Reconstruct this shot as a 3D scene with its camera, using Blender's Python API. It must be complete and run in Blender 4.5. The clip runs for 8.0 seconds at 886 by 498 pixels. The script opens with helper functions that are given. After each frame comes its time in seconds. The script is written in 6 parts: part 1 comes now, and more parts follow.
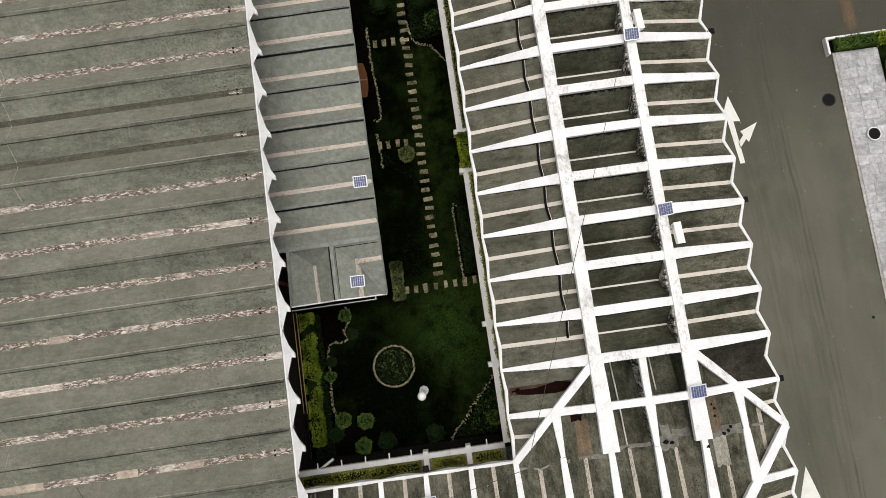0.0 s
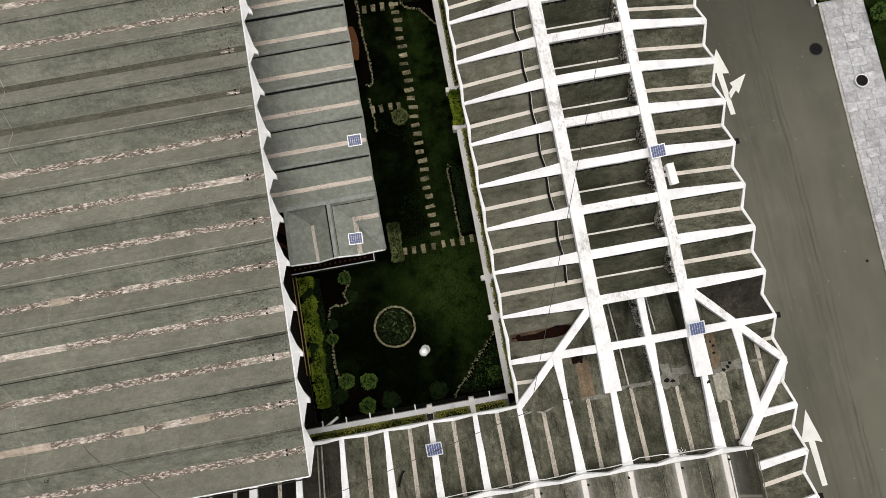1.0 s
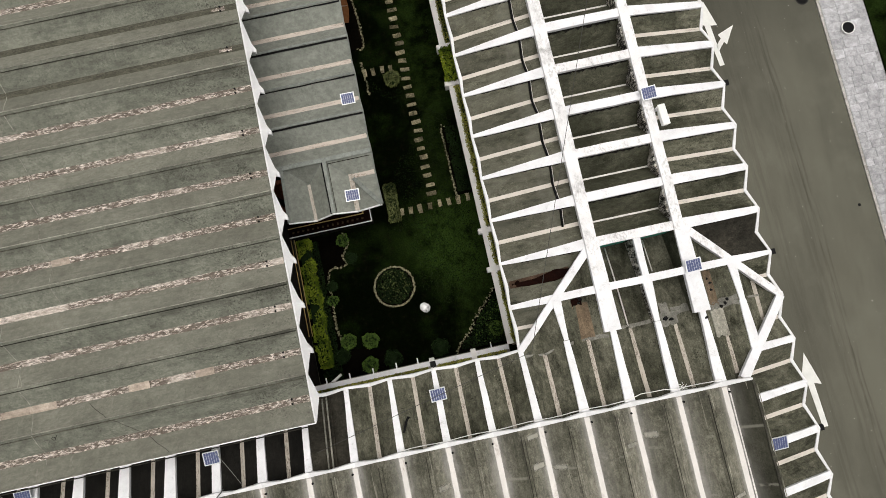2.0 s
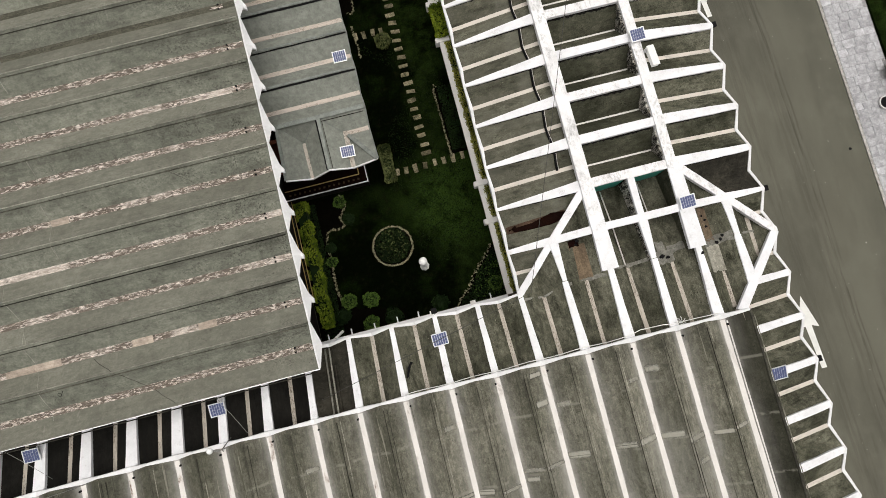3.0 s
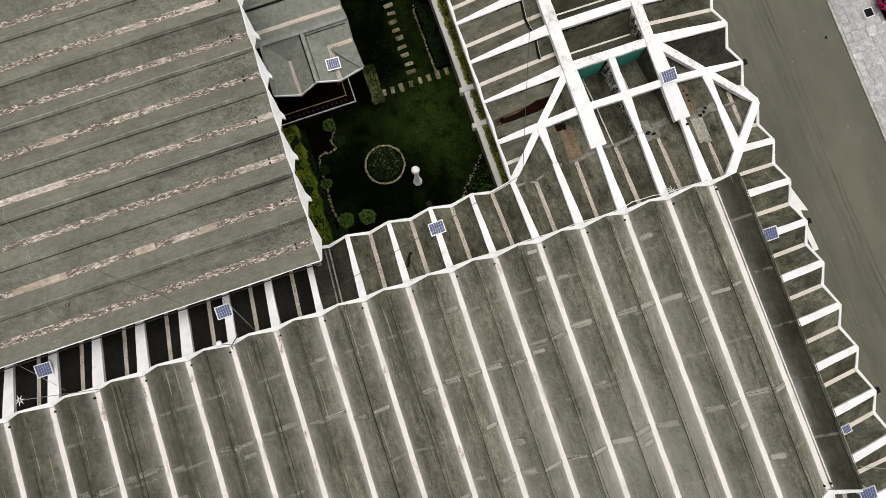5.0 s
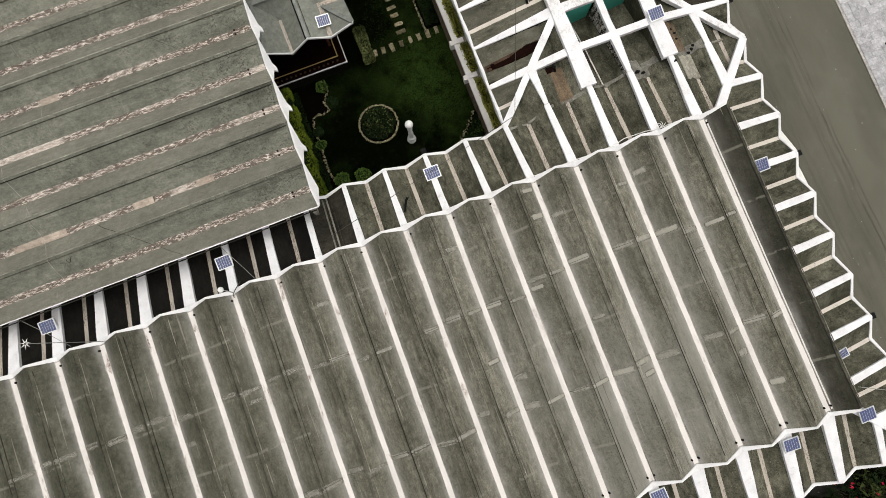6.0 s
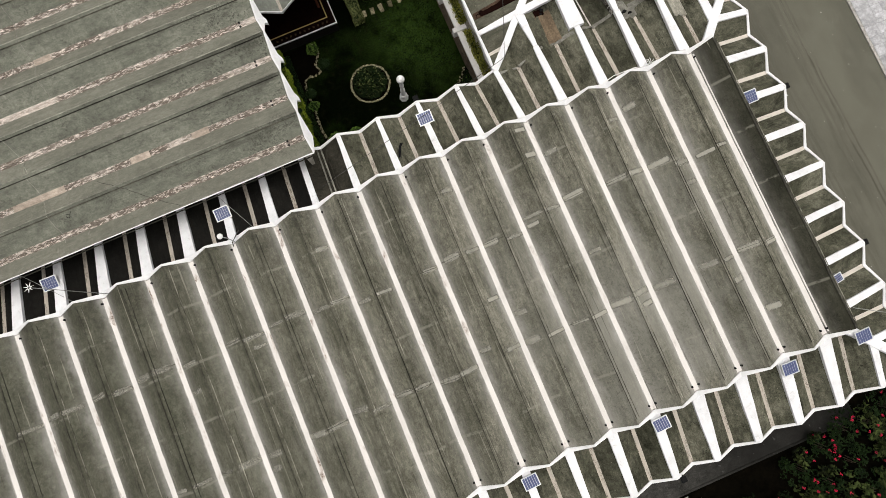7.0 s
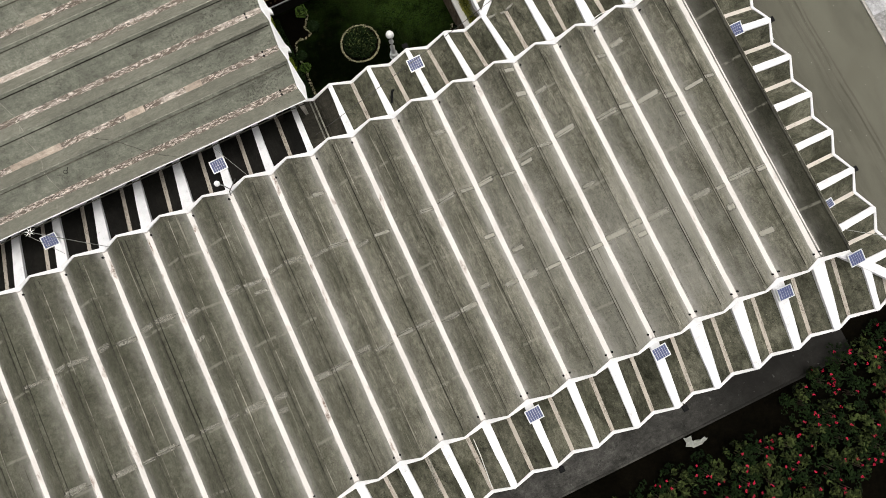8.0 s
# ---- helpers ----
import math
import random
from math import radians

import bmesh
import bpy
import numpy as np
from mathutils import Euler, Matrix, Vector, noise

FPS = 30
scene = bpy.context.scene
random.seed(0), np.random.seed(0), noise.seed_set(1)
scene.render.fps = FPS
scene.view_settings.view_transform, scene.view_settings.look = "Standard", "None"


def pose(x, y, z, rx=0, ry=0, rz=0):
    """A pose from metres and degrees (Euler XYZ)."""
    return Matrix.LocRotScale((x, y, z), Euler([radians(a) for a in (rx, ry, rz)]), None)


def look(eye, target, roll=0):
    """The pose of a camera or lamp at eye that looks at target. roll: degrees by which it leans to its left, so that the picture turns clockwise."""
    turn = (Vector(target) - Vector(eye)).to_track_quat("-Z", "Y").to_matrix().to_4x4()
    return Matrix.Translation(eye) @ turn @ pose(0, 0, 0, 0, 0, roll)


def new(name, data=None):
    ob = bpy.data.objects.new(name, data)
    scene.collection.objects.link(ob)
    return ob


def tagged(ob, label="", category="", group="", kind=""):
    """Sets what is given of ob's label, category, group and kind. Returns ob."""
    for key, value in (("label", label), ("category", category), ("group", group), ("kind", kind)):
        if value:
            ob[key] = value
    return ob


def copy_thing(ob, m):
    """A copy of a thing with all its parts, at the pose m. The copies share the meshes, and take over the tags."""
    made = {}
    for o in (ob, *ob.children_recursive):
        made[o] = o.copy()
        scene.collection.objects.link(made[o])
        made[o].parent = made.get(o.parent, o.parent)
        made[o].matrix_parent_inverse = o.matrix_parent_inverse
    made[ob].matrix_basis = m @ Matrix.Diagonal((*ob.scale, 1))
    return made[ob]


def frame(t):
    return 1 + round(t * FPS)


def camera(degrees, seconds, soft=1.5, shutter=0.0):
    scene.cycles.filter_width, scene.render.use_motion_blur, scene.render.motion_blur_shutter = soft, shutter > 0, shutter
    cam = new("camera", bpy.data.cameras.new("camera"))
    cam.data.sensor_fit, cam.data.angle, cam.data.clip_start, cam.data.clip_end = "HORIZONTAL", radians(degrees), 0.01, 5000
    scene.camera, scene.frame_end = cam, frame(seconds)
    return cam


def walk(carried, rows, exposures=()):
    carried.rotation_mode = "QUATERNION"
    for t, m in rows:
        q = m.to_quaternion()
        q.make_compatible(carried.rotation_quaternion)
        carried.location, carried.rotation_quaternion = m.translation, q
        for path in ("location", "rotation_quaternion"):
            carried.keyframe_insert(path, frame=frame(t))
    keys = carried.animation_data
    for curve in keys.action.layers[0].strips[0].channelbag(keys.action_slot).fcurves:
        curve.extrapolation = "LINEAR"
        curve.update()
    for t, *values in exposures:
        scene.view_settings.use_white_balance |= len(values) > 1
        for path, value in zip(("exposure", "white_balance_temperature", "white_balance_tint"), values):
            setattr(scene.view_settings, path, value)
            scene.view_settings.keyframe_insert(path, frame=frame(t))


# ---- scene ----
cam = camera(73.0, 8.0, soft=0.75)
PATH = [
    (0.0, -0.151, 1.481, 33.995, 7.093, 0.520, -8.112),
    (0.5, -0.349, 0.418, 33.966, 6.992, 0.442, -9.164),
    (1.0, -0.563, -0.667, 33.938, 6.907, 0.383, -10.215),
    (1.5, -0.794, -1.773, 33.911, 6.836, 0.340, -11.267),
    (2.0, -1.043, -2.896, 33.885, 6.777, 0.313, -12.319),
    (2.5, -1.311, -4.035, 33.859, 6.728, 0.298, -13.374),
    (3.0, -1.598, -5.189, 33.835, 6.688, 0.296, -14.433),
    (3.5, -1.905, -6.354, 33.813, 6.655, 0.303, -15.497),
    (4.0, -2.232, -7.529, 33.792, 6.626, 0.319, -16.568),
    (4.5, -2.580, -8.712, 33.772, 6.600, 0.343, -17.646),
    (5.0, -2.951, -9.902, 33.755, 6.576, 0.371, -18.733),
    (5.5, -3.343, -11.095, 33.740, 6.551, 0.404, -19.830),
    (6.0, -3.759, -12.290, 33.726, 6.524, 0.439, -20.939),
    (6.5, -4.198, -13.485, 33.716, 6.493, 0.474, -22.061),
    (7.0, -4.662, -14.677, 33.707, 6.455, 0.509, -23.196),
    (7.5, -5.151, -15.866, 33.702, 6.410, 0.542, -24.347),
    (8.0, -5.666, -17.049, 33.699, 6.355, 0.570, -25.515),
]
walk(cam, [(t, pose(*row)) for t, *row in PATH], [(0.0, 0.26), (4.5, 0.27), (6.5, 0.29), (8.0, 0.47)])

# ---- world and light ----
world = bpy.data.worlds.new("overcast_sky")
scene.world = world
world.use_nodes = True
wn = world.node_tree
sky = wn.nodes.new("ShaderNodeTexSky")
sky.sky_type = "NISHITA"
sky.sun_disc = False
SUN_ELEV, SUN_AZ = 85.0, 80.0
sky.sun_elevation = radians(SUN_ELEV)
sky.sun_rotation = radians(SUN_AZ)
sky.air_density, sky.dust_density, sky.ozone_density = 1.0, 4.0, 1.0
grey = wn.nodes.new("ShaderNodeHueSaturation")
grey.inputs["Saturation"].default_value = 0.12
wn.links.new(sky.outputs[0], grey.inputs["Color"])
warm = wn.nodes.new("ShaderNodeMix")
warm.data_type, warm.blend_type = "RGBA", "MULTIPLY"
warm.inputs[0].default_value = 1.0
warm.inputs[7].default_value = (1.0, 0.967, 0.905, 1)
wn.links.new(grey.outputs[0], warm.inputs[6])
wn.links.new(warm.outputs[2], wn.nodes["Background"].inputs[0])
wn.nodes["Background"].inputs[1].default_value = 0.125
sun = new("sun", bpy.data.lights.new("sun", "SUN"))
sun.data.energy, sun.data.angle, sun.data.color = 0.92, radians(55), (1.0, 0.963, 0.9)
sd = Vector((math.sin(radians(SUN_AZ)) * math.cos(radians(SUN_ELEV)), math.cos(radians(SUN_AZ)) * math.cos(radians(SUN_ELEV)), math.sin(radians(SUN_ELEV))))
sun.matrix_basis = look(sd * 60, (0, 0, 0))

# ---- materials ----


class Mat:
    """A small wrapper round a node material."""

    def __init__(self, name, rough=0.8, metal=0.0, spec=0.3):
        self.m = bpy.data.materials.new(name)
        self.m.use_nodes = True
        self.t = self.m.node_tree
        self.b = self.t.nodes["Principled BSDF"]
        self.b.inputs["Roughness"].default_value = rough
        self.b.inputs["Metallic"].default_value = metal
        self.b.inputs["Specular IOR Level"].default_value = spec
        self.co = self.t.nodes.new("ShaderNodeTexCoord").outputs["Object"]

    def scatter(self):
        n = self.t.nodes.new("ShaderNodeVectorMath")
        n.operation = "ADD"
        r = self.t.nodes.new("ShaderNodeMath")
        r.operation = "MULTIPLY"
        r.inputs[1].default_value = 91.0
        self.link(self.random(), r.inputs[0])
        self.link(self.co, n.inputs[0])
        self.link(r.outputs[0], n.inputs[1])
        self.co = n.outputs[0]

    def link(self, a, b):
        self.t.links.new(a, b)

    def mapped(self, sx, sy, sz, rot=(0, 0, 0)):
        n = self.t.nodes.new("ShaderNodeMapping")
        n.inputs["Scale"].default_value = (sx, sy, sz)
        n.inputs["Rotation"].default_value = rot
        self.link(self.co, n.inputs["Vector"])
        return n.outputs[0]

    def noise(self, scale, detail=5, rough=0.6, co=None, distort=0.0):
        n = self.t.nodes.new("ShaderNodeTexNoise")
        n.inputs["Scale"].default_value = scale
        n.inputs["Detail"].default_value = detail
        n.inputs["Roughness"].default_value = rough
        n.inputs["Distortion"].default_value = distort
        self.link(co or self.co, n.inputs["Vector"])
        return n.outputs["Fac"]

    def ramp(self, fac, lo, hi):
        n = self.t.nodes.new("ShaderNodeMapRange")
        n.inputs[1].default_value, n.inputs[2].default_value = lo, hi
        n.interpolation_type = "SMOOTHSTEP"
        self.link(fac, n.inputs[0])
        return n.outputs[0]

    def scaled(self, fac, a, b):
        n = self.t.nodes.new("ShaderNodeMapRange")
        n.inputs[3].default_value, n.inputs[4].default_value = a, b
        self.link(fac, n.inputs[0])
        return n.outputs[0]

    def mul(self, a, b):
        n = self.t.nodes.new("ShaderNodeMath")
        n.operation = "MULTIPLY"
        for i, v in enumerate((a, b)):
            if isinstance(v, (int, float)):
                n.inputs[i].default_value = v
            else:
                self.link(v, n.inputs[i])
        return n.outputs[0]

    def mix(self, fac, a, b, mode="MIX"):
        n = self.t.nodes.new("ShaderNodeMix")
        n.data_type, n.blend_type = "RGBA", mode
        for i, v in ((0, fac), (6, a), (7, b)):
            if isinstance(v, (int, float)):
                n.inputs[i].default_value = v
            elif isinstance(v, tuple):
                n.inputs[i].default_value = (*v, 1)
            else:
                self.link(v, n.inputs[i])
        return n.outputs[2]

    def random(self):
        return self.t.nodes.new("ShaderNodeObjectInfo").outputs["Random"]

    def island(self):
        return self.t.nodes.new("ShaderNodeNewGeometry").outputs["Random Per Island"]

    def vary(self, col, src, lo, hi):
        n = self.t.nodes.new("ShaderNodeHueSaturation")
        self.link(self.scaled(src, lo, hi), n.inputs["Value"])
        self.link(col, n.inputs["Color"])
        return n.outputs[0]

    def done(self, col, bump=None, strength=0.3, dist=0.02):
        if isinstance(col, tuple):
            self.b.inputs["Base Color"].default_value = (*col, 1)
        else:
            self.link(col, self.b.inputs["Base Color"])
        if bump is not None:
            n = self.t.nodes.new("ShaderNodeBump")
            n.inputs["Strength"].default_value, n.inputs["Distance"].default_value = strength, dist
            self.link(bump, n.inputs["Height"])
            self.link(n.outputs[0], self.b.inputs["Normal"])
        return self.m


def concrete(name, light, dark, black, streak=(1, 1, 1), amount=0.5, grit=0.35, rough=0.92, tint=0.1, spec=0.12, extra=None, scatter=False):
    """Weathered concrete: clouds, mottling, streaks along one way, algae specks and fine grit."""
    k = Mat(name, rough, 0, spec)
    if scatter:
        k.scatter()
    col = k.mix(k.ramp(k.noise(0.5, 6, 0.62), 0.34, 0.68), light, dark)
    mott = k.noise(3.6, 8, 0.74)
    col = k.vary(col, k.ramp(mott, 0.3, 0.7), 0.78, 1.18)
    st = k.noise(1.0, 7, 0.72, k.mapped(*streak), 0.4)
    col = k.mix(k.mul(k.ramp(st, 0.47, 0.72), amount), col, black)
    st2 = k.noise(1.0, 6, 0.75, k.mapped(*(2.6 * v ** 0.75 for v in streak)), 0.4)
    col = k.vary(col, k.ramp(st2, 0.32, 0.68), 1 - 0.3 * amount, 1 + 0.22 * amount)
    patch = k.mul(k.ramp(k.noise(1.4, 6, 0.7), 0.42, 0.68), k.ramp(k.noise(13, 5, 0.8), 0.5, 0.62))
    col = k.mix(k.mul(patch, min(1.0, 0.7 * amount + 0.35)), col, black)
    pale = k.mul(k.ramp(k.noise(1.9, 6, 0.7), 0.55, 0.72), k.ramp(k.noise(17, 4, 0.8), 0.56, 0.66))
    col = k.mix(k.mul(pale, 0.45), col, tuple(min(0.8, v * 2.0) for v in light))
    fine = k.noise(15, 6, 0.85)
    col = k.vary(col, k.ramp(fine, 0.3, 0.7), 1 - 0.75 * grit, 1 + 0.75 * grit)
    brush = k.noise(1.0, 6, 0.8, k.mapped(*(5.0 * math.sqrt(v) for v in streak)), 0.5)
    col = k.vary(col, k.ramp(brush, 0.3, 0.7), 1 - 0.7 * grit, 1 + 0.7 * grit)
    speck = k.ramp(k.noise(8, 2, 0.5), 0.735, 0.76)
    col = k.mix(k.mul(speck, 0.5 * amount), col, tuple(min(0.6, v * 2.6) for v in light))
    pit = k.mul(k.ramp(k.noise(9, 3, 0.6, k.mapped(1, 1, 1, (0.5, 0.3, 1.0))), 0.66, 0.7), k.ramp(k.noise(0.8, 4, 0.7), 0.45, 0.6))
    col = k.mix(k.mul(pit, 0.7 * amount), col, black)
    col = k.vary(col, k.random(), 1 - tint, 1 + tint)
    if extra:
        col = extra(k, col)
    return k.done(col, fine, 0.5, 0.03)


def paint(name, col, under, wear=0.3, grain=(1, 1, 1), scale=2.2, rough=0.6, mould=(0.3, 0.29, 0.27), flake=1.0):
    """Worn exterior paint over concrete, with soft mildew and flaked spots."""
    k = Mat(name, rough, 0, 0.3)
    c = k.mix(k.ramp(k.noise(1.1, 6, 0.7), 0.35, 0.7), col, tuple(v * 0.86 for v in col))
    co = k.mapped(*grain)
    soft = k.mul(k.ramp(k.noise(scale * 0.8, 8, 0.75, co, 0.3), 0.6 - 0.16 * wear, 0.8 - 0.1 * wear), k.ramp(k.noise(scale * 5, 5, 0.8, co), 0.3, 0.66))
    c = k.mix(k.mul(soft, min(1, wear * 1.5)), c, mould)
    big = k.ramp(k.noise(scale, 8, 0.72, co, 0.5), 0.64 - 0.22 * wear, 0.8 - 0.22 * wear)
    spots = k.ramp(k.noise(scale * 8, 5, 0.75, co), 0.46, 0.6)
    c = k.mix(k.mul(k.mul(big, spots), min(1, wear * 1.4) * flake), c, under)
    fine = k.noise(30, 4, 0.7)
    c = k.vary(c, fine, 0.9, 1.08)
    return k.done(c, k.noise(18, 5, 0.7), 0.25, 0.02)


def gutter_paint(name, col, worn, bare):
    """Brushed cream gutter paint, worn through in long pinkish spots where it is oldest."""
    k = Mat(name, 0.7, 0, 0.2)
    sep = k.t.nodes.new("ShaderNodeSeparateXYZ")
    k.link(k.co, sep.inputs[0])
    aged = k.scaled(k.ramp(sep.outputs[0], 2.0, -12.0), 0.25, 1.0)
    c = k.mix(k.ramp(k.noise(1.0, 6, 0.7, k.mapped(1.5, 0.6, 1)), 0.35, 0.7), col, tuple(v * 0.84 for v in col))
    long = k.noise(1.0, 5, 0.62, k.mapped(2.2, 0.75, 1), 0.3)
    c = k.mix(k.mul(k.ramp(long, 0.56, 0.64), k.mul(aged, 0.75)), c, worn)
    c = k.mix(k.mul(k.mul(k.ramp(long, 0.61, 0.67), k.ramp(k.noise(7, 5, 0.75), 0.42, 0.56)), aged), c, bare)
    c = k.mix(k.mul(k.ramp(k.noise(3.5, 5, 0.7, k.mapped(1.6, 0.7, 1)), 0.62, 0.72), 0.3), c, worn)
    c = k.vary(c, k.noise(24, 4, 0.7), 0.9, 1.08)
    return k.done(c, k.noise(18, 5, 0.7), 0.25, 0.02)


def bark_like(name, light, mid, crack, amount=1.0, grain=(1.1, 3.2, 1), bare=0.57):
    """Old thick paint split into flakes along a gutter."""
    k = Mat(name, 0.85, 0, 0.15)
    co = k.mapped(*grain)
    c = k.mix(k.ramp(k.noise(1.5, 7, 0.75, co), 0.4, 0.64), light, mid)
    vein = k.noise(2.3, 7, 0.7, co, 1.6)
    n = k.t.nodes.new("ShaderNodeMath")
    n.operation = "SUBTRACT"
    n.inputs[1].default_value = 0.5
    k.link(vein, n.inputs[0])
    a = k.t.nodes.new("ShaderNodeMath")
    a.operation = "ABSOLUTE"
    k.link(n.outputs[0], a.inputs[0])
    m = k.ramp(a.outputs[0], 0.05, 0.008)
    c = k.mix(k.mul(k.mul(m, k.ramp(k.noise(0.8, 5, 0.7), 0.36, 0.5)), amount), c, crack)
    c = k.mix(k.mul(k.ramp(k.noise(4.5, 6, 0.75, co), bare, bare + 0.09), 0.75 * amount), c, crack)
    c = k.vary(c, k.random(), 0.72, 1.04)
    return k.done(c, vein, 0.5, 0.03)


def flaked(name, light, mid, dark, amount=0.5):
    """Old gutter paint broken into long flakes over dark mortar, patchy along its length."""
    k = Mat(name, 0.85, 0, 0.12)
    k.scatter()
    warp = k.t.nodes.new("ShaderNodeMix")
    warp.data_type, warp.blend_type = "RGBA", "ADD"
    warp.inputs[0].default_value = 0.9
    k.link(k.mapped(2.4, 13.0, 1.0), warp.inputs[6])
    k.link(k.noise(5.0, 5, 0.7), warp.inputs[7])
    v = k.t.nodes.new("ShaderNodeTexVoronoi")
    v.inputs["Scale"].default_value = 1.15
    k.link(warp.outputs[2], v.inputs["Vector"])
    e = k.t.nodes.new("ShaderNodeTexVoronoi")
    e.feature = "DISTANCE_TO_EDGE"
    e.inputs["Scale"].default_value = 1.15
    k.link(warp.outputs[2], e.inputs["Vector"])
    pick = k.t.nodes.new("ShaderNodeSeparateColor")
    k.link(v.outputs["Color"], pick.inputs[0])
    long = k.ramp(k.noise(0.28, 5, 0.65), 0.34, 0.49)
    c = k.mix(k.ramp(pick.outputs[1], 0.2, 1.0), light, tuple(a * 0.65 + b * 0.35 for a, b in zip(light, mid)))
    c = k.mix(k.mul(k.ramp(k.noise(2.6, 7, 0.78, k.mapped(1.2, 4.0, 1)), 0.46, 0.58), k.scaled(long, 0.45, 0.8)), c, mid)
    crack = k.mul(k.ramp(e.outputs["Distance"], 0.16, 0.03), k.ramp(k.noise(3.5, 6, 0.75, k.mapped(1, 2.5, 1)), 0.4, 0.54))
    c = k.mix(k.mul(crack, k.scaled(long, 0.35, 0.75)), c, dark)
    chip = k.mul(k.ramp(k.noise(6.5, 6, 0.8, k.mapped(0.7, 2.8, 1), 0.8), 0.5, 0.57), k.scaled(long, 0.2, 1.1))
    c = k.mix(k.mul(chip, amount), c, dark)
    worn = k.mul(k.ramp(k.noise(4.6, 3, 0.6, k.mapped(0.9, 2.4, 1), 0.7), 0.475, 0.53), k.scaled(long, 0.2, 1.0))
    c = k.mix(k.mul(worn, 0.9), c, tuple(a * 0.8 + b * 0.2 for a, b in zip(dark, mid)))
    c = k.vary(c, k.noise(16, 5, 0.8), 0.75, 1.2)
    return k.done(c, e.outputs["Distance"], 0.6, 0.03)


def end_algae(k, col):
    """Black algae specks, thicker towards the free end of the roof, and pale scuffs."""
    sep = k.t.nodes.new("ShaderNodeSeparateXYZ")
    k.link(k.co, sep.inputs[0])
    near = k.ramp(sep.outputs[0], -15.0, -7.5)
    m = k.mul(k.ramp(k.noise(11, 6, 0.85), 0.5, 0.6), k.ramp(k.noise(0.9, 6, 0.75), 0.45, 0.6))
    col = k.mix(k.mul(m, k.scaled(near, 0.15, 0.9)), col, (0.03, 0.029, 0.025))
    sc = k.noise(1.0, 4, 0.6, k.mapped(1.6, 0.25, 1, (0, 0, 0.5)), 0.6)
    col = k.mix(k.mul(k.ramp(sc, 0.66, 0.72), 0.3), col, (0.4, 0.39, 0.34))
    a = k.t.nodes.new("ShaderNodeMath")
    a.operation = "ADD"
    a.inputs[1].default_value = 2.85 + 1.0035 + 200.7
    k.link(sep.outputs[1], a.inputs[0])
    p = k.t.nodes.new("ShaderNodeMath")
    p.operation = "MODULO"
    p.inputs[1].default_value = 2.007
    k.link(a.outputs[0], p.inputs[0])
    col = k.mix(k.mul(k.ramp(p.outputs[0], 1.06, 0.94), k.scaled(k.noise(0.7, 5, 0.7), 0.05, 0.5)), col, (0.2, 0.184, 0.152))
    crust = k.mul(k.mul(k.ramp(p.outputs[0], 1.1, 1.3), k.ramp(k.noise(1.0, 6, 0.8, k.mapped(0.5, 1.6, 1)), 0.42, 0.6)), k.ramp(k.noise(10, 5, 0.85), 0.48, 0.6))
    col = k.mix(k.mul(crust, k.scaled(near, 0.3, 0.9)), col, (0.05, 0.051, 0.041))
    band = k.mul(k.mul(k.ramp(p.outputs[0], 1.35, 2.0), k.ramp(k.noise(1.0, 7, 0.75, k.mapped(0.35, 2.4, 1)), 0.4, 0.62)), k.scaled(near, 0.35, 0.85))
    return k.mix(band, col, (0.05, 0.05, 0.041))


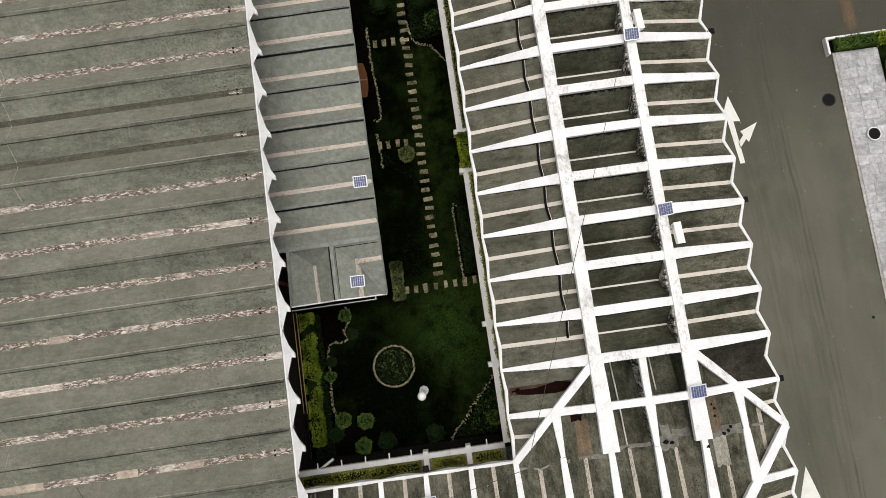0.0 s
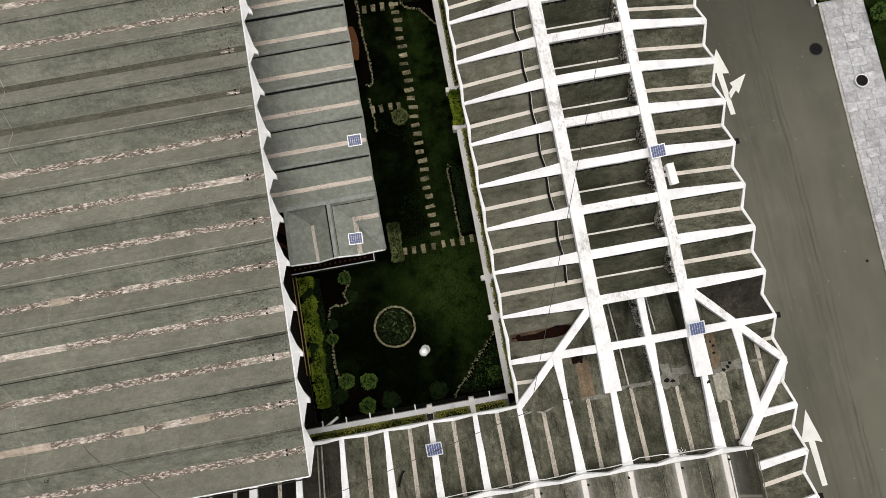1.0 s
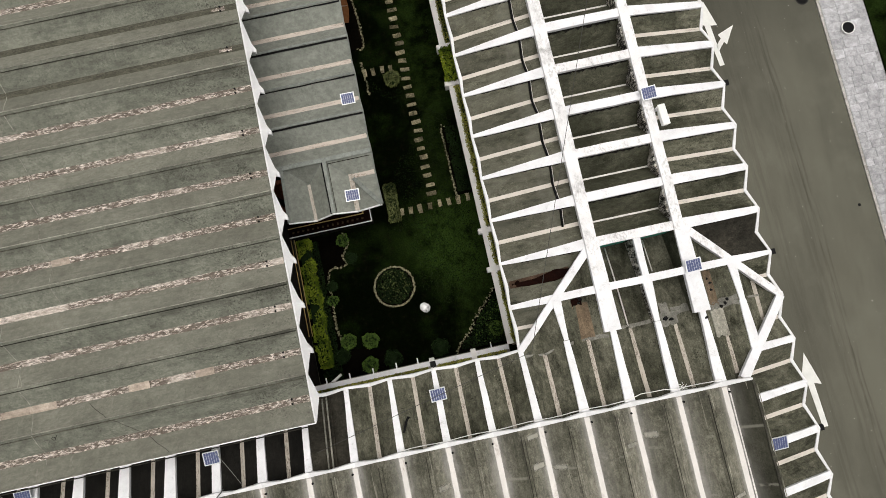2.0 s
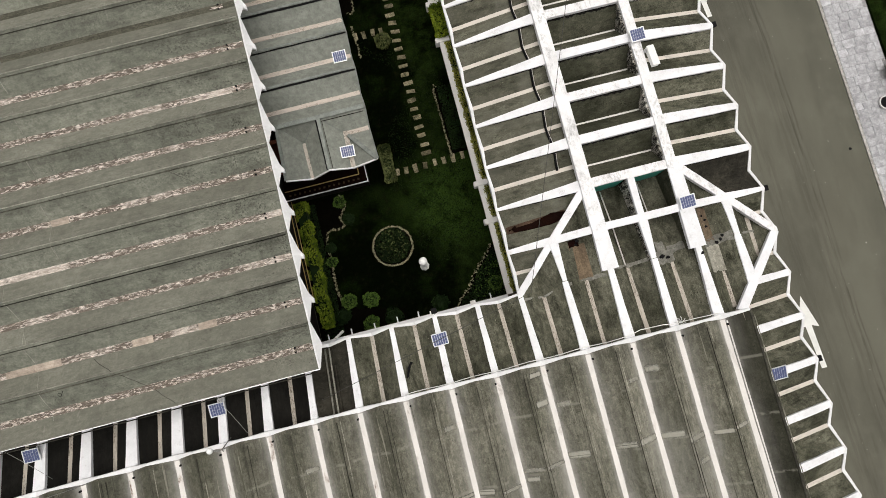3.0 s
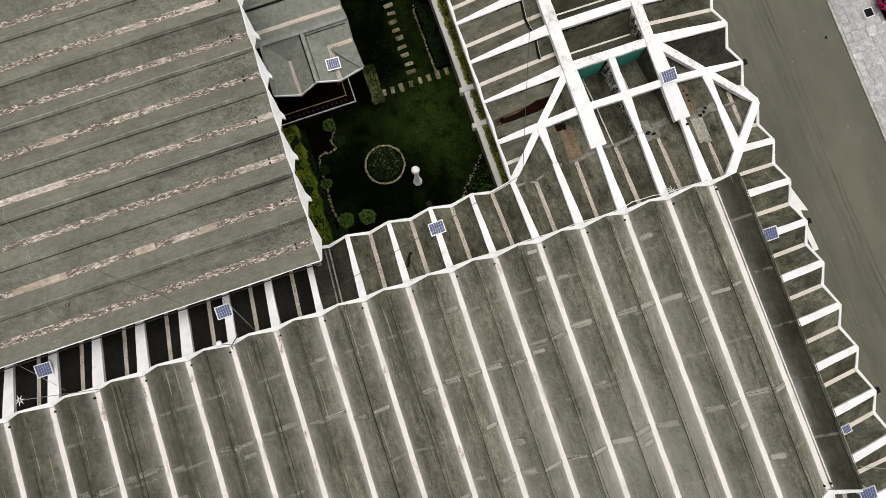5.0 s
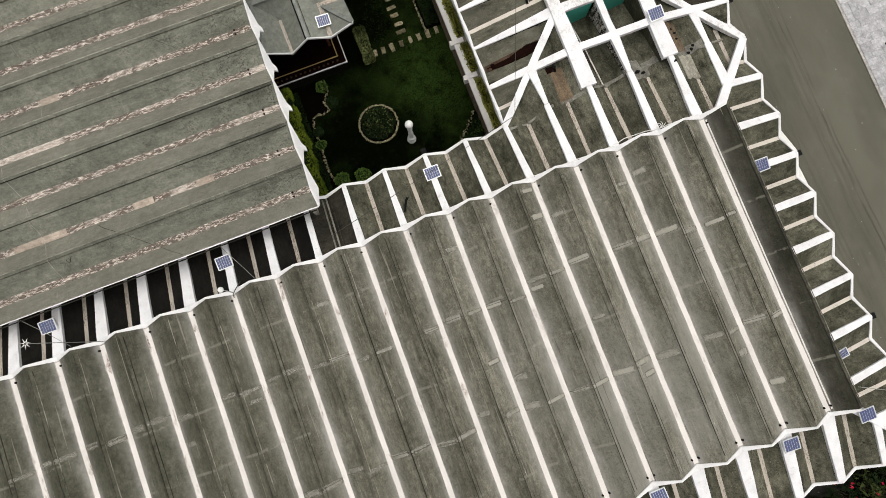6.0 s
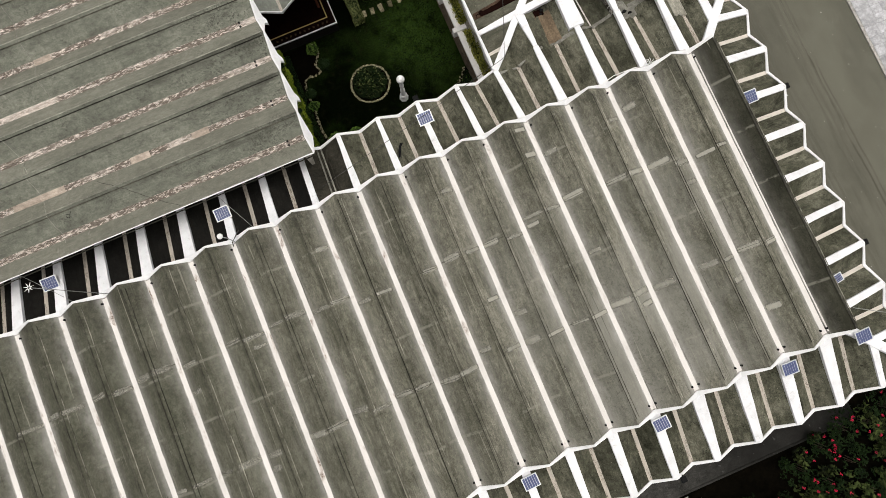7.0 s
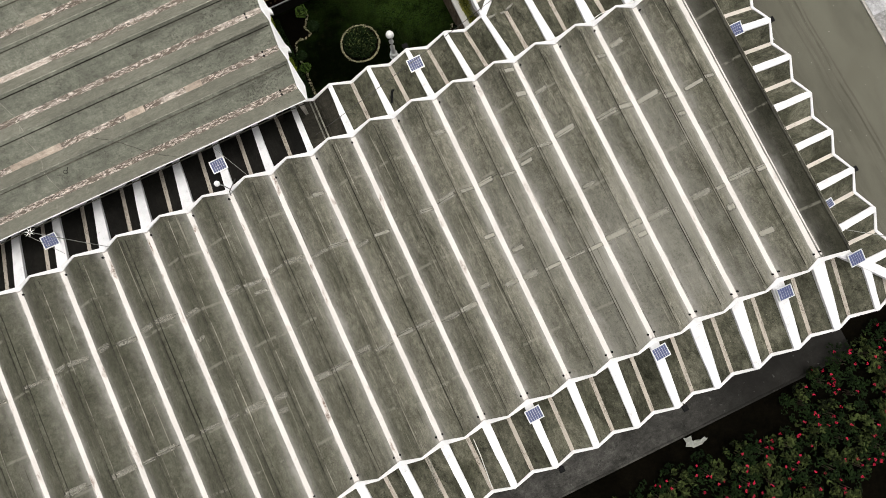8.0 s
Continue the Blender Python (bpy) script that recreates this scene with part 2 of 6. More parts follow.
def overspray(k, col):
    """Thin white overspray beside the painted gutters, algae along the ridges, chalky lap joints, and west-facing
    plates darkened in the colour.
    """
    sep = k.t.nodes.new("ShaderNodeSeparateXYZ")
    k.link(k.co, sep.inputs[0])

    def pingpong(v, scale, shift=0.0):
        a = k.t.nodes.new("ShaderNodeMath")
        a.operation = "ADD"
        a.inputs[1].default_value = 200.0 + shift
        k.link(v, a.inputs[0])
        p = k.t.nodes.new("ShaderNodeMath")
        p.operation = "PINGPONG"
        p.inputs[1].default_value = scale
        k.link(a.outputs[0], p.inputs[0])
        return p.outputs[0]
    far = k.mul(k.ramp(sep.outputs[0], -3.0, -20.0), k.scaled(k.noise(0.35, 5, 0.6), 0.45, 1.1))
    old = k.mix(k.ramp(k.noise(1.3, 7, 0.75, k.mapped(1.3, 0.6, 1)), 0.36, 0.64), (0.098, 0.101, 0.076), (0.05, 0.05, 0.036))
    old = k.vary(old, k.ramp(k.noise(6.0, 6, 0.8), 0.3, 0.7), 0.6, 1.4)
    col = k.mix(far, col, old)
    # Brighter grey centre of the hall roof put into the colour.
    pale_zone = k.mul(k.mul(k.ramp(sep.outputs[0], -5.0, 2.0), k.ramp(sep.outputs[1], -10.0, -15.0)), k.mul(k.ramp(sep.outputs[0], 9.0, 6.0), k.ramp(k.noise(0.5, 5, 0.65, k.mapped(0.8, 0.5, 1)), 0.3, 0.6)))
    col = k.mix(k.mul(pale_zone, 0.6), col, (0.28, 0.275, 0.247))
    grime = k.mul(k.ramp(sep.outputs[1], -10.5, -8.0), k.ramp(k.noise(1.6, 7, 0.8), 0.42, 0.66))
    col = k.mix(k.mul(grime, 0.7), col, (0.03, 0.029, 0.024))
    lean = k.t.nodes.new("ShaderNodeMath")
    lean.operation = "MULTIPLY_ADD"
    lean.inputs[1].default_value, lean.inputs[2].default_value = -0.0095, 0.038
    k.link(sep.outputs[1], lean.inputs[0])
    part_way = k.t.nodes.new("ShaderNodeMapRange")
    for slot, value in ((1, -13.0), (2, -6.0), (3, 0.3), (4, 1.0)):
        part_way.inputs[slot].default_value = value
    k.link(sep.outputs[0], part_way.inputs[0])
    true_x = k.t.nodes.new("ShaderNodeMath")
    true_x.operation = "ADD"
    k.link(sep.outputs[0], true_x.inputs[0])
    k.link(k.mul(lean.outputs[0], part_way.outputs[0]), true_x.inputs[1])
    d = pingpong(true_x.outputs[0], 1.0)
    col = k.mix(k.mul(k.ramp(d, 0.34, 0.1), k.scaled(k.noise(2.5, 5, 0.7), -0.1, 0.75)), col, (0.5, 0.49, 0.48))
    col = k.mix(k.mul(k.ramp(d, 0.88, 1.0), k.scaled(k.noise(2.0, 6, 0.8), -0.2, 0.8)), col, (0.035, 0.033, 0.026))
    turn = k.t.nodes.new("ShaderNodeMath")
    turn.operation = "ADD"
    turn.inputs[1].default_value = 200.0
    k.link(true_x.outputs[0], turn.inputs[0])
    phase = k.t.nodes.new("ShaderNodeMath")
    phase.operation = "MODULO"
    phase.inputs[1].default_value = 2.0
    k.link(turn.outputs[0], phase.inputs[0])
    # Shade of west-facing plates put into the colour, broken up by algae mottling.
    dark_mask = k.mul(k.ramp(phase.outputs[0], 1.03, 0.97), k.ramp(k.noise(0.8, 6, 0.75, k.mapped(1.6, 0.5, 1)), 0.3, 0.6))
    col = k.mix(k.mul(dark_mask, 0.3), col, (0.062, 0.061, 0.045))
    fleck = k.mul(dark_mask, k.ramp(k.noise(8, 6, 0.85), 0.5, 0.62))
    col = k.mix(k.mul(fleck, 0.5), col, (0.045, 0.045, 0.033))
    rag = k.t.nodes.new("ShaderNodeMath")
    rag.operation = "ADD"
    k.link(d, rag.inputs[0])
    k.link(k.scaled(k.noise(1.0, 7, 0.75, k.mapped(4.0, 1.3, 1)), -0.09, 0.1), rag.inputs[1])
    col = k.mix(k.mul(k.ramp(rag.outputs[0], 0.15, 0.1), 0.8), col, (0.6, 0.57, 0.55))
    haze = k.mul(k.ramp(d, 0.75, 0.1), k.scaled(k.ramp(k.noise(0.6, 5, 0.7, k.mapped(1.0, 0.5, 1)), 0.35, 0.65), 0.15, 0.75))
    col = k.mix(k.mul(haze, 0.42), col, (0.34, 0.33, 0.31))
    wash = k.mul(k.ramp(rag.outputs[0], 0.55, 0.15), k.ramp(k.noise(0.45, 5, 0.7, k.mapped(1.0, 0.6, 1)), 0.5, 0.68))
    col = k.mix(k.mul(wash, 0.55), col, (0.4, 0.39, 0.375))
    scr = k.noise(1.0, 3, 0.6, k.mapped(8.0, 0.16, 1), 0.1)
    col = k.mix(k.mul(k.ramp(scr, 0.665, 0.69), 0.45), col, (0.34, 0.325, 0.27))
    col = k.mix(k.mul(k.ramp(scr, 0.335, 0.31), 0.6), col, (0.045, 0.044, 0.033))
    y = pingpong(sep.outputs[1], 1.2, -200.0 + 9.9 + 192.0)
    col = k.mix(k.mul(k.ramp(y, 0.09, 0.02), k.mul(k.ramp(k.noise(0.9, 4, 0.7), 0.46, 0.56), 0.4)), col, (0.3, 0.29, 0.25))
    return col


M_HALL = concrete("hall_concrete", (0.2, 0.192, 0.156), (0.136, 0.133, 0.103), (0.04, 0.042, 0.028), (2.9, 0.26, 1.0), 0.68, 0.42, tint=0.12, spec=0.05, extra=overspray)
M_SKIRT_Y = concrete("skirt_concrete_y", (0.14, 0.137, 0.104), (0.058, 0.058, 0.041), (0.011, 0.0118, 0.007), (2.2, 0.6, 1.0), 0.85, 0.38, tint=0.16, spec=0.05)


def wing_tone(k, col):
    """Wing concrete: garden side lightened in the colour, a worn strip beside the cable, green algae between the
    spines.
    """
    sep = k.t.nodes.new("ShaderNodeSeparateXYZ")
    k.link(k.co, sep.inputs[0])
    # Extra brightness of the west bays put into the base colour, broken by noise.
    west_tone = k.mul(k.ramp(sep.outputs[0], 6.2, 5.6), k.ramp(k.noise(1.1, 6, 0.7, k.mapped(0.6, 1.4, 1)), 0.3, 0.62))
    col = k.mix(k.mul(west_tone, 0.5), col, (0.14, 0.137, 0.11))
    dark_mask = k.mul(k.mul(k.ramp(sep.outputs[0], 6.0, 6.4), k.ramp(sep.outputs[0], 14.2, 9.5)), k.ramp(k.noise(0.9, 6, 0.7, k.mapped(0.5, 1.5, 1)), 0.28, 0.6))
    col = k.mix(k.mul(dark_mask, 0.4), col, (0.05, 0.054, 0.034))
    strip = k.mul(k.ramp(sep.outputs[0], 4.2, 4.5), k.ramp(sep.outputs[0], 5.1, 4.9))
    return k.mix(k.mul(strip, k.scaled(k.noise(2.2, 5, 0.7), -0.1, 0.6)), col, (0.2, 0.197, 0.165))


M_SKIRT_X = concrete("skirt_concrete_x", (0.14, 0.137, 0.104), (0.058, 0.058, 0.041), (0.011, 0.0118, 0.007), (0.6, 2.2, 1.0), 0.85, 0.38, tint=0.16, spec=0.05, extra=wing_tone)
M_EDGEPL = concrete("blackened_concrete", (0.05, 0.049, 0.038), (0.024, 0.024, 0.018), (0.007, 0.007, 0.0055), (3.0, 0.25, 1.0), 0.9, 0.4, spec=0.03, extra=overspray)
# Near-black concrete: northern skirt, veranda plinth, retaining wall, crusts beside ridge caps.
M_NEARBLK = concrete("near_black_concrete", (0.013, 0.0122, 0.0105), (0.007, 0.0067, 0.0058), (0.004, 0.004, 0.0035), (3.0, 0.4, 1.0), 0.6)
M_LEFT = concrete("west_hall_concrete", (0.213, 0.219, 0.182), (0.157, 0.163, 0.135), (0.04, 0.041, 0.031), (0.3, 2.2, 1.0), 0.3, 0.2, spec=0.06, extra=end_algae)
M_RIDGE = concrete("ridge_seam_concrete", (0.085, 0.082, 0.066), (0.045, 0.043, 0.035), (0.014, 0.013, 0.011), (1, 1, 1), 0.6, tint=0.6)
M_STAIN = bark_like("peeling_black_streaked_paint", (0.8, 0.77, 0.71), (0.3, 0.27, 0.22), (0.008, 0.0075, 0.006), 1.25, (0.7, 2.0, 0.5), 0.47)
M_SEAM2 = concrete("mortar_seam", (0.36, 0.345, 0.29), (0.1, 0.095, 0.075), (0.03, 0.028, 0.022), (2.0, 2.0, 2.0), 0.9, 0.3)
M_PLASTER = concrete("pink_plaster", (0.46, 0.39, 0.33), (0.36, 0.3, 0.25), (0.14, 0.11, 0.09), (0.6, 2, 1), 0.5, 0.2)
M_WALL = concrete("wall_render", (0.42, 0.4, 0.35), (0.32, 0.3, 0.26), (0.12, 0.11, 0.1), (2, 2, 0.3), 0.5)
M_PALE = concrete("pale_seam", (0.32, 0.315, 0.27), (0.24, 0.237, 0.2), (0.08, 0.078, 0.066), (0.5, 2, 1), 0.4, tint=0.3)
# Near-black tone for the wall below the west hall's eave.
M_DARKW = concrete("dark_wall", (0.02, 0.016, 0.013), (0.012, 0.01, 0.008), (0.005, 0.005, 0.004), (2, 2, 0.4), 0.5)
M_BROWNW = concrete("brown_render", (0.3, 0.24, 0.18), (0.2, 0.155, 0.115), (0.02, 0.018, 0.014), (2, 2, 0.4), 0.6)
M_WET = concrete("wet_dark_concrete", (0.05, 0.046, 0.036), (0.026, 0.024, 0.019), (0.008, 0.0075, 0.006), (1, 2, 1), 0.7, 0.35, spec=0.1)
M_PATCH = concrete("cement_patch", (0.35, 0.335, 0.29), (0.26, 0.25, 0.21), (0.14, 0.13, 0.108), (1, 1, 1), 0.4)
k = Mat("dusty_mortar_wash", 0.95, 0, 0.05)
gen = k.t.nodes.new("ShaderNodeSeparateXYZ")
east = k.t.nodes.new("ShaderNodeSeparateXYZ")
k.link(k.co, east.inputs[0])
k.link(k.t.nodes["Texture Coordinate"].outputs["Generated"], gen.inputs[0])
edge = k.mul(k.mul(k.ramp(gen.outputs[0], 0.0, 0.15), k.ramp(gen.outputs[0], 1.0, 0.85)), k.mul(k.ramp(gen.outputs[1], 0.05, 0.4), k.ramp(gen.outputs[1], 0.95, 0.6)))
k.link(k.mul(k.mul(edge, k.scaled(k.noise(1.0, 6, 0.75, k.mapped(9, 2.2, 1)), 0.2, 1.1)), k.mul(k.scaled(k.random(), 0.5, 1.15), k.scaled(k.ramp(east.outputs[0], -12.0, 2.0), 0.85, 1.9))), k.b.inputs["Alpha"])
M_DUST = k.done(k.vary(k.mix(k.noise(6, 5, 0.7), (0.4, 0.388, 0.34), (0.27, 0.262, 0.225)), k.noise(20, 4, 0.7), 0.8, 1.2))
M_SLAB = concrete("repair_mortar", (0.22, 0.215, 0.19), (0.17, 0.165, 0.145), (0.06, 0.057, 0.05), (1, 1, 1), 0.4)
M_WHITE = paint("white_roof_paint", (0.845, 0.847, 0.88), (0.3, 0.285, 0.265), 0.4)
M_SPINE = paint("mildewed_white_paint", (0.88, 0.872, 0.89), (0.1, 0.096, 0.09), 0.78, (1, 0.6, 1), 1.25, 0.7, (0.24, 0.235, 0.235), 0.4)
M_COPE = paint("mossy_coping_paint", (0.9, 0.875, 0.86), (0.16, 0.17, 0.05), 0.3, (1, 1, 1), 1.6, 0.7, (0.5, 0.47, 0.4), 0.8)
M_CREAM = gutter_paint("cream_gutter_paint", (0.76, 0.732, 0.71), (0.46, 0.4, 0.36), (0.2, 0.15, 0.125))
M_FASCIA = paint("white_fascia_paint", (0.83, 0.83, 0.85), (0.42, 0.4, 0.37), 0.24)
M_TAN_Y = paint("tan_gutter_y", (0.5, 0.45, 0.39), (0.1, 0.08, 0.06), 0.95, (2.5, 0.5, 1), 2.0)
M_TAN_A = paint("tan_annex_gutter", (0.58, 0.505, 0.445), (0.17, 0.13, 0.1), 0.9, (0.5, 2.5, 1), 2.0)
M_TAN_X = paint("tan_gutter_x", (0.66, 0.605, 0.55), (0.16, 0.125, 0.095), 0.6, (0.5, 2.5, 1), 2.0)
M_FLAKE = flaked("flaking_gutter_paint", (0.76, 0.685, 0.63), (0.36, 0.3, 0.25), (0.06, 0.05, 0.04), 0.95)
M_FLAKE_D = bark_like("dark_flaking_gutter", (0.106, 0.103, 0.08), (0.07, 0.068, 0.051), (0.03, 0.029, 0.022), 0.7)
M_GREEN = concrete("grey_green_roof", (0.25, 0.263, 0.234), (0.215, 0.226, 0.2), (0.09, 0.094, 0.08), (0.35, 2.2, 1), 0.14, 0.05)
M_GREEN_CAP = concrete("grey_green_cap", (0.25, 0.268, 0.247), (0.2, 0.215, 0.2), (0.1, 0.1, 0.09), (1, 1, 1), 0.2, 0.12)
M_TEAL = paint("teal_wall_paint", (0.06, 0.36, 0.28), (0.2, 0.22, 0.2), 0.3)
M_RUST = concrete("rusty_mud", (0.085, 0.055, 0.038), (0.045, 0.027, 0.018), (0.012, 0.008, 0.006), (0.6, 2, 1), 0.5)
M_POOL = concrete("dark_rust_water", (0.014, 0.005, 0.0035), (0.006, 0.003, 0.0025), (0.004, 0.003, 0.003), (0.6, 2, 1), 0.5, rough=0.8, spec=0.02)


def plain(name, col, rough=0.5, metal=0.0, vary=0.15, scale=20, spec=0.4):
    k = Mat(name, rough, metal, spec)
    n = k.noise(scale, 4)
    c = k.mix(n, tuple(v * (1 - vary) for v in col), tuple(min(1, v * (1 + vary)) for v in col))
    return k.done(c, n, 0.1, 0.01)


M_BLACK = plain("black_plastic", (0.005, 0.005, 0.0055), 0.6, spec=0.1)
M_CABLE = plain("black_cable", (0.006, 0.006, 0.006), 0.7, spec=0.1)
M_WIRE = plain("grey_wire", (0.035, 0.033, 0.03), 0.5)
M_BACKING = plain("panel_backing", (0.6, 0.62, 0.68), 0.5)
M_CELL = plain("solar_cell", (0.085, 0.105, 0.215), 0.35, 0.0, 0.25, 9, 0.3)
M_ALU = plain("aluminium", (0.75, 0.76, 0.78), 0.4, 0.6)
M_STEEL = plain("galvanised_steel", (0.4, 0.4, 0.4), 0.5, 0.7)
M_GLASSW = plain("opal_globe", (0.85, 0.86, 0.86), 0.25)
M_WCAB = plain("white_enamel", (0.82, 0.82, 0.8), 0.4)
M_POST = paint("white_cast_stone", (0.75, 0.76, 0.77), (0.35, 0.34, 0.32), 0.35, (1, 1, 1), 5)
M_STONE = concrete("paver_stone", (0.32, 0.28, 0.19), (0.14, 0.12, 0.072), (0.012, 0.017, 0.006), (3, 3, 3), 1.0, 0.45, 0.95, 0.4, scatter=True)
M_EDGE = concrete("edging_stone", (0.36, 0.325, 0.22), (0.17, 0.155, 0.095), (0.02, 0.024, 0.01), (3, 3, 3), 0.9, 0.35, 0.95, 0.5, scatter=True)
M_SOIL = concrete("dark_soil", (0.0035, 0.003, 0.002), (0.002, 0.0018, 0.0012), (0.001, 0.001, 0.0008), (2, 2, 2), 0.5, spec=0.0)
M_YELLOW = plain("yellow_strip", (0.45, 0.33, 0.12), 0.6)
M_MOTIF = plain("motif_tile", (0.05, 0.033, 0.02), 0.8, spec=0.05)
M_MAROON = concrete("maroon_tile", (0.009, 0.004, 0.003), (0.006, 0.003, 0.0025), (0.002, 0.0015, 0.0015), (2, 2, 2), 0.4, spec=0.0)
M_DOOR = concrete("red_brown_wood", (0.16, 0.055, 0.03), (0.09, 0.032, 0.02), (0.02, 0.01, 0.008), (4, 4, 0.4), 0.5)
M_TERRA = plain("terracotta_awning", (0.1, 0.042, 0.016), 0.8, 0.0, 0.4, 5, 0.08)
M_MARK = paint("road_marking", (0.8, 0.8, 0.78), (0.2, 0.19, 0.17), 0.25, (1, 1, 1), 4)
M_GLOBEB = plain("dark_iron", (0.022, 0.021, 0.02), 0.7, 0.0, spec=0.15)
M_BAG = plain("grey_white_plastic", (0.26, 0.27, 0.25), 0.35, 0.0, 0.5, 6)
M_MAGENTA = plain("magenta_petal", (0.45, 0.01, 0.12), 0.6)
M_DIRT = concrete("rusty_dirt", (0.2, 0.15, 0.1), (0.12, 0.088, 0.06), (0.08, 0.06, 0.045), (2, 0.5, 1), 0.5)
k = Mat("thin_brown_mud", 0.9, 0, 0.1)
gen = k.t.nodes.new("ShaderNodeSeparateXYZ")
k.link(k.t.nodes["Texture Coordinate"].outputs["Generated"], gen.inputs[0])
k.link(k.mul(k.mul(k.mul(k.ramp(gen.outputs[0], 0.0, 0.5), k.ramp(gen.outputs[0], 1.0, 0.55)), k.ramp(gen.outputs[1], 0.0, 0.1)), k.scaled(k.noise(1.2, 5, 0.65), 0.3, 1.1)), k.b.inputs["Alpha"])
M_MUD = k.done(k.mix(k.noise(3, 5, 0.7), (0.2, 0.145, 0.095), (0.14, 0.1, 0.066)))
M_WOODP = plain("bench_wood", (0.16, 0.08, 0.05), 0.6)


def leafmat(name, a, b, rough=0.55):
    k = Mat(name, rough, 0, 0.04)
    c = k.mix(k.island(), a, b)
    c = k.mix(k.ramp(k.noise(1.1, 4), 0.35, 0.7), c, tuple(v * 0.55 for v in a))
    return k.done(c)


M_LEAF = leafmat("shrub_leaf", (0.035, 0.075, 0.013), (0.12, 0.18, 0.04))
M_LIME = leafmat("lime_hedge_leaf", (0.07, 0.12, 0.01), (0.32, 0.38, 0.035))
M_OLIVE = leafmat("olive_hedge_leaf", (0.13, 0.14, 0.022), (0.48, 0.46, 0.11))
M_BOX = leafmat("box_leaf", (0.025, 0.035, 0.008), (0.25, 0.27, 0.11))
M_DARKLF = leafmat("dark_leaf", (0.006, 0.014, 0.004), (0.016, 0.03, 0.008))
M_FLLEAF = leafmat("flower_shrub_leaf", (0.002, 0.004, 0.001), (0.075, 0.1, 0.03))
M_REDFL = leafmat("red_petal", (0.3, 0.006, 0.03), (0.6, 0.03, 0.09))
M_BARK = plain("bark", (0.06, 0.045, 0.03), 0.9, 0, 0.4)
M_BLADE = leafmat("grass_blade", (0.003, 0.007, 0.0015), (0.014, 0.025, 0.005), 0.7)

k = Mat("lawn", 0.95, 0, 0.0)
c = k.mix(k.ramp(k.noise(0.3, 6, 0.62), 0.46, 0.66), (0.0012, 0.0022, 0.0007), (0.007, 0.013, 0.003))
# Courtyard light put into the turf colour: bright centre and east, near-black elsewhere.
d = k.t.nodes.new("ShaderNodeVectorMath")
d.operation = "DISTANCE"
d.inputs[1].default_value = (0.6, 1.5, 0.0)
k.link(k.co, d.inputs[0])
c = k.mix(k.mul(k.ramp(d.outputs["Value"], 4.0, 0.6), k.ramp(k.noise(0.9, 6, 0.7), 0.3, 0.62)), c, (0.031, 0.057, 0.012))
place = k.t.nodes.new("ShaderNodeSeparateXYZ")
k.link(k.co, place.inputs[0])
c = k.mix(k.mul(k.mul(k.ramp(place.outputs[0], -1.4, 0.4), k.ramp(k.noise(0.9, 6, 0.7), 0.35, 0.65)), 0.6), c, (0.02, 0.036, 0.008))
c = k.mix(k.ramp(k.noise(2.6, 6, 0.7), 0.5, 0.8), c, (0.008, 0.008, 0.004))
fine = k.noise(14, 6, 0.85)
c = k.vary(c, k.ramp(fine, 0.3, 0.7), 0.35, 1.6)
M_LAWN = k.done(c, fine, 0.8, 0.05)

k = Mat("road_concrete", 0.85, 0, 0.25)
c = k.mix(k.ramp(k.noise(0.22, 6, 0.6, k.mapped(1.6, 0.5, 1)), 0.3, 0.72), (0.128, 0.125, 0.098), (0.089, 0.087, 0.068))
c = k.mix(k.mul(k.ramp(k.noise(1.0, 6, 0.65, k.mapped(1.4, 0.16, 1), 0.6), 0.55, 0.8), 0.4), c, (0.06, 0.056, 0.044))
c = k.mix(k.mul(k.ramp(k.noise(0.35, 5, 0.6), 0.5, 0.7), 0.35), c, (0.15, 0.147, 0.118))
c = k.mix(k.mul(k.ramp(k.noise(0.13, 4, 0.5), 0.52, 0.75), 0.4), c, (0.09, 0.085, 0.065))
sep = k.t.nodes.new("ShaderNodeSeparateXYZ")
wob = k.t.nodes.new("ShaderNodeMix")
wob.data_type, wob.blend_type = "RGBA", "ADD"
wob.inputs[0].default_value = 1.6
k.link(k.co, wob.inputs[6])
k.link(k.noise(0.11, 3, 0.5), wob.inputs[7])
k.link(wob.outputs[2], sep.inputs[0])
for x_mark, wide, deep in ((21.15, 0.12, 0.6), (21.42, 0.09, 0.4), (20.6, 0.55, 0.25), (19.0, 0.8, 0.25)):
    off = k.t.nodes.new("ShaderNodeMath")
    off.operation = "SUBTRACT"
    off.inputs[1].default_value = x_mark
    k.link(sep.outputs[0], off.inputs[0])
    near = k.t.nodes.new("ShaderNodeMath")
    near.operation = "ABSOLUTE"
    k.link(off.outputs[0], near.inputs[0])
    gap = k.ramp(k.noise(1.0, 6, 0.75, k.mapped(5.0, 0.22, 1)), 0.4, 0.6)
    c = k.mix(k.mul(k.mul(k.ramp(near.outputs[0], wide, wide * 0.25), gap), deep), c, (0.042, 0.036, 0.028))
c = k.mix(k.mul(k.ramp(sep.outputs[1], 4.0, 17.0), k.scaled(k.noise(0.6, 5), 0.6, 1.0)), c, (0.047, 0.046, 0.0355))
c = k.mix(k.mul(k.ramp(k.noise(6, 2, 0.5), 0.735, 0.755), 0.6), c, (0.5, 0.48, 0.44))
fine = k.noise(22, 6, 0.8)
c = k.vary(c, k.ramp(fine, 0.3, 0.7), 0.86, 1.14)
M_ROAD = k.done(c, fine, 0.25, 0.01)

M_GROUND = concrete("ground_earth", (0.09, 0.085, 0.065), (0.06, 0.06, 0.042), (0.03, 0.032, 0.02), (0.3, 0.3, 1), 0.5)


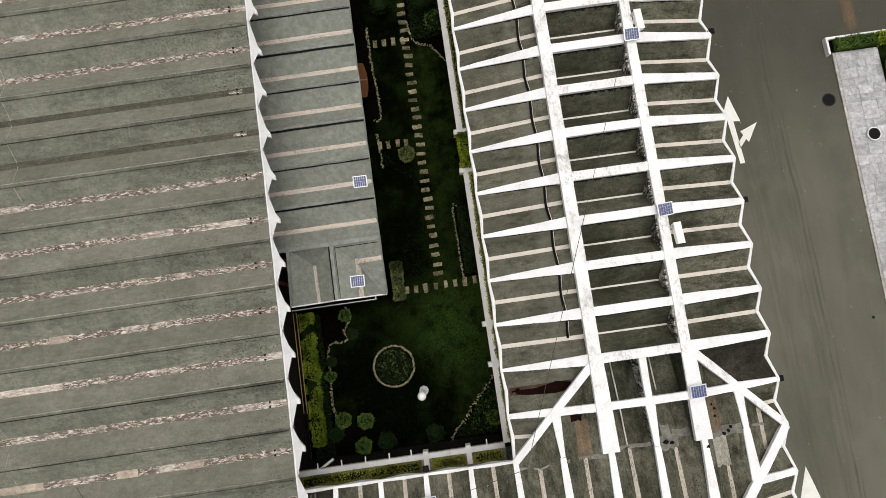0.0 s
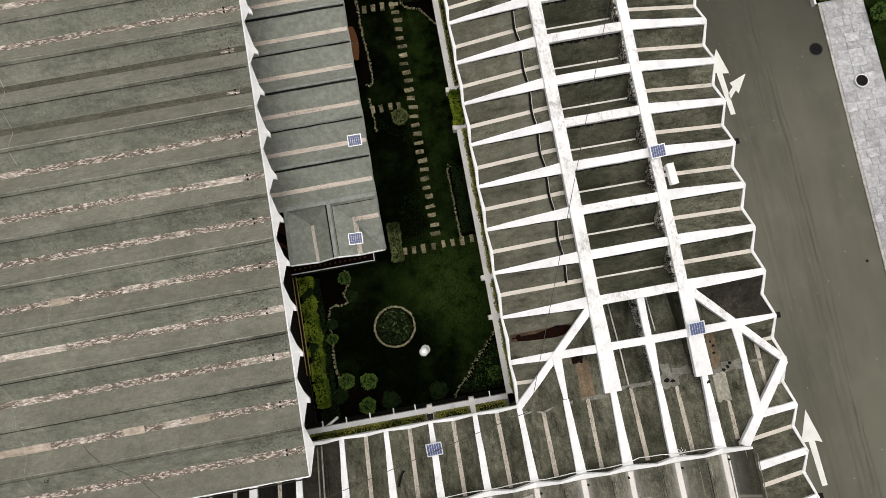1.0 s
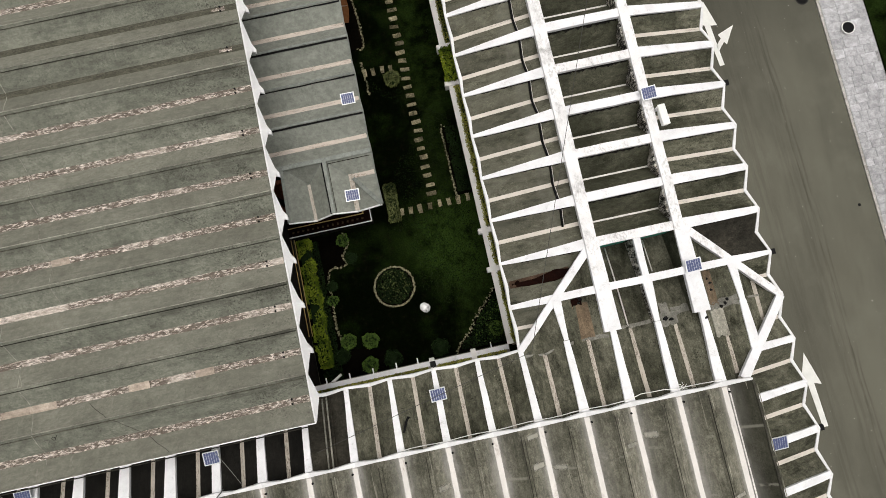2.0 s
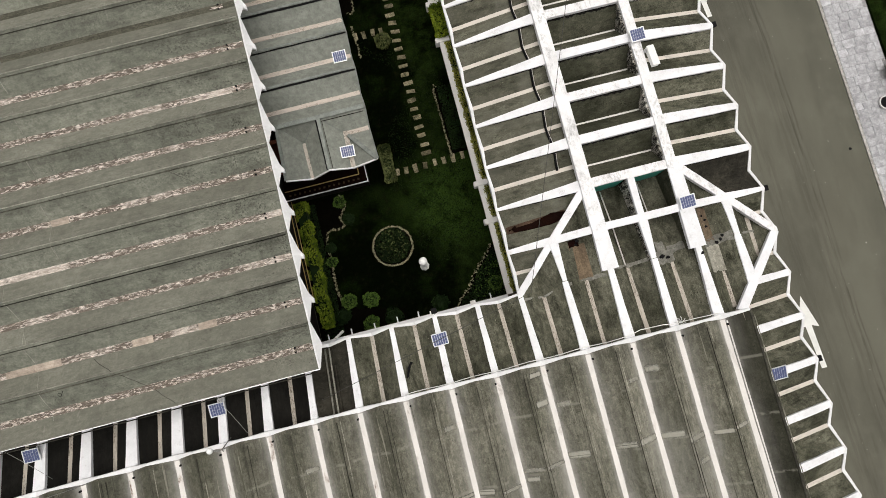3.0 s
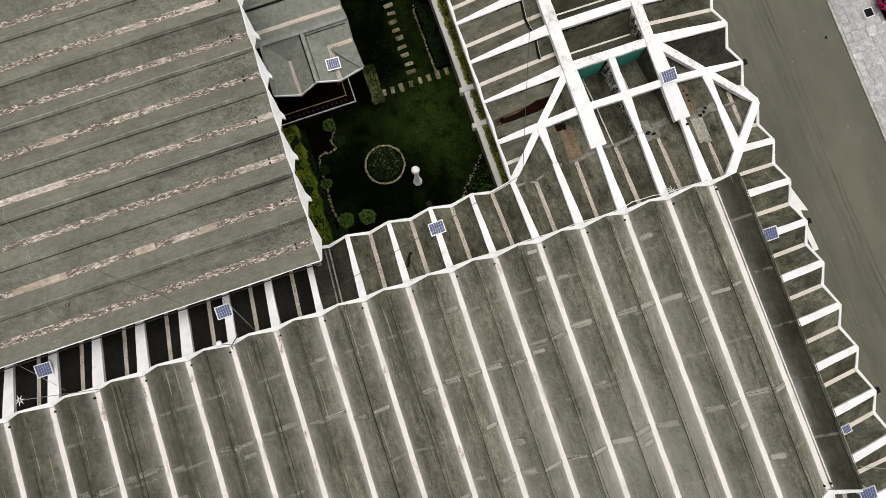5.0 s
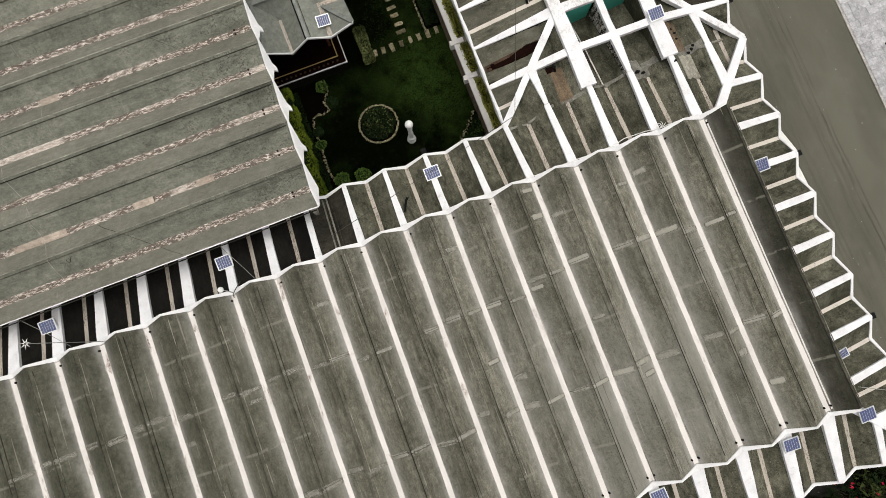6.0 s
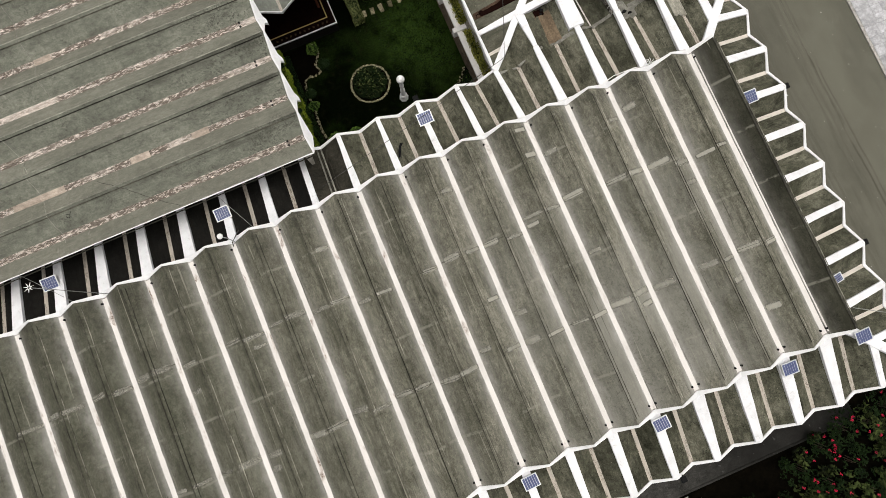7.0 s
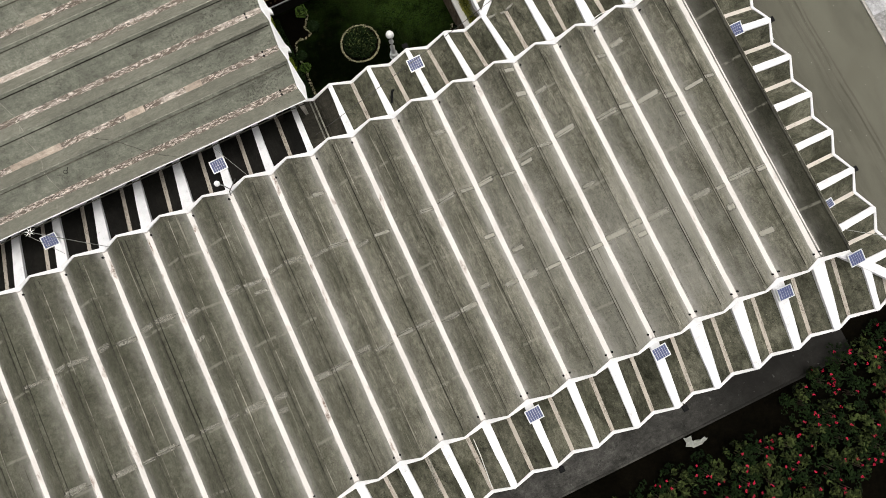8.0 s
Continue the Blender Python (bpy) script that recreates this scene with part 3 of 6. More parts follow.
def yard_fade(k, col):
    """Darkens eastward to near-black, with pale lime spots."""
    sep = k.t.nodes.new("ShaderNodeSeparateXYZ")
    k.link(k.co, sep.inputs[0])
    darken = k.mul(k.ramp(sep.outputs[0], 0.0, 8.0), k.scaled(k.noise(0.6, 5, 0.6), 0.7, 1.05))
    col = k.mix(darken, col, (0.011, 0.0105, 0.0095))
    return k.mix(k.mul(k.ramp(k.noise(2.4, 3, 0.6), 0.64, 0.72), 0.35), col, (0.16, 0.16, 0.155))


M_YARD = concrete("dark_yard_concrete", (0.075, 0.073, 0.068), (0.038, 0.037, 0.034), (0.014, 0.014, 0.012), (0.7, 1, 1), 0.8, 0.35, extra=yard_fade)
M_PAVE = concrete("grey_paving", (0.5, 0.5, 0.525), (0.4, 0.4, 0.42), (0.26, 0.258, 0.27), (1.5, 1.5, 1), 0.65, 0.12, 0.85, 0.13, scatter=True)
M_JOINT = concrete("paving_joint", (0.36, 0.355, 0.36), (0.28, 0.277, 0.28), (0.12, 0.12, 0.11), (2, 2, 2), 0.4)
M_KERB = concrete("kerb_concrete", (0.46, 0.445, 0.42), (0.37, 0.355, 0.33), (0.2, 0.19, 0.16), (3, 1, 1), 0.5)

# ---- geometry helpers ----
rng = random.Random(7)
nrng = np.random.RandomState(11)


def thing(name, label, category, group="", kind="", at=(0, 0, 0)):
    ob = new(name)
    ob.location = at
    ob.empty_display_size = 0.3
    return tagged(ob, label, category, group, kind)


def mesh_ob(name, verts, faces, material, parent=None, label="", smooth=False):
    me = bpy.data.meshes.new(name)
    me.from_pydata([tuple(v) for v in verts], [], faces)
    me.validate()
    me.update()
    me.materials.append(material)
    if smooth:
        me.polygons.foreach_set("use_smooth", [True] * len(me.polygons))
    ob = new(name, me)
    if parent is not None:
        ob.parent = parent
    return tagged(ob, label) if label else ob


def part(name, bm, material, parent=None, label="", smooth=False):
    bmesh.ops.recalc_face_normals(bm, faces=bm.faces)
    me = bpy.data.meshes.new(name)
    bm.to_mesh(me)
    bm.free()
    me.materials.append(material)
    if smooth:
        me.polygons.foreach_set("use_smooth", [True] * len(me.polygons))
    ob = new(name, me)
    if parent is not None:
        ob.parent = parent
    return tagged(ob, label) if label else ob


def add_prism(bm, top, drop):
    """A polygon pushed along drop: adds a closed solid to bm."""
    top = [Vector(p) for p in top]
    drop = Vector(drop)
    a = [bm.verts.new(p) for p in top]
    b = [bm.verts.new(p + drop) for p in top]
    bm.faces.new(a)
    bm.faces.new(b[::-1])
    n = len(a)
    for i in range(n):
        bm.faces.new((a[i], b[i], b[(i + 1) % n], a[(i + 1) % n]))


def slab(name, top, thick, material, parent, label=""):
    bm = bmesh.new()
    add_prism(bm, top, (0, 0, -thick))
    return part(name, bm, material, parent, label)


def add_box(bm, x0, y0, z0, x1, y1, z1):
    add_prism(bm, [(x0, y0, z1), (x1, y0, z1), (x1, y1, z1), (x0, y1, z1)], (0, 0, z0 - z1))


def box(name, lo, hi, material, parent=None, label="", bevel=0.0):
    bm = bmesh.new()
    add_box(bm, *lo, *hi)
    if bevel:
        bmesh.ops.bevel(bm, geom=bm.edges[:], offset=bevel, segments=2, affect="EDGES", profile=0.6)
    return part(name, bm, material, parent, label)


def beam(name, p, q, w0, w1, depth, material, parent, proud=0.0, label=""):
    """A tapered bar with a flat top from p to q, slightly uneven along its edges."""
    p, q = Vector(p), Vector(q)
    d = Vector((q.x - p.x, q.y - p.y, 0)).normalized()
    s = Vector((-d.y, d.x, 0))
    n = max(1, int((q - p).length / 0.7))
    bm = bmesh.new()
    rows = []
    for i in range(n + 1):
        f = i / n
        c = p.lerp(q, f) + Vector((0, 0, proud))
        w = (w0 + (w1 - w0) * f) / 2
        a, b = (rng.uniform(-0.012, 0.012) for _ in "ab")
        rows.append([bm.verts.new(v) for v in (c + s * (w + a), c - s * (w + b), c - s * (w + b) - Vector((0, 0, depth)), c + s * (w + a) - Vector((0, 0, depth)))])
    for r0, r1 in zip(rows, rows[1:]):
        for i in range(4):
            bm.faces.new((r0[i], r0[(i + 1) % 4], r1[(i + 1) % 4], r1[i]))
    bm.faces.new(rows[0])
    bm.faces.new(rows[-1][::-1])
    return part(name, bm, material, parent, label)


def upright(name, r, v, hr, hv, thick, out, material, parent, kick=0.0, tip=None):
    """A closing board under an eave from ridge tip r to valley tip v, deeper and thicker at the valley."""
    r, v, out = Vector(r), Vector(v), Vector(out)
    up = Vector((0, 0, 0.05))
    tip = thick if tip is None else tip
    bm = bmesh.new()
    face = [r + up, v + up, v - Vector((0, 0, hv)) + out * kick, r - Vector((0, 0, hr))]
    a = [bm.verts.new(p) for p in face]
    b = [bm.verts.new(p + out * w) for p, w in zip(face, (tip, thick, thick, tip))]
    bm.faces.new(a)
    bm.faces.new(b[::-1])
    for i in range(4):
        bm.faces.new((a[i], b[i], b[(i + 1) % 4], a[(i + 1) % 4]))
    return part(name, bm, material, parent)


def out_of_square(ob, shift):
    """Moves every vertex of a building by shift(x, y): the old walls do not stand quite square."""
    seen = set()
    for o in (ob, *ob.children_recursive):
        if o.type == "MESH" and o.data.name not in seen:
            seen.add(o.data.name)
            for v in o.data.vertices:
                dx, dy = shift(v.co.x, v.co.y)
                v.co.x += dx
                v.co.y += dy
            o.data.update()


def hall_shift(x, y):
    f = min(1.0, max(0.3, (x + 16.0) / 10.0))
    return 0.0095 * (y - 4.0) * f, -0.0035 * (min(14.0, max(-14.0, x)) + 2.0)


def lathe(bm, rings, seg=12, at=(0, 0, 0)):
    """rings: radius, height pairs from the bottom up."""
    rows = []
    for r, z in rings:
        rows.append([bm.verts.new((at[0] + r * math.cos(2 * math.pi * i / seg), at[1] + r * math.sin(2 * math.pi * i / seg), at[2] + z)) for i in range(seg)])
    for a, b in zip(rows, rows[1:]):
        for i in range(seg):
            bm.faces.new((a[i], a[(i + 1) % seg], b[(i + 1) % seg], b[i]))
    bm.faces.new(rows[0][::-1])
    bm.faces.new(rows[-1])


def tube(name, pts, r, material, parent=None, label="", seg=6):
    pts = [Vector(p) for p in pts]
    bm = bmesh.new()
    rows = []
    for i, p in enumerate(pts):
        d = (pts[min(i + 1, len(pts) - 1)] - pts[max(i - 1, 0)]).normalized()
        a = d.cross(Vector((0, 0, 1)))
        a = a.normalized() if a.length > 1e-4 else Vector((1, 0, 0))
        b = d.cross(a)
        rows.append([bm.verts.new(p + r * (math.cos(2 * math.pi * j / seg) * a + math.sin(2 * math.pi * j / seg) * b)) for j in range(seg)])
    for u, w in zip(rows, rows[1:]):
        for j in range(seg):
            bm.faces.new((u[j], u[(j + 1) % seg], w[(j + 1) % seg], w[j]))
    bm.faces.new(rows[0])
    bm.faces.new(rows[-1][::-1])
    return part(name, bm, material, parent, label, smooth=True)


def leaf_mesh(name, pts, size, material, parent=None, flat=0.5, label="", spread=0.4):
    """Many small pointed leaves, one at each point, turned at random."""
    pts = np.asarray(pts, float)
    n = len(pts)
    nz = nrng.normal(size=(n, 3))
    nz[:, 2] = np.abs(nz[:, 2]) + flat * 2
    nz /= np.linalg.norm(nz, axis=1)[:, None]
    a = np.cross(nz, nrng.normal(size=(n, 3)))
    a /= np.linalg.norm(a, axis=1)[:, None]
    b = np.cross(nz, a)
    s = size * nrng.uniform(1 - spread, 1 + spread, (n, 1))
    v = np.stack([pts - a * s, pts + b * s * 0.45 - nz * s * 0.12, pts + a * s, pts - b * s * 0.45 - nz * s * 0.12], 1).reshape(-1, 3)
    f = np.arange(4 * n).reshape(-1, 4)
    return mesh_ob(name, v.tolist(), f.tolist(), material, parent, label)


def clump(bm, c, rx, ry, rz, seg=12, rings=7, rough=0.12):
    rows = []
    for j in range(rings + 1):
        th = math.pi * j / rings
        row = []
        for i in range(seg):
            ph = 2 * math.pi * i / seg
            p = Vector((math.sin(th) * math.cos(ph), math.sin(th) * math.sin(ph), math.cos(th)))
            f = 1 + rough * 2 * noise.noise(p * 2.3 + Vector(c))
            row.append(bm.verts.new((c[0] + p.x * rx * f, c[1] + p.y * ry * f, c[2] + p.z * rz * f)))
        rows.append(row)
    for a, b in zip(rows, rows[1:]):
        for i in range(seg):
            bm.faces.new((a[i], b[i], b[(i + 1) % seg], a[(i + 1) % seg]))


def bush(label, at, r, h, mat_leaf, n=700, size=0.05, name="bush", group=""):
    ob = thing(name, label, "shrub", group, at=at)
    bm = bmesh.new()
    lathe(bm, [(0.05, -0.02), (0.035, 0.3 * h), (0.02, 0.6 * h)], 6)
    part("stem", bm, M_BARK, ob)
    # Dark solid filler, so sight does not pass between the leaves.
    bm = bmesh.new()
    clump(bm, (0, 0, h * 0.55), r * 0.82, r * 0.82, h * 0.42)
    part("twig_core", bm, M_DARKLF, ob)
    d = nrng.normal(size=(n, 3))
    d /= np.linalg.norm(d, axis=1)[:, None]
    lump = np.array([1 + 0.28 * noise.noise(Vector(q) * 2.0 + Vector(at)) for q in d])
    rad = (nrng.uniform(0.8, 1.06, n) * lump)[:, None]
    p = d * rad * np.array([r, r, h * 0.5]) + np.array([0, 0, h * 0.55])
    leaf_mesh("crown", p[p[:, 2] > 0.03], size, mat_leaf, ob)
    return ob


def hedge(name, label, x0, y0, x1, y1, z0, z1, mat_leaf, per=260, size=0.05, category="hedge"):
    ob = thing(name, label, category, at=((x0 + x1) / 2, (y0 + y1) / 2, z0))
    lx, ly, h = x1 - x0, y1 - y0, z1 - z0
    # Dark box filler behind the leaf layer.
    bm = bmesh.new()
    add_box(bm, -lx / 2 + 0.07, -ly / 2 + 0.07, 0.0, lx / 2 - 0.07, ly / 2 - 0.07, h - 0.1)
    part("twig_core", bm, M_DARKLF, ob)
    out = []
    top = int(per * lx * ly)
    p = nrng.uniform(-0.5, 0.5, (top, 3)) * np.array([lx, ly, 0.18])
    p[:, 2] += h - 0.06
    out.append(p)
    for ax, ln in ((0, ly), (1, lx)):
        for sgn in (-1, 1):
            m = int(per * ln * h * 0.6)
            q = np.zeros((m, 3))
            q[:, ax] = sgn * (lx, ly)[ax] / 2 + nrng.uniform(-0.07, 0.05, m)
            q[:, 1 - ax] = nrng.uniform(-0.5, 0.5, m) * ln
            q[:, 2] = nrng.uniform(0.02, h, m)
            out.append(q)
    p = np.concatenate(out)
    lump = np.array([noise.noise(Vector((q[0] * 1.3 + x0, q[1] * 1.3 + y0, 0))) for q in p])
    p[:, 2] += lump * 0.14 * (p[:, 2] > h * 0.7)
    p[:, 0] += lump * (0.08 if mat_leaf is not M_LIME else 0.22)
    if name == "lime_hedge":
        p = p[lump > -0.28]
    leaf_mesh("foliage", p, size, mat_leaf, ob)
    return ob

# ---- ground ----
box("ground", (-900, -900, -0.5), (900, 900, -0.06), M_GROUND)
tagged(bpy.data.objects["ground"], "bare grey-brown earth and concrete ground round the buildings", "ground", kind="structure")
road = box("road", (11.5, -120, -0.2), (24.5, 120, 0.0), M_ROAD)
side = box("side_road", (24.5, 14.95, -0.2), (120, 24.0, 0.0), M_ROAD)
tagged(side, "dark worn concrete side road meeting the street", "road", kind="structure")
tagged(road, "grey-brown worn concrete road with tyre marks", "road", kind="structure")

# ---- roofs of folded plates ----
RZ, EZ, DEEP = 7.72, 6.62, 0.55   # skirt ridge height at the hall, at the eave, and the depth of a fold
T = 0.09
N_EDGE, S_EDGE = -8.1, -21.65
Y5 = -4.95


def yr(k):
    return -2.96 + (2.04 if k >= 0 else 2.0) * k


def plate(top, mat_plate, parent):
    return slab("roof_plate", top, T, mat_plate, parent)


def gutter(p, q, w, mat_g, parent, lift=0.05):
    return beam("gutter", p, q, w, w, 0.1, mat_g, parent, lift)


def ridge(p, q, w0, w1, parent, mat_r=None, depth=0.2):
    return beam("ridge_cap", p, q, w0, w1, depth, mat_r or M_WHITE, parent, 0.03)


def algae_line(p, q, w0, w1, side, fall, parent, reach=0.09, cover=1.0):
    """A thin ragged crust of black algae beside a ridge cap; fall is the slope of the plate it lies on."""
    p, q = Vector(p), Vector(q)
    d = (q - p)
    d.z = 0
    d.normalize()
    s = Vector((-d.y, d.x, 0)) * side
    n = max(6, int((q - p).length / 0.09))
    bm = bmesh.new()
    rows = []
    seed = rng.uniform(0, 90)
    for j in range(n + 1):
        f = 0.03 + 0.94 * j / n
        c = p.lerp(q, f)
        inner = (w0 + (w1 - w0) * f) / 2 - 0.015
        outer = inner + 0.02 + reach * max(0.0, 0.5 + cover * noise.noise(Vector((j * 1.3, seed, 0))) + rng.uniform(-0.4, 0.4))
        rows.append([bm.verts.new(c + s * o + Vector((0, 0, h - fall * o))) for o, h in ((inner, 0.014), (outer, 0.014), (outer, -0.01), (inner, -0.01))])
    for a, b in zip(rows, rows[1:]):
        for i in range(4):
            bm.faces.new((a[i], a[(i + 1) % 4], b[(i + 1) % 4], b[i]))
    bm.faces.new(rows[0])
    bm.faces.new(rows[-1][::-1])
    return part("algae_crust", bm, M_NEARBLK, parent)


# main hall
hall = thing("main_hall", "long hall with a folded grey concrete roof and cream gutters", "building")
VZ, PZ = 7.8, 8.42
EXTRA = ((-9, -9.93), (-3, -9.74), (1, -9.8), (2, -9.95), (5, -9.7), (6, -9.55), (1, -8.55), (-3, -14.82), (2, -14.7), (-2, -15.93), (7, -13.62), (-16, -13.5), (7, -18.25), (8, -19.9), (-14, -17.75), (-13, -12.8), (-4, -16.8), (3, -17.5), (0, -12.55))   # stray repairs
for i in range(-17, 6):
    xv = 2.0 * i
    for sgn in (-1, 1):
        xr = xv + sgn * 1.0
        plate([(xr, N_EDGE + 0.14, PZ), (xv, N_EDGE, VZ), (xv, S_EDGE, VZ), (xr, S_EDGE - 0.14, PZ)], M_EDGEPL if xr > 10.5 else M_HALL, hall)
        upright("fascia", (xr, N_EDGE + 0.14, PZ), (xv, N_EDGE, VZ), 0.14, 0.2, 0.2, (0, 1, 0), M_FASCIA, hall, 0.0, 0.09)
        upright("fascia", (xr, S_EDGE - 0.14, PZ), (xv, S_EDGE, VZ), 0.14, 0.2, 0.2, (0, -1, 0), M_FASCIA, hall, 0.0, 0.09)
        bm = bmesh.new()
        add_prism(bm, [(xr, N_EDGE - 0.05, PZ - 0.12), (xv, N_EDGE - 0.05, VZ - 0.12), (xv, N_EDGE - 0.05, 6.9), (xr, N_EDGE - 0.05, 6.9)], (0, -0.15, 0))
        part("gable_panel", bm, M_WALL, hall)
        bm = bmesh.new()
        add_prism(bm, [(xr, S_EDGE + 0.05, PZ - 0.12), (xv, S_EDGE + 0.05, VZ - 0.12), (xv, S_EDGE + 0.05, 6.9), (xr, S_EDGE + 0.05, 6.9)], (0, 0.15, 0))
        part("gable_panel", bm, M_WALL, hall)
        h = xv if sgn > 0 else xv - 1
        rows = [(-12.3 if h < -8 else -12.68 if h < 0 else -12.22 if h < 7 else -12.64), -17.15 + 0.05 * (h % 3 - 1)]
        for y in rows + [e[1] for e in EXTRA if e[0] == h]:
            lap = y in rows
            if h >= 10 or (lap and (h * 7 + int(y)) % 9 == 0):
                continue
            u0, u1 = rng.choice(((0.05, 1.0), (0.05, 1.0), (0.05, 0.8), (0.2, 1.0))) if lap else (0.14, 0.72)
            y, dy, sk = y + rng.uniform(-0.12, 0.1), rng.uniform(0.2, 0.42), rng.uniform(-0.05, 0.05)
            zz = lambda u: VZ + (PZ - VZ) * u + 0.006
            um = (u0 + u1) / 2
            slab("mortar_patch", [(xv + sgn * u0, y, zz(u0)), (xv + sgn * um, y + sk / 2, zz(um)), (xv + sgn * u1, y + sk, zz(u1)), (xv + sgn * (u1 - 0.02), y + sk + dy, zz(u1 - 0.02)), (xv + sgn * um, y + dy + rng.uniform(-0.02, 0.04), zz(um)), (xv + sgn * u0, y + dy, zz(u0))], 0.004, M_DUST, hall)
            if lap and rng.random() < 0.5:
                yl = y + dy * rng.uniform(0.3, 0.7)
                tube("lap_joint", [(xv + sgn * u, yl + sk * u, zz(u) - 0.004) for u in (0.12, 0.4, 0.7, 0.99)], 0.013, M_RIDGE, hall, seg=4)
    gutter((xv, N_EDGE - 0.05, VZ), (xv, S_EDGE + 0.05, VZ), 0.21, M_CREAM, hall, 0.07)
    for yy in (N_EDGE - 0.25, S_EDGE + 0.25):
        for dx in (-0.15, 0.15) if yy < -15 else (0.15 if i % 3 else -0.13,):
            bm = bmesh.new()
            lathe(bm, [(0.045, 0), (0.045, 0.16), (0.03, 0.17)], 8, (xv + dx, yy, VZ + 0.02))
            part("drain", bm, M_BLACK, hall)
    for s2, dz, mt in ((0.05, 0.0, M_RIDGE), (0.19, -0.1, M_SEAM2 if i % 3 else M_RIDGE)):
        tube("ridge_seam", [(xv + 1.0 + s2, N_EDGE - 0.1 - j * (N_EDGE - S_EDGE - 0.2) / 14, PZ + dz - 0.012 + 0.008 * math.sin(j * 2.1 + i)) for j in range(15)], 0.02, mt, hall, seg=5)
# east edge of the hall roof
beam("paint_strip", (10.18, N_EDGE - 0.1, VZ + 0.112), (10.18, S_EDGE + 0.1, VZ + 0.112), 0.06, 0.06, 0.03, M_CREAM, hall, 0.012)
beam("edge_cap", (11.02, N_EDGE + 0.1, PZ), (11.02, S_EDGE - 0.1, PZ), 0.1, 0.1, 0.5, M_RIDGE, hall, 0.04)
box("wall", (10.6, S_EDGE + 0.2, 0), (10.9, N_EDGE - 0.2, 8.1), M_WALL, hall)
box("wall", (-34, N_EDGE - 0.5, 0), (10.6, N_EDGE - 0.25, 6.95), M_WALL, hall)
box("wall", (-34, S_EDGE + 0.25, 0), (10.6, S_EDGE + 0.5, 6.95), M_WALL, hall)
box("wall", (-34.3, S_EDGE + 0.25, 0), (-34, N_EDGE - 0.25, 8.1), M_WALL, hall)

# skirt roof of the hall, north and south
for i in range(-17, 7):
    x = 2.0 * i
    for side, ye, yh, stop in (("n", Y5, N_EDGE, 2), ("s", -24.95, S_EDGE, 10)):
        if x > stop:
            continue
        out = 1 if side == "n" else -1
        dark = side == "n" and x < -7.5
        r = [(x, yh, RZ), (x, ye, EZ)]
        w = ((0.6, 0.36) if x > 3 else (0.46, 0.34) if x > -1 else (0.4, 0.31)) if side == "s" else (0.33, 0.21) if x > -9 else (0.41, 0.29) if x > -13 else (0.54, 0.34)
        if not (side == "n" and x == 2):
            ridge(r[0], r[1], w[0], w[1], hall)
        v = [(x - 1, yh, RZ - DEEP), (x - 1, ye - out * 0.15, EZ - 0.5)]
        l = [(x - 2, yh, RZ), (x - 2, ye, EZ)]
        piped = side == "n" and x == -6
        mp = M_NEARBLK if dark else M_WET if piped else M_SKIRT_Y
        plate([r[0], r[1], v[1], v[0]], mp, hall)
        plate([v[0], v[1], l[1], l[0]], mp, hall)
        if piped:
            for dx in (-0.2, -0.02, 0.16):
                tube("roof_pipe", [(v[0][0] + dx, v[0][1] + (v[1][1] - v[0][1]) * u, v[0][2] + (v[1][2] - v[0][2]) * u + 0.09 + 0.5 * abs(dx)) for u in (0.02, 0.35, 0.7, 0.98)], 0.04, M_PALE if dx < 0.1 else M_WET, hall)
        else:
            gutter(v[0], v[1], 0.2, M_TAN_Y, hall)
        for a in (r[1], l[1]):
            upright("fascia", a, v[1], 0.1, 0.42, 0.15, (0, out, 0), M_FASCIA, hall, 0.0, 0.1)

# skirt roof, east side
for k in range(-10, -2):
    y = yr(k)
    if -21.5 < y < -8:
        ridge((11.0, y, RZ), (14.1, y, EZ), 0.34, 0.3, hall)
for k in range(-9, -3):
    y0, y1 = yr(k), yr(k + 1)
    ym = (y0 + y1) / 2
    v = [(11.0, ym, RZ - DEEP), (13.95, ym, EZ - 0.5)]
    for y in (y0, y1):
        plate([(11.0, y, RZ), (14.1, y, EZ), v[1], v[0]], M_SKIRT_X, hall)
        upright("fascia", (14.1, y, EZ), v[1], 0.1, 0.42, 0.15, (1, 0, 0), M_FASCIA, hall, 0.0, 0.1)
    gutter(v[0], v[1], 0.2, M_TAN_X, hall)


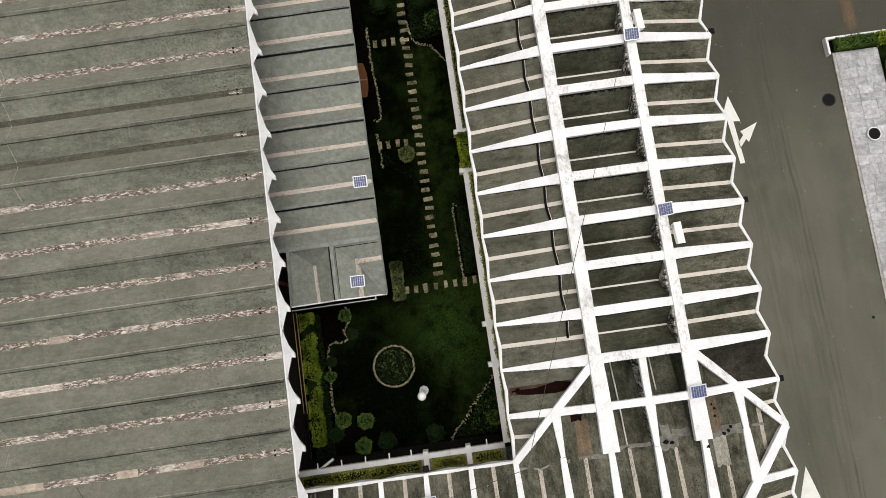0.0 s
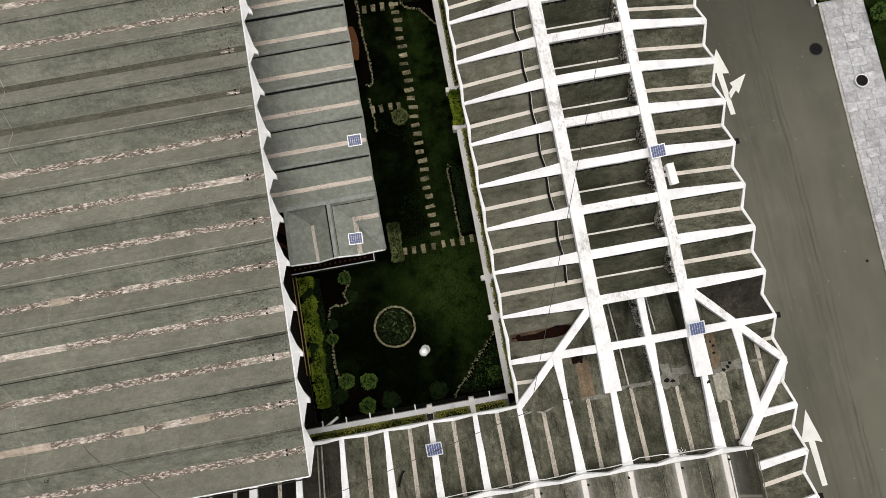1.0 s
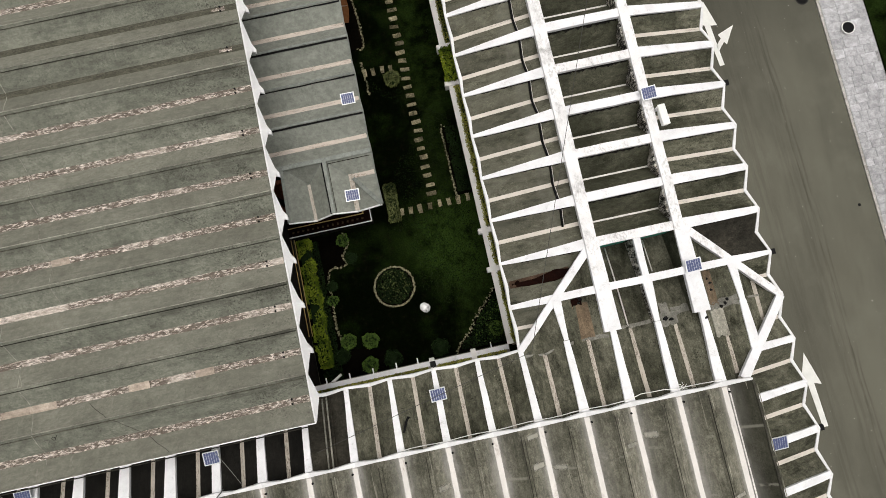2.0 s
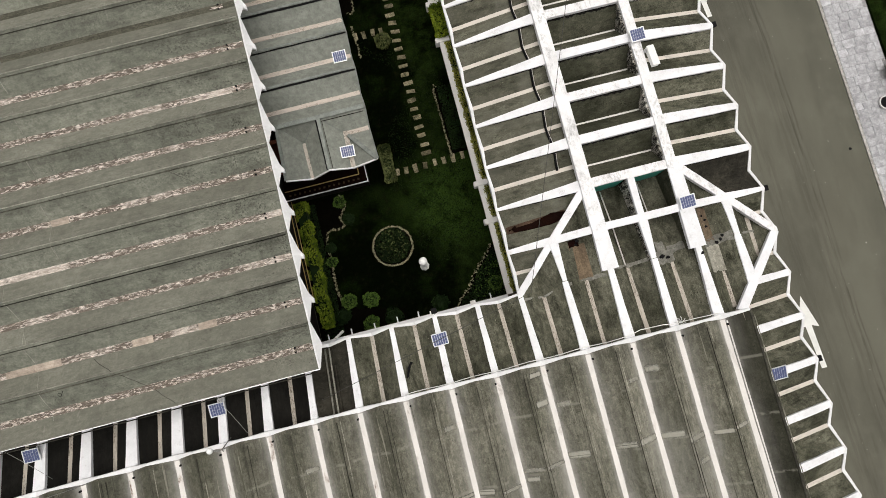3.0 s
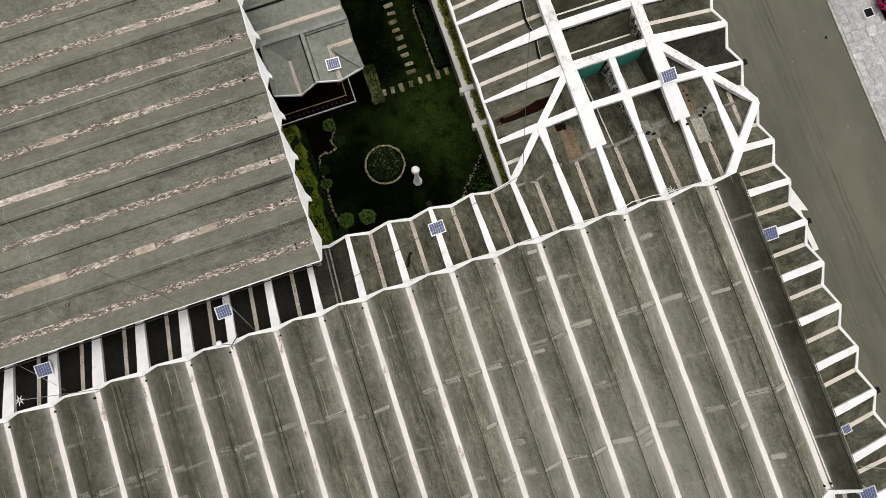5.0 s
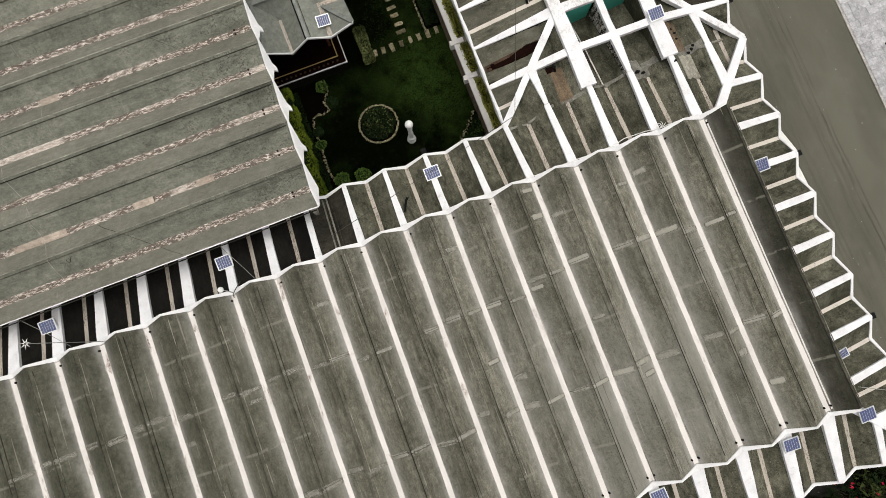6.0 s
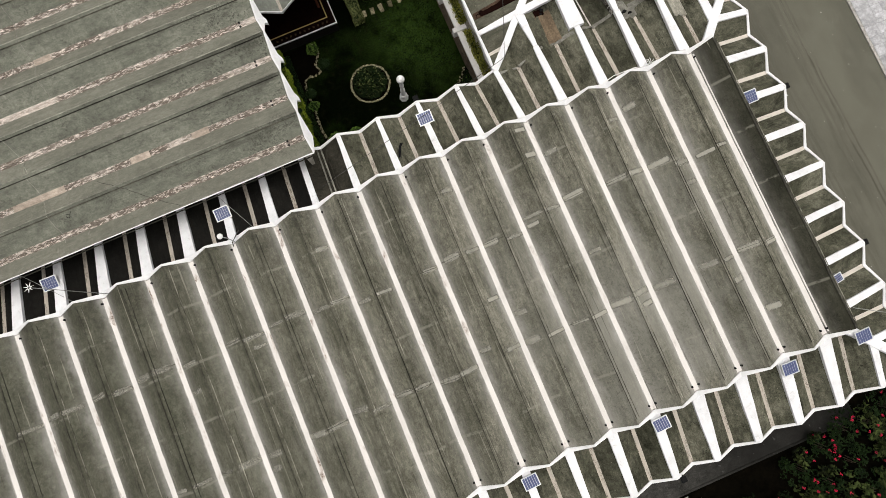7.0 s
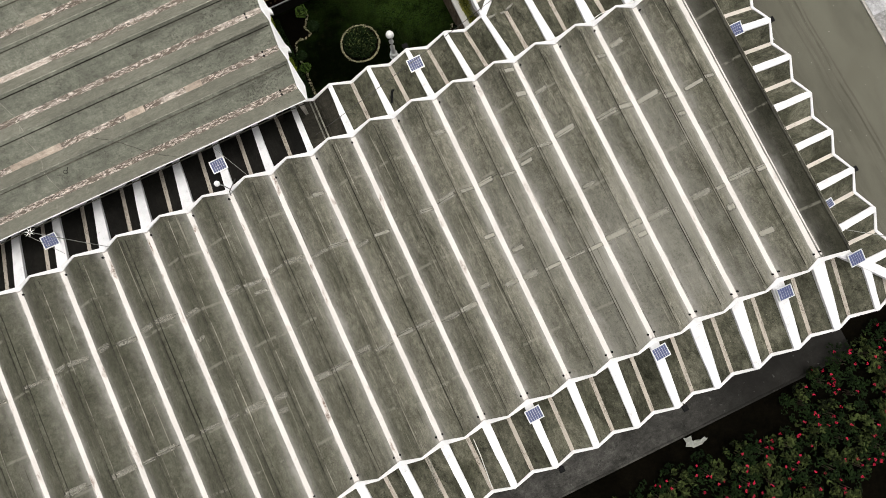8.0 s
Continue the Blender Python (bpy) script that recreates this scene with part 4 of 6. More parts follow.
def corner(sy, yc, yh, parent):
    """The hipped corner of the skirt; sy is +1 at the north end."""
    def Y(d):
        return yh + sy * d
    hip0, hip1 = (11.0, yh, RZ), (14.1, yc, EZ)
    m12, m13 = (12.05, Y(1.07), 7.34), (13.07, Y(2.1), 6.45)
    eaves = [(14.1, yc, EZ), (13.95, yc - sy * 1.0, EZ - 0.5), (14.1, yc - sy * 2.0, EZ), (13.95, yc - sy * 3.0, EZ - 0.5), (14.1, yc - sy * 4.0, EZ)]
    h = (11.0, Y(0.0), RZ - DEEP)
    plate([eaves[0], m13, eaves[1]], M_SKIRT_X, parent)
    plate([eaves[1], m13, m12, eaves[2]], M_SKIRT_X, parent)
    plate([eaves[2], m12, h, eaves[3]], M_SKIRT_X, parent)
    plate([h, eaves[3], eaves[4], (11.0, eaves[4][1], RZ)], M_SKIRT_X, parent)
    gutter(m13, eaves[1], 0.18, M_TAN_X, parent)
    gutter(h, eaves[3], 0.18, M_TAN_X, parent)
    ridge(m12, eaves[2], 0.32, 0.3, parent)
    ridge(hip0, hip1, 0.42, 0.36, parent)
    for a, b in ((0, 1), (2, 1), (2, 3), (4, 3)):
        upright("fascia", eaves[a], eaves[b], 0.1, 0.42, 0.15, (1, 0, 0), M_FASCIA, parent, 0.0, 0.1)
    return m12, m13, h


m12, m13, hc = corner(1, Y5, N_EDGE + 0.1, hall)
s12, s13, sc = corner(-1, -24.95, S_EDGE - 0.1, hall)
# southern half of the south-east corner
plate([(10.0, S_EDGE, RZ), (10.0, -24.95, EZ), (11.0, -24.8, EZ - 0.5), sc], M_SKIRT_Y, hall)
plate([sc, (11.0, -24.8, EZ - 0.5), (12.05, -24.95, EZ), s12], M_SKIRT_Y, hall)
plate([s12, (12.05, -24.95, EZ), (13.05, -24.8, EZ - 0.5), s13], M_SKIRT_Y, hall)
plate([s13, (13.05, -24.8, EZ - 0.5), (14.1, -24.95, EZ)], M_SKIRT_Y, hall)
gutter(sc, (11.0, -24.8, EZ - 0.5), 0.18, M_TAN_Y, hall)
gutter(s13, (13.05, -24.8, EZ - 0.5), 0.18, M_TAN_Y, hall)
ridge(s12, (12.05, -24.95, EZ), 0.34, 0.26, hall)
for a, b in (((10.0, -24.95, EZ), (11.0, -24.8, EZ - 0.5)), ((12.05, -24.95, EZ), (11.0, -24.8, EZ - 0.5)), ((12.05, -24.95, EZ), (13.05, -24.8, EZ - 0.5)), ((14.1, -24.95, EZ), (13.05, -24.8, EZ - 0.5))):
    upright("fascia", a, b, 0.1, 0.42, 0.15, (0, -1, 0), M_FASCIA, hall, 0.0, 0.1)

# east wing
wing = thing("east_wing", "white-ribbed folded concrete roof over a long wing with two white spines", "building")
SPZ = 7.58
TOP = 13
Y1, Y3 = yr(1), yr(0)
for k in range(1, TOP + 1):
    y = yr(k)
    ridge((2.0, y, EZ), (6.0, y, SPZ), 0.16, 0.52, wing)
    ridge((6.0, y, SPZ), (10.0, y, SPZ), 0.42, 0.4, wing, M_SPINE if k % 2 else M_WHITE)
    ridge((10.0, y, SPZ), (14.1, y, EZ), 0.5, 0.32, wing)
    if k > 1:
        algae_line((6.25, y, SPZ), (9.75, y, SPZ), 0.42, 0.4, -1, 1.22, wing, 0.075)
    algae_line((10.2, y, SPZ), (14.0, y, EZ), 0.48, 0.32, -1, 0.53, wing, 0.05)
    algae_line((2.1, y, EZ), (5.7, y, SPZ), 0.16, 0.5, -1, 0.53, wing, 0.04)
    if k == TOP:
        continue
    y1 = yr(k + 1)
    ym = (y + y1) / 2
    wv = [(2.15, ym, EZ - 0.5), (6.0, ym, SPZ - DEEP)]
    mv = [(6.0, ym, SPZ - 1.22), (9.9, ym, SPZ - 1.22)]
    ev = [(10.0, ym, SPZ - DEEP), (13.95, ym, EZ - 0.5)]
    for yy in (y, y1):
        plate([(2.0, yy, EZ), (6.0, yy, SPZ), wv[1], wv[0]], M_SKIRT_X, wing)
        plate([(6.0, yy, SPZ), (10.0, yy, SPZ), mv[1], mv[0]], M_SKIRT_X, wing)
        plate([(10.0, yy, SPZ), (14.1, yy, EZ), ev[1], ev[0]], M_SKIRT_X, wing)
        upright("fascia", (2.0, yy, EZ), wv[0], 0.1, 0.42, 0.15, (-1, 0, 0), M_FASCIA, wing, 0.0, 0.1)
        upright("fascia", (14.1, yy, EZ), ev[1], 0.1, 0.42, 0.15, (1, 0, 0), M_FASCIA, wing, 0.0, 0.1)
    gutter(*wv, 0.2, M_TAN_X, wing)
    gutter(*mv, 0.3, M_CREAM, wing)
    gutter(*ev, 0.22, M_TAN_X, wing)
    # water-stained upstand of the eastern spine
    bm = bmesh.new()
    face = [(9.76 - 0.13 * math.sin(math.pi * j / 9) ** 0.6 + rng.uniform(-0.03, 0.03), y + 0.2 + (y1 - y - 0.4) * j / 9, SPZ - 0.05 - 0.05 * rng.random()) for j in range(10)]
    add_prism(bm, face + [(9.92, y1 - 0.2, SPZ - 0.02), (9.92, y + 0.2, SPZ - 0.02)], (0.12, 0, -1.25))
    part("upstand", bm, M_STAIN, wing)
YT = yr(TOP)
beam("spine_beam", (5.98, Y3 - 0.25, SPZ + 0.012), (5.98, YT, SPZ), 0.56, 0.56, 0.32, M_SPINE, wing, 0.09)
beam("spine_beam", (9.95, Y1 - 0.2, SPZ), (9.95, YT, SPZ), 0.45, 0.45, 0.32, M_SPINE, wing, 0.09)

# where the wing meets the hall
Y2, Y4 = (Y1 + Y3) / 2, (Y3 + Y5) / 2
ZM = 7.1
for sgn, x0, xa, xb, xc, xe, xev in ((1, 6.0, 5.0, 4.0, 3.0, 2.0, 2.15), (-1, 10.0, 11.02, 12.05, 13.07, 14.1, 13.95)):
    a, b, c4, d = (x0, Y1, SPZ), (xa, Y2, 6.85), (xb, Y3, ZM), (xc, Y4, 6.42)
    tip = (xe, Y5, EZ)
    e1, e2, e3, e4 = (xe, Y1, EZ), (xev, Y2, EZ - 0.5), (xe, Y3, EZ), (xev, Y4, EZ - 0.5)
    plate([e1, a, b, e2], M_SKIRT_X if sgn > 0 else M_WET, wing)
    plate([e2, b, c4, e3], M_SKIRT_X if sgn > 0 else M_WET, wing)
    plate([e3, c4, d, e4], M_SKIRT_X, wing)
    plate([e4, d, tip], M_SKIRT_X, wing)
    for r0, v0 in ((e1, e2), (e3, e2), (e3, e4), (tip, e4)):
        upright("fascia", r0, v0, 0.1, 0.42, 0.15, (-sgn, 0, 0), M_FASCIA, wing, 0.0, 0.1)
    gutter(e4, d, 0.17, M_TAN_X, wing)
    ridge(e3, c4, 0.22, 0.36, wing)
    beam("tie_beam", c4, (x0, Y3, SPZ), 0.34, 0.36, 0.22, M_WHITE, wing, 0.06)
    beam("hip_beam", a, tip, 0.36, 0.3, 0.25, M_WHITE if sgn > 0 else M_SPINE, wing, 0.06)
beam("gutter", (2.2, Y2, EZ - 0.45), (4.9, Y2, 6.9), 0.72, 0.5, 0.1, M_RUST, wing, 0.05, "gutter full of rusty water")
slab("rust_pool", [(2.3, Y2 - 0.12, 6.3), (3.0, Y2 - 0.22, 6.47), (4.2, Y2 - 0.26, 6.79), (4.9, Y2 - 0.1, 7.0), (4.95, Y2 + 0.15, 7.0), (4.3, Y2 + 0.26, 6.83), (3.4, Y2 + 0.05, 6.57), (2.3, Y2 + 0.02, 6.3)], 0.03, M_POOL, wing)
gutter((11.1, Y2, 6.85), (13.9, Y2, EZ - 0.5), 0.3, M_WET, wing)
for j in range(12):
    x, y = 2.45 + 0.17 * j + rng.uniform(-0.05, 0.05), Y2 + rng.uniform(-0.22, 0.2)
    bm = bmesh.new()
    clump(bm, (x, y, EZ - 0.32 + 0.148 * (x - 2.2)), rng.uniform(0.05, 0.13), rng.uniform(0.04, 0.08), 0.03, 8, 5, 0.4)
    part("debris", bm, M_POOL if j % 3 else M_RUST, wing)
# plates running south to the hall
E7 = RZ - DEEP
YJ, ZJ, ZT = -4.85, 6.8, 5.85
for top in ([(6.0, Y1, SPZ), (5.0, Y2, 6.85), (5.0, N_EDGE, E7), (6.0, N_EDGE, RZ)],
            [(5.0, Y2, 6.85), (4.0, Y3, ZM), (4.0, N_EDGE, RZ), (5.0, N_EDGE, E7)],
            [(4.0, Y3, ZM), (3.0, Y4, 6.42), (3.0, N_EDGE, E7), (4.0, N_EDGE, RZ)],
            [(3.0, Y4, 6.42), (2.0, Y5, EZ), (2.0, N_EDGE, RZ), (3.0, N_EDGE, E7)],
            [(6.0, YJ, ZJ + 0.5), (7.0, YJ, ZJ), (7.0, N_EDGE, E7), (6.0, N_EDGE, RZ)],
            [(7.0, YJ, ZJ), (8.0, YJ, ZJ + 0.5), (8.0, N_EDGE, RZ), (7.0, N_EDGE, E7)],
            [(8.0, YJ, ZJ + 0.5), (9.0, YJ, ZJ), (9.0, N_EDGE, E7), (8.0, N_EDGE, RZ)],
            [(9.0, YJ, ZJ), (10.0, YJ, ZJ + 0.5), (10.0, N_EDGE, RZ), (9.0, N_EDGE, E7)],
            [(6.0, Y1, ZT + 0.3), (7.0, Y1, ZT), (7.0, YJ, ZJ), (6.0, YJ, ZJ + 0.5)],
            [(7.0, Y1, ZT), (8.0, Y1, ZT + 0.3), (8.0, YJ, ZJ + 0.5), (7.0, YJ, ZJ)],
            [(8.0, Y1, ZT + 0.3), (9.0, Y1, ZT), (9.0, YJ, ZJ), (8.0, YJ, ZJ + 0.5)],
            [(9.0, Y1, ZT), (10.0, Y1, ZT + 0.3), (10.0, YJ, ZJ + 0.5), (9.0, YJ, ZJ)],
            [(10.0, Y1, SPZ), (11.02, Y2, 6.85), (11.0, N_EDGE, E7), (10.0, N_EDGE, RZ)],
            [(11.02, Y2, 6.85), (12.05, Y3, ZM), m12, hc],
            [(12.05, Y3, ZM), (13.07, Y4, 6.42), m13, m12],
            [(13.07, Y4, 6.42), (14.1, Y5, EZ), m13]):
    plate(top, M_SKIRT_Y, wing)
for x, z0, y0 in ((5.0, 7.02, -5.05), (7.0, ZJ, -4.95), (9.0, 6.83, -5.2), (3.0, 6.8, -5.3)):
    gutter((x, y0, z0), (x, N_EDGE + 0.1, E7), 0.2, M_TAN_Y, wing)
for x in (6.27, 7.87, 8.09, 9.68):
    box("web", (x, YJ, ZT - 0.1), (x + 0.06, Y1 - 0.2, SPZ - 0.03), M_STAIN if x == 7.87 else M_SKIRT_X, wing)
tube("water_pipe", [(6.98, Y1 - 0.25, ZT + 0.1), (6.96, Y3, ZT + 0.62), (6.93, YJ, ZJ + 0.06)], 0.035, M_CREAM, wing, "thin white pipe in the valley")
tube("water_pipe", [(8.75, Y1 - 0.25, ZT + 0.2), (8.72, -2.7, ZT + 0.6)], 0.03, M_CREAM, wing)
gutter((11.0, -6.15, 7.06), (11.0, N_EDGE + 0.3, E7), 0.2, M_TAN_Y, wing)
gutter((13.05, Y4 - 0.1, 6.44), m13, 0.2, M_TAN_Y, wing)
ridge((2.0, Y5, EZ), (2.0, N_EDGE, RZ), 0.22, 0.36, wing)
zk = lambda z0, y0: z0 + (RZ - z0) * (YJ - y0) / (N_EDGE - y0)
ridge((4.0, Y3, ZM), (4.0, YJ, zk(ZM, Y3)), 0.42, 0.2, wing)
ridge((4.0, YJ - 0.02, zk(ZM, Y3)), (4.0, N_EDGE, RZ), 0.26, 0.42, wing)
ridge((8.0, Y1 - 0.21, SPZ), (8.0, Y3, SPZ), 0.3, 0.3, wing)
ridge((8.0, Y3, SPZ), (8.0, YJ, zk(SPZ, Y3)), 0.42, 0.23, wing)
ridge((8.0, YJ - 0.02, zk(SPZ, Y3)), (8.0, N_EDGE, RZ), 0.27, 0.4, wing)
mid12 = Vector((12.05, Y3, ZM)).lerp(Vector(m12), 0.45)
ridge((12.05, Y3, ZM), mid12, 0.42, 0.24, wing)
ridge(mid12, m12, 0.3, 0.46, wing)
for x in (6.0, 10.0):
    f = (YJ - Y1) / (N_EDGE - Y1)
    zj = SPZ + (RZ - SPZ) * f
    beam("spine_end", (x, Y1 - 0.15, SPZ), (x, YJ, zj), 0.6, 0.72, 0.25, M_WHITE, wing, 0.075)
    ridge((x, YJ, zj), (x, N_EDGE, RZ), 0.26, 0.44 if x < 8 else 0.5, wing)
beam("tie_beam", (6.0, Y3, SPZ), (10.0, Y3, SPZ), 0.34, 0.34, 0.24, M_WHITE, wing, 0.055)
for x in (6.1, 8.1):
    bm = bmesh.new()
    add_prism(bm, [(x + 0.1, Y1 - 0.19, SPZ - 0.02), (x + 1.65, Y1 - 0.19, SPZ - 0.02), (x + 1.65, Y1 - 0.19, ZT - 0.1), (x + 0.1, Y1 - 0.19, ZT - 0.1)], (0, 0.1, 0))
    part("teal_panel", bm, M_TEAL, wing, "teal-green painted upright panel")
# mortar repairs near the junction
def fold(x, y):
    """Height of the folded plates round the junction."""
    if 6.0 <= x <= 10.0:
        f = (Y1 - y) / (Y1 - YJ) if y > YJ else (YJ - y) / (YJ - N_EDGE)
        v, steep = (ZT + (ZJ - ZT) * f, 0.3 + 0.2 * f) if y > YJ else (ZJ + (E7 - ZJ) * f, 0.5 + 0.05 * f)
        return v + steep * abs(x - (7.0 if x < 8.0 else 9.0))
    v = 6.85 + (E7 - 6.85) * (Y2 - y) / (Y2 - N_EDGE)
    spine = SPZ + (RZ - SPZ) * (Y1 - y) / (Y1 - N_EDGE)
    side = ZM + (RZ - ZM) * (Y3 - y) / (Y3 - N_EDGE) if x < 6.0 else ZM + 0.24 * (Y3 - y) / (Y3 + 6.93)
    xv = 5.0 if x < 6.0 else 11.0
    return v + ((spine if (x > xv) == (x < 8.0) else side) - v) * abs(x - xv)


def smear(x0, y0, x1, y1, mat_s, thick=0.03, lift=0.02, slant=0.0, label=""):
    """A thin uneven layer that follows the fold."""
    xs = sorted([x0 + (x1 - x0) * j / 5 for j in range(6)] + [xv for xv in (5.0, 7.0, 9.0, 11.0) if x0 < xv < x1])
    ea, eb = ([(x, y + slant * (x - x0) + rng.uniform(-0.06, 0.06)) for x in xs] for y in (y0, y1))
    bm = bmesh.new()
    n = len(xs)
    top = [[bm.verts.new((x, y, fold(x, y) + lift)) for x, y in row] for row in (ea, eb)]
    low = [[bm.verts.new((x, y, fold(x, y) + lift - thick)) for x, y in row] for row in (ea, eb)]
    for j in range(n - 1):
        bm.faces.new((top[0][j], top[0][j + 1], top[1][j + 1], top[1][j]))
        for a, b in ((top[0], low[0]), (top[1], low[1])):
            bm.faces.new((a[j], a[j + 1], b[j + 1], b[j]))
        bm.faces.new((low[0][j], low[0][j + 1], low[1][j + 1], low[1][j]))
    for j in (0, n - 1):
        bm.faces.new((top[0][j], top[1][j], low[1][j], low[0][j]))
    return part("mortar_patch", bm, mat_s, wing, label)


smear(8.1, -5.2, 9.15, -4.62, M_SLAB)
smear(8.45, -4.7, 8.9, -4.2, M_SLAB, lift=0.03)
smear(9.0, -4.85, 9.7, -4.5, M_SLAB, slant=0.15)
smear(10.4, -5.05, 11.85, -4.65, M_SLAB, 0.12, 0.07, slant=0.12)
smear(10.42, -6.1, 11.15, -4.95, M_PATCH, 0.12, 0.08, label="pale square cement repair")
smear(4.6, -4.95, 5.3, -3.35, M_DIRT, 0.12, 0.07, label="brown dirt left by standing water")
# Thin dark slab laid where the valley has a black hole.
smear(4.62, -3.5, 5.08, -3.15, M_POOL, 0.12, 0.08)
smear(10.55, -4.7, 11.05, -3.2, M_DIRT, 0.12, 0.07, label="rust-brown dirt left by standing water")
for xa, xb, y in ((4.15, 5.8, -5.02), (6.3, 7.85, -4.86)):
    smear(xa, y - 0.07, xb, y + 0.07, M_SLAB, 0.12, 0.06)
for x, y in ((10.74, -3.55), (10.85, -3.75), (10.8, -4.05), (5.05, -3.25), (4.95, -3.4), (11.3, -4.75), (11.12, -4.85), (11.42, -4.6), (8.55, -4.85), (8.85, -4.95), (10.1, -5.15)):
    bm = bmesh.new()
    clump(bm, (x, y, fold(x, y) + 0.08), rng.uniform(0.05, 0.11), rng.uniform(0.05, 0.09), 0.035, 8, 5, 0.4)
    part("debris", bm, M_BLACK, wing)
for xa, ya, xb, yb, z, wd in ((2.15, -5.2, 3.0, -5.3, 6.78, 0.12), (3.0, -5.3, 3.95, -5.0, 6.98, 0.08), (11.75, -4.62, 12.0, -4.7, 7.18, 0.1), (12.2, -4.7, 13.0, -4.75, 6.85, 0.1)):
    beam("mortar_joint", (xa, ya, z), (xb, yb, z + 0.03), wd, wd * 0.8, 0.14, M_SLAB, wing)
# walls of the wing
box("wall", (2.75, -5.6, 0), (3.0, YT, 5.85), M_WALL, wing)
box("wall", (13.0, -24.1, 0), (13.25, YT, 5.85), M_WALL, wing)
box("wall", (2.75, YT - 0.2, 0), (13.25, YT, 5.85), M_WALL, wing)
box("wall", (-34, -5.85, 0), (2.75, -5.6, 5.85), M_WALL, hall)
box("wall", (-34, -24.4, 0), (13.25, -24.1, 5.85), M_WALL, hall)
for block in (hall, wing):
    out_of_square(block, hall_shift)

# west hall
west = thing("west_hall", "wide hall with a folded grey-green concrete roof and flaking gutters", "building")
XE = -7.42


def yv(k):
    return -2.85 + 2.007 * k


for k in range(-1, 15):
    y = yv(k)
    for sgn in (-1, 1):
        rr = y + sgn * 1.0035
        plate([(XE + 0.16, rr, PZ), (XE, y, VZ), (-36, y, VZ), (-36, rr, PZ)], M_LEFT, west)
        upright("fascia", (XE + 0.16, rr, PZ), (XE, y, VZ), 0.06, 0.27, 0.07, (1, 0, 0), M_FASCIA, west, 0.27)
        bm = bmesh.new()
        add_prism(bm, [(XE - 0.1, rr, PZ - 0.12), (XE - 0.1, y, VZ - 0.12), (XE - 0.1, y, 6.9), (XE - 0.1, rr, 6.9)], (-0.15, 0, 0))
        part("gable_panel", bm, M_WALL, west)
    beam("gutter", (XE - 0.02, y, VZ), (-36, y, VZ), 0.33, 0.33, 0.12, M_FLAKE_D if k in (7, 8) else M_FLAKE, west, 0.09)
    if k in (7, 8):
        beam("gutter_repair", (XE - 1.15, y, VZ), (XE - 0.55, y, VZ), 0.1, 0.2, 0.04, M_FLAKE, west, 0.1)
    # white spout at the end of the gutter
    bm = bmesh.new()
    if k >= 0:
        add_prism(bm, [(XE + 0.08, y + 0.6, VZ - 0.02), (XE + 0.08, y - 0.1, VZ - 0.12), (XE + 0.42, y - 0.2, VZ - 0.3), (XE + 0.42, y + 0.0, VZ - 0.28)], (0, 0, -0.16))
        part("spout", bm, M_FASCIA, west)
    for dy in (-0.1, 0.1):
        bm = bmesh.new()
        lathe(bm, [(0.045, 0), (0.045, 0.13), (0.03, 0.135)], 8, (XE - 0.75, y + dy, VZ + 0.02))
        part("drain", bm, M_BLACK, west)
    for s2, dz, mt in ((-0.12, -0.055, M_RIDGE), (0.02, 0.02, M_PALE)):
        tube("ridge_seam", [(XE + 0.05 - j * 2.0, y - 1.0035 + s2, PZ + dz - 0.012 + 0.008 * math.sin(j * 1.7 + k)) for j in range(15)], 0.026, mt, west, seg=5)
def west_z(y):
    d = abs((y + 2.85 + 1.0035) % 2.007 - 1.0035)
    return VZ + (PZ - VZ) * d / 1.0035


for (xa, ya), (xb, yb), r, mt in (((-16.6, -3.1), (-13.4, -5.75), 0.012, M_RIDGE), ((-19.3, -1.0), (-18.7, -5.2), 0.016, M_PALE), ((-18.0, 9.0), (-17.2, 1.2), 0.016, M_PALE), ((-20.5, 3.0), (-19.0, -2.0), 0.014, M_PALE),
                                  ((-22.3, 7.2), (-21.5, 3.0), 0.014, M_PALE), ((-12.2, 4.4), (-10.9, 3.4), 0.01, M_RIDGE), ((-24.0, 1.4), (-22.0, -0.3), 0.01, M_RIDGE), ((-18.8, 16.0), (-18.2, 9.5), 0.016, M_PALE)):
    n = 26
    line = []
    for j in range(n + 1):
        x, y = xa + (xb - xa) * j / n + 0.05 * noise.noise(Vector((j * 0.4, xa, 0))), ya + (yb - ya) * j / n + 0.05 * noise.noise(Vector((j * 0.4, 9, xa)))
        line.append((x, y, west_z(y) + 0.004))
    tube("crack_filler", line, r, mt, west, seg=4)
for x0, x1, k2 in ((-20.4, -18.0, 0), (-14.9, -14.0, 0), (-24.5, -23.2, 2), (-17.4, -16.6, 3), (-12.0, -11.2, 0), (-22.6, -21.7, 4)):
    beam("gutter_repair", (x0, yv(k2), VZ), (x1, yv(k2), VZ), 0.3, 0.34, 0.04, M_PLASTER, west, 0.1)
tube("wire_loop", [(-18.1 + 0.08 * math.cos(a * 0.7), -4.2 + 0.07 * math.sin(a * 0.7), west_z(-4.2 + 0.07 * math.sin(a * 0.7)) + 0.025) for a in range(10)] + [(-17.9, -4.08, west_z(-4.08) + 0.025)], 0.01, M_CABLE, west)
beam("edge_cap", (XE + 0.2, yv(-1) - 1.02, PZ), (-36, yv(-1) - 1.02, PZ), 0.045, 0.045, 0.05, M_FASCIA, west, 0.02)
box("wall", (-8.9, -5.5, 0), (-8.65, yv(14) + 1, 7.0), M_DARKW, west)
box("wall", (-36.2, -5.5, 0), (-36, yv(14) + 1, 8.0), M_WALL, west)
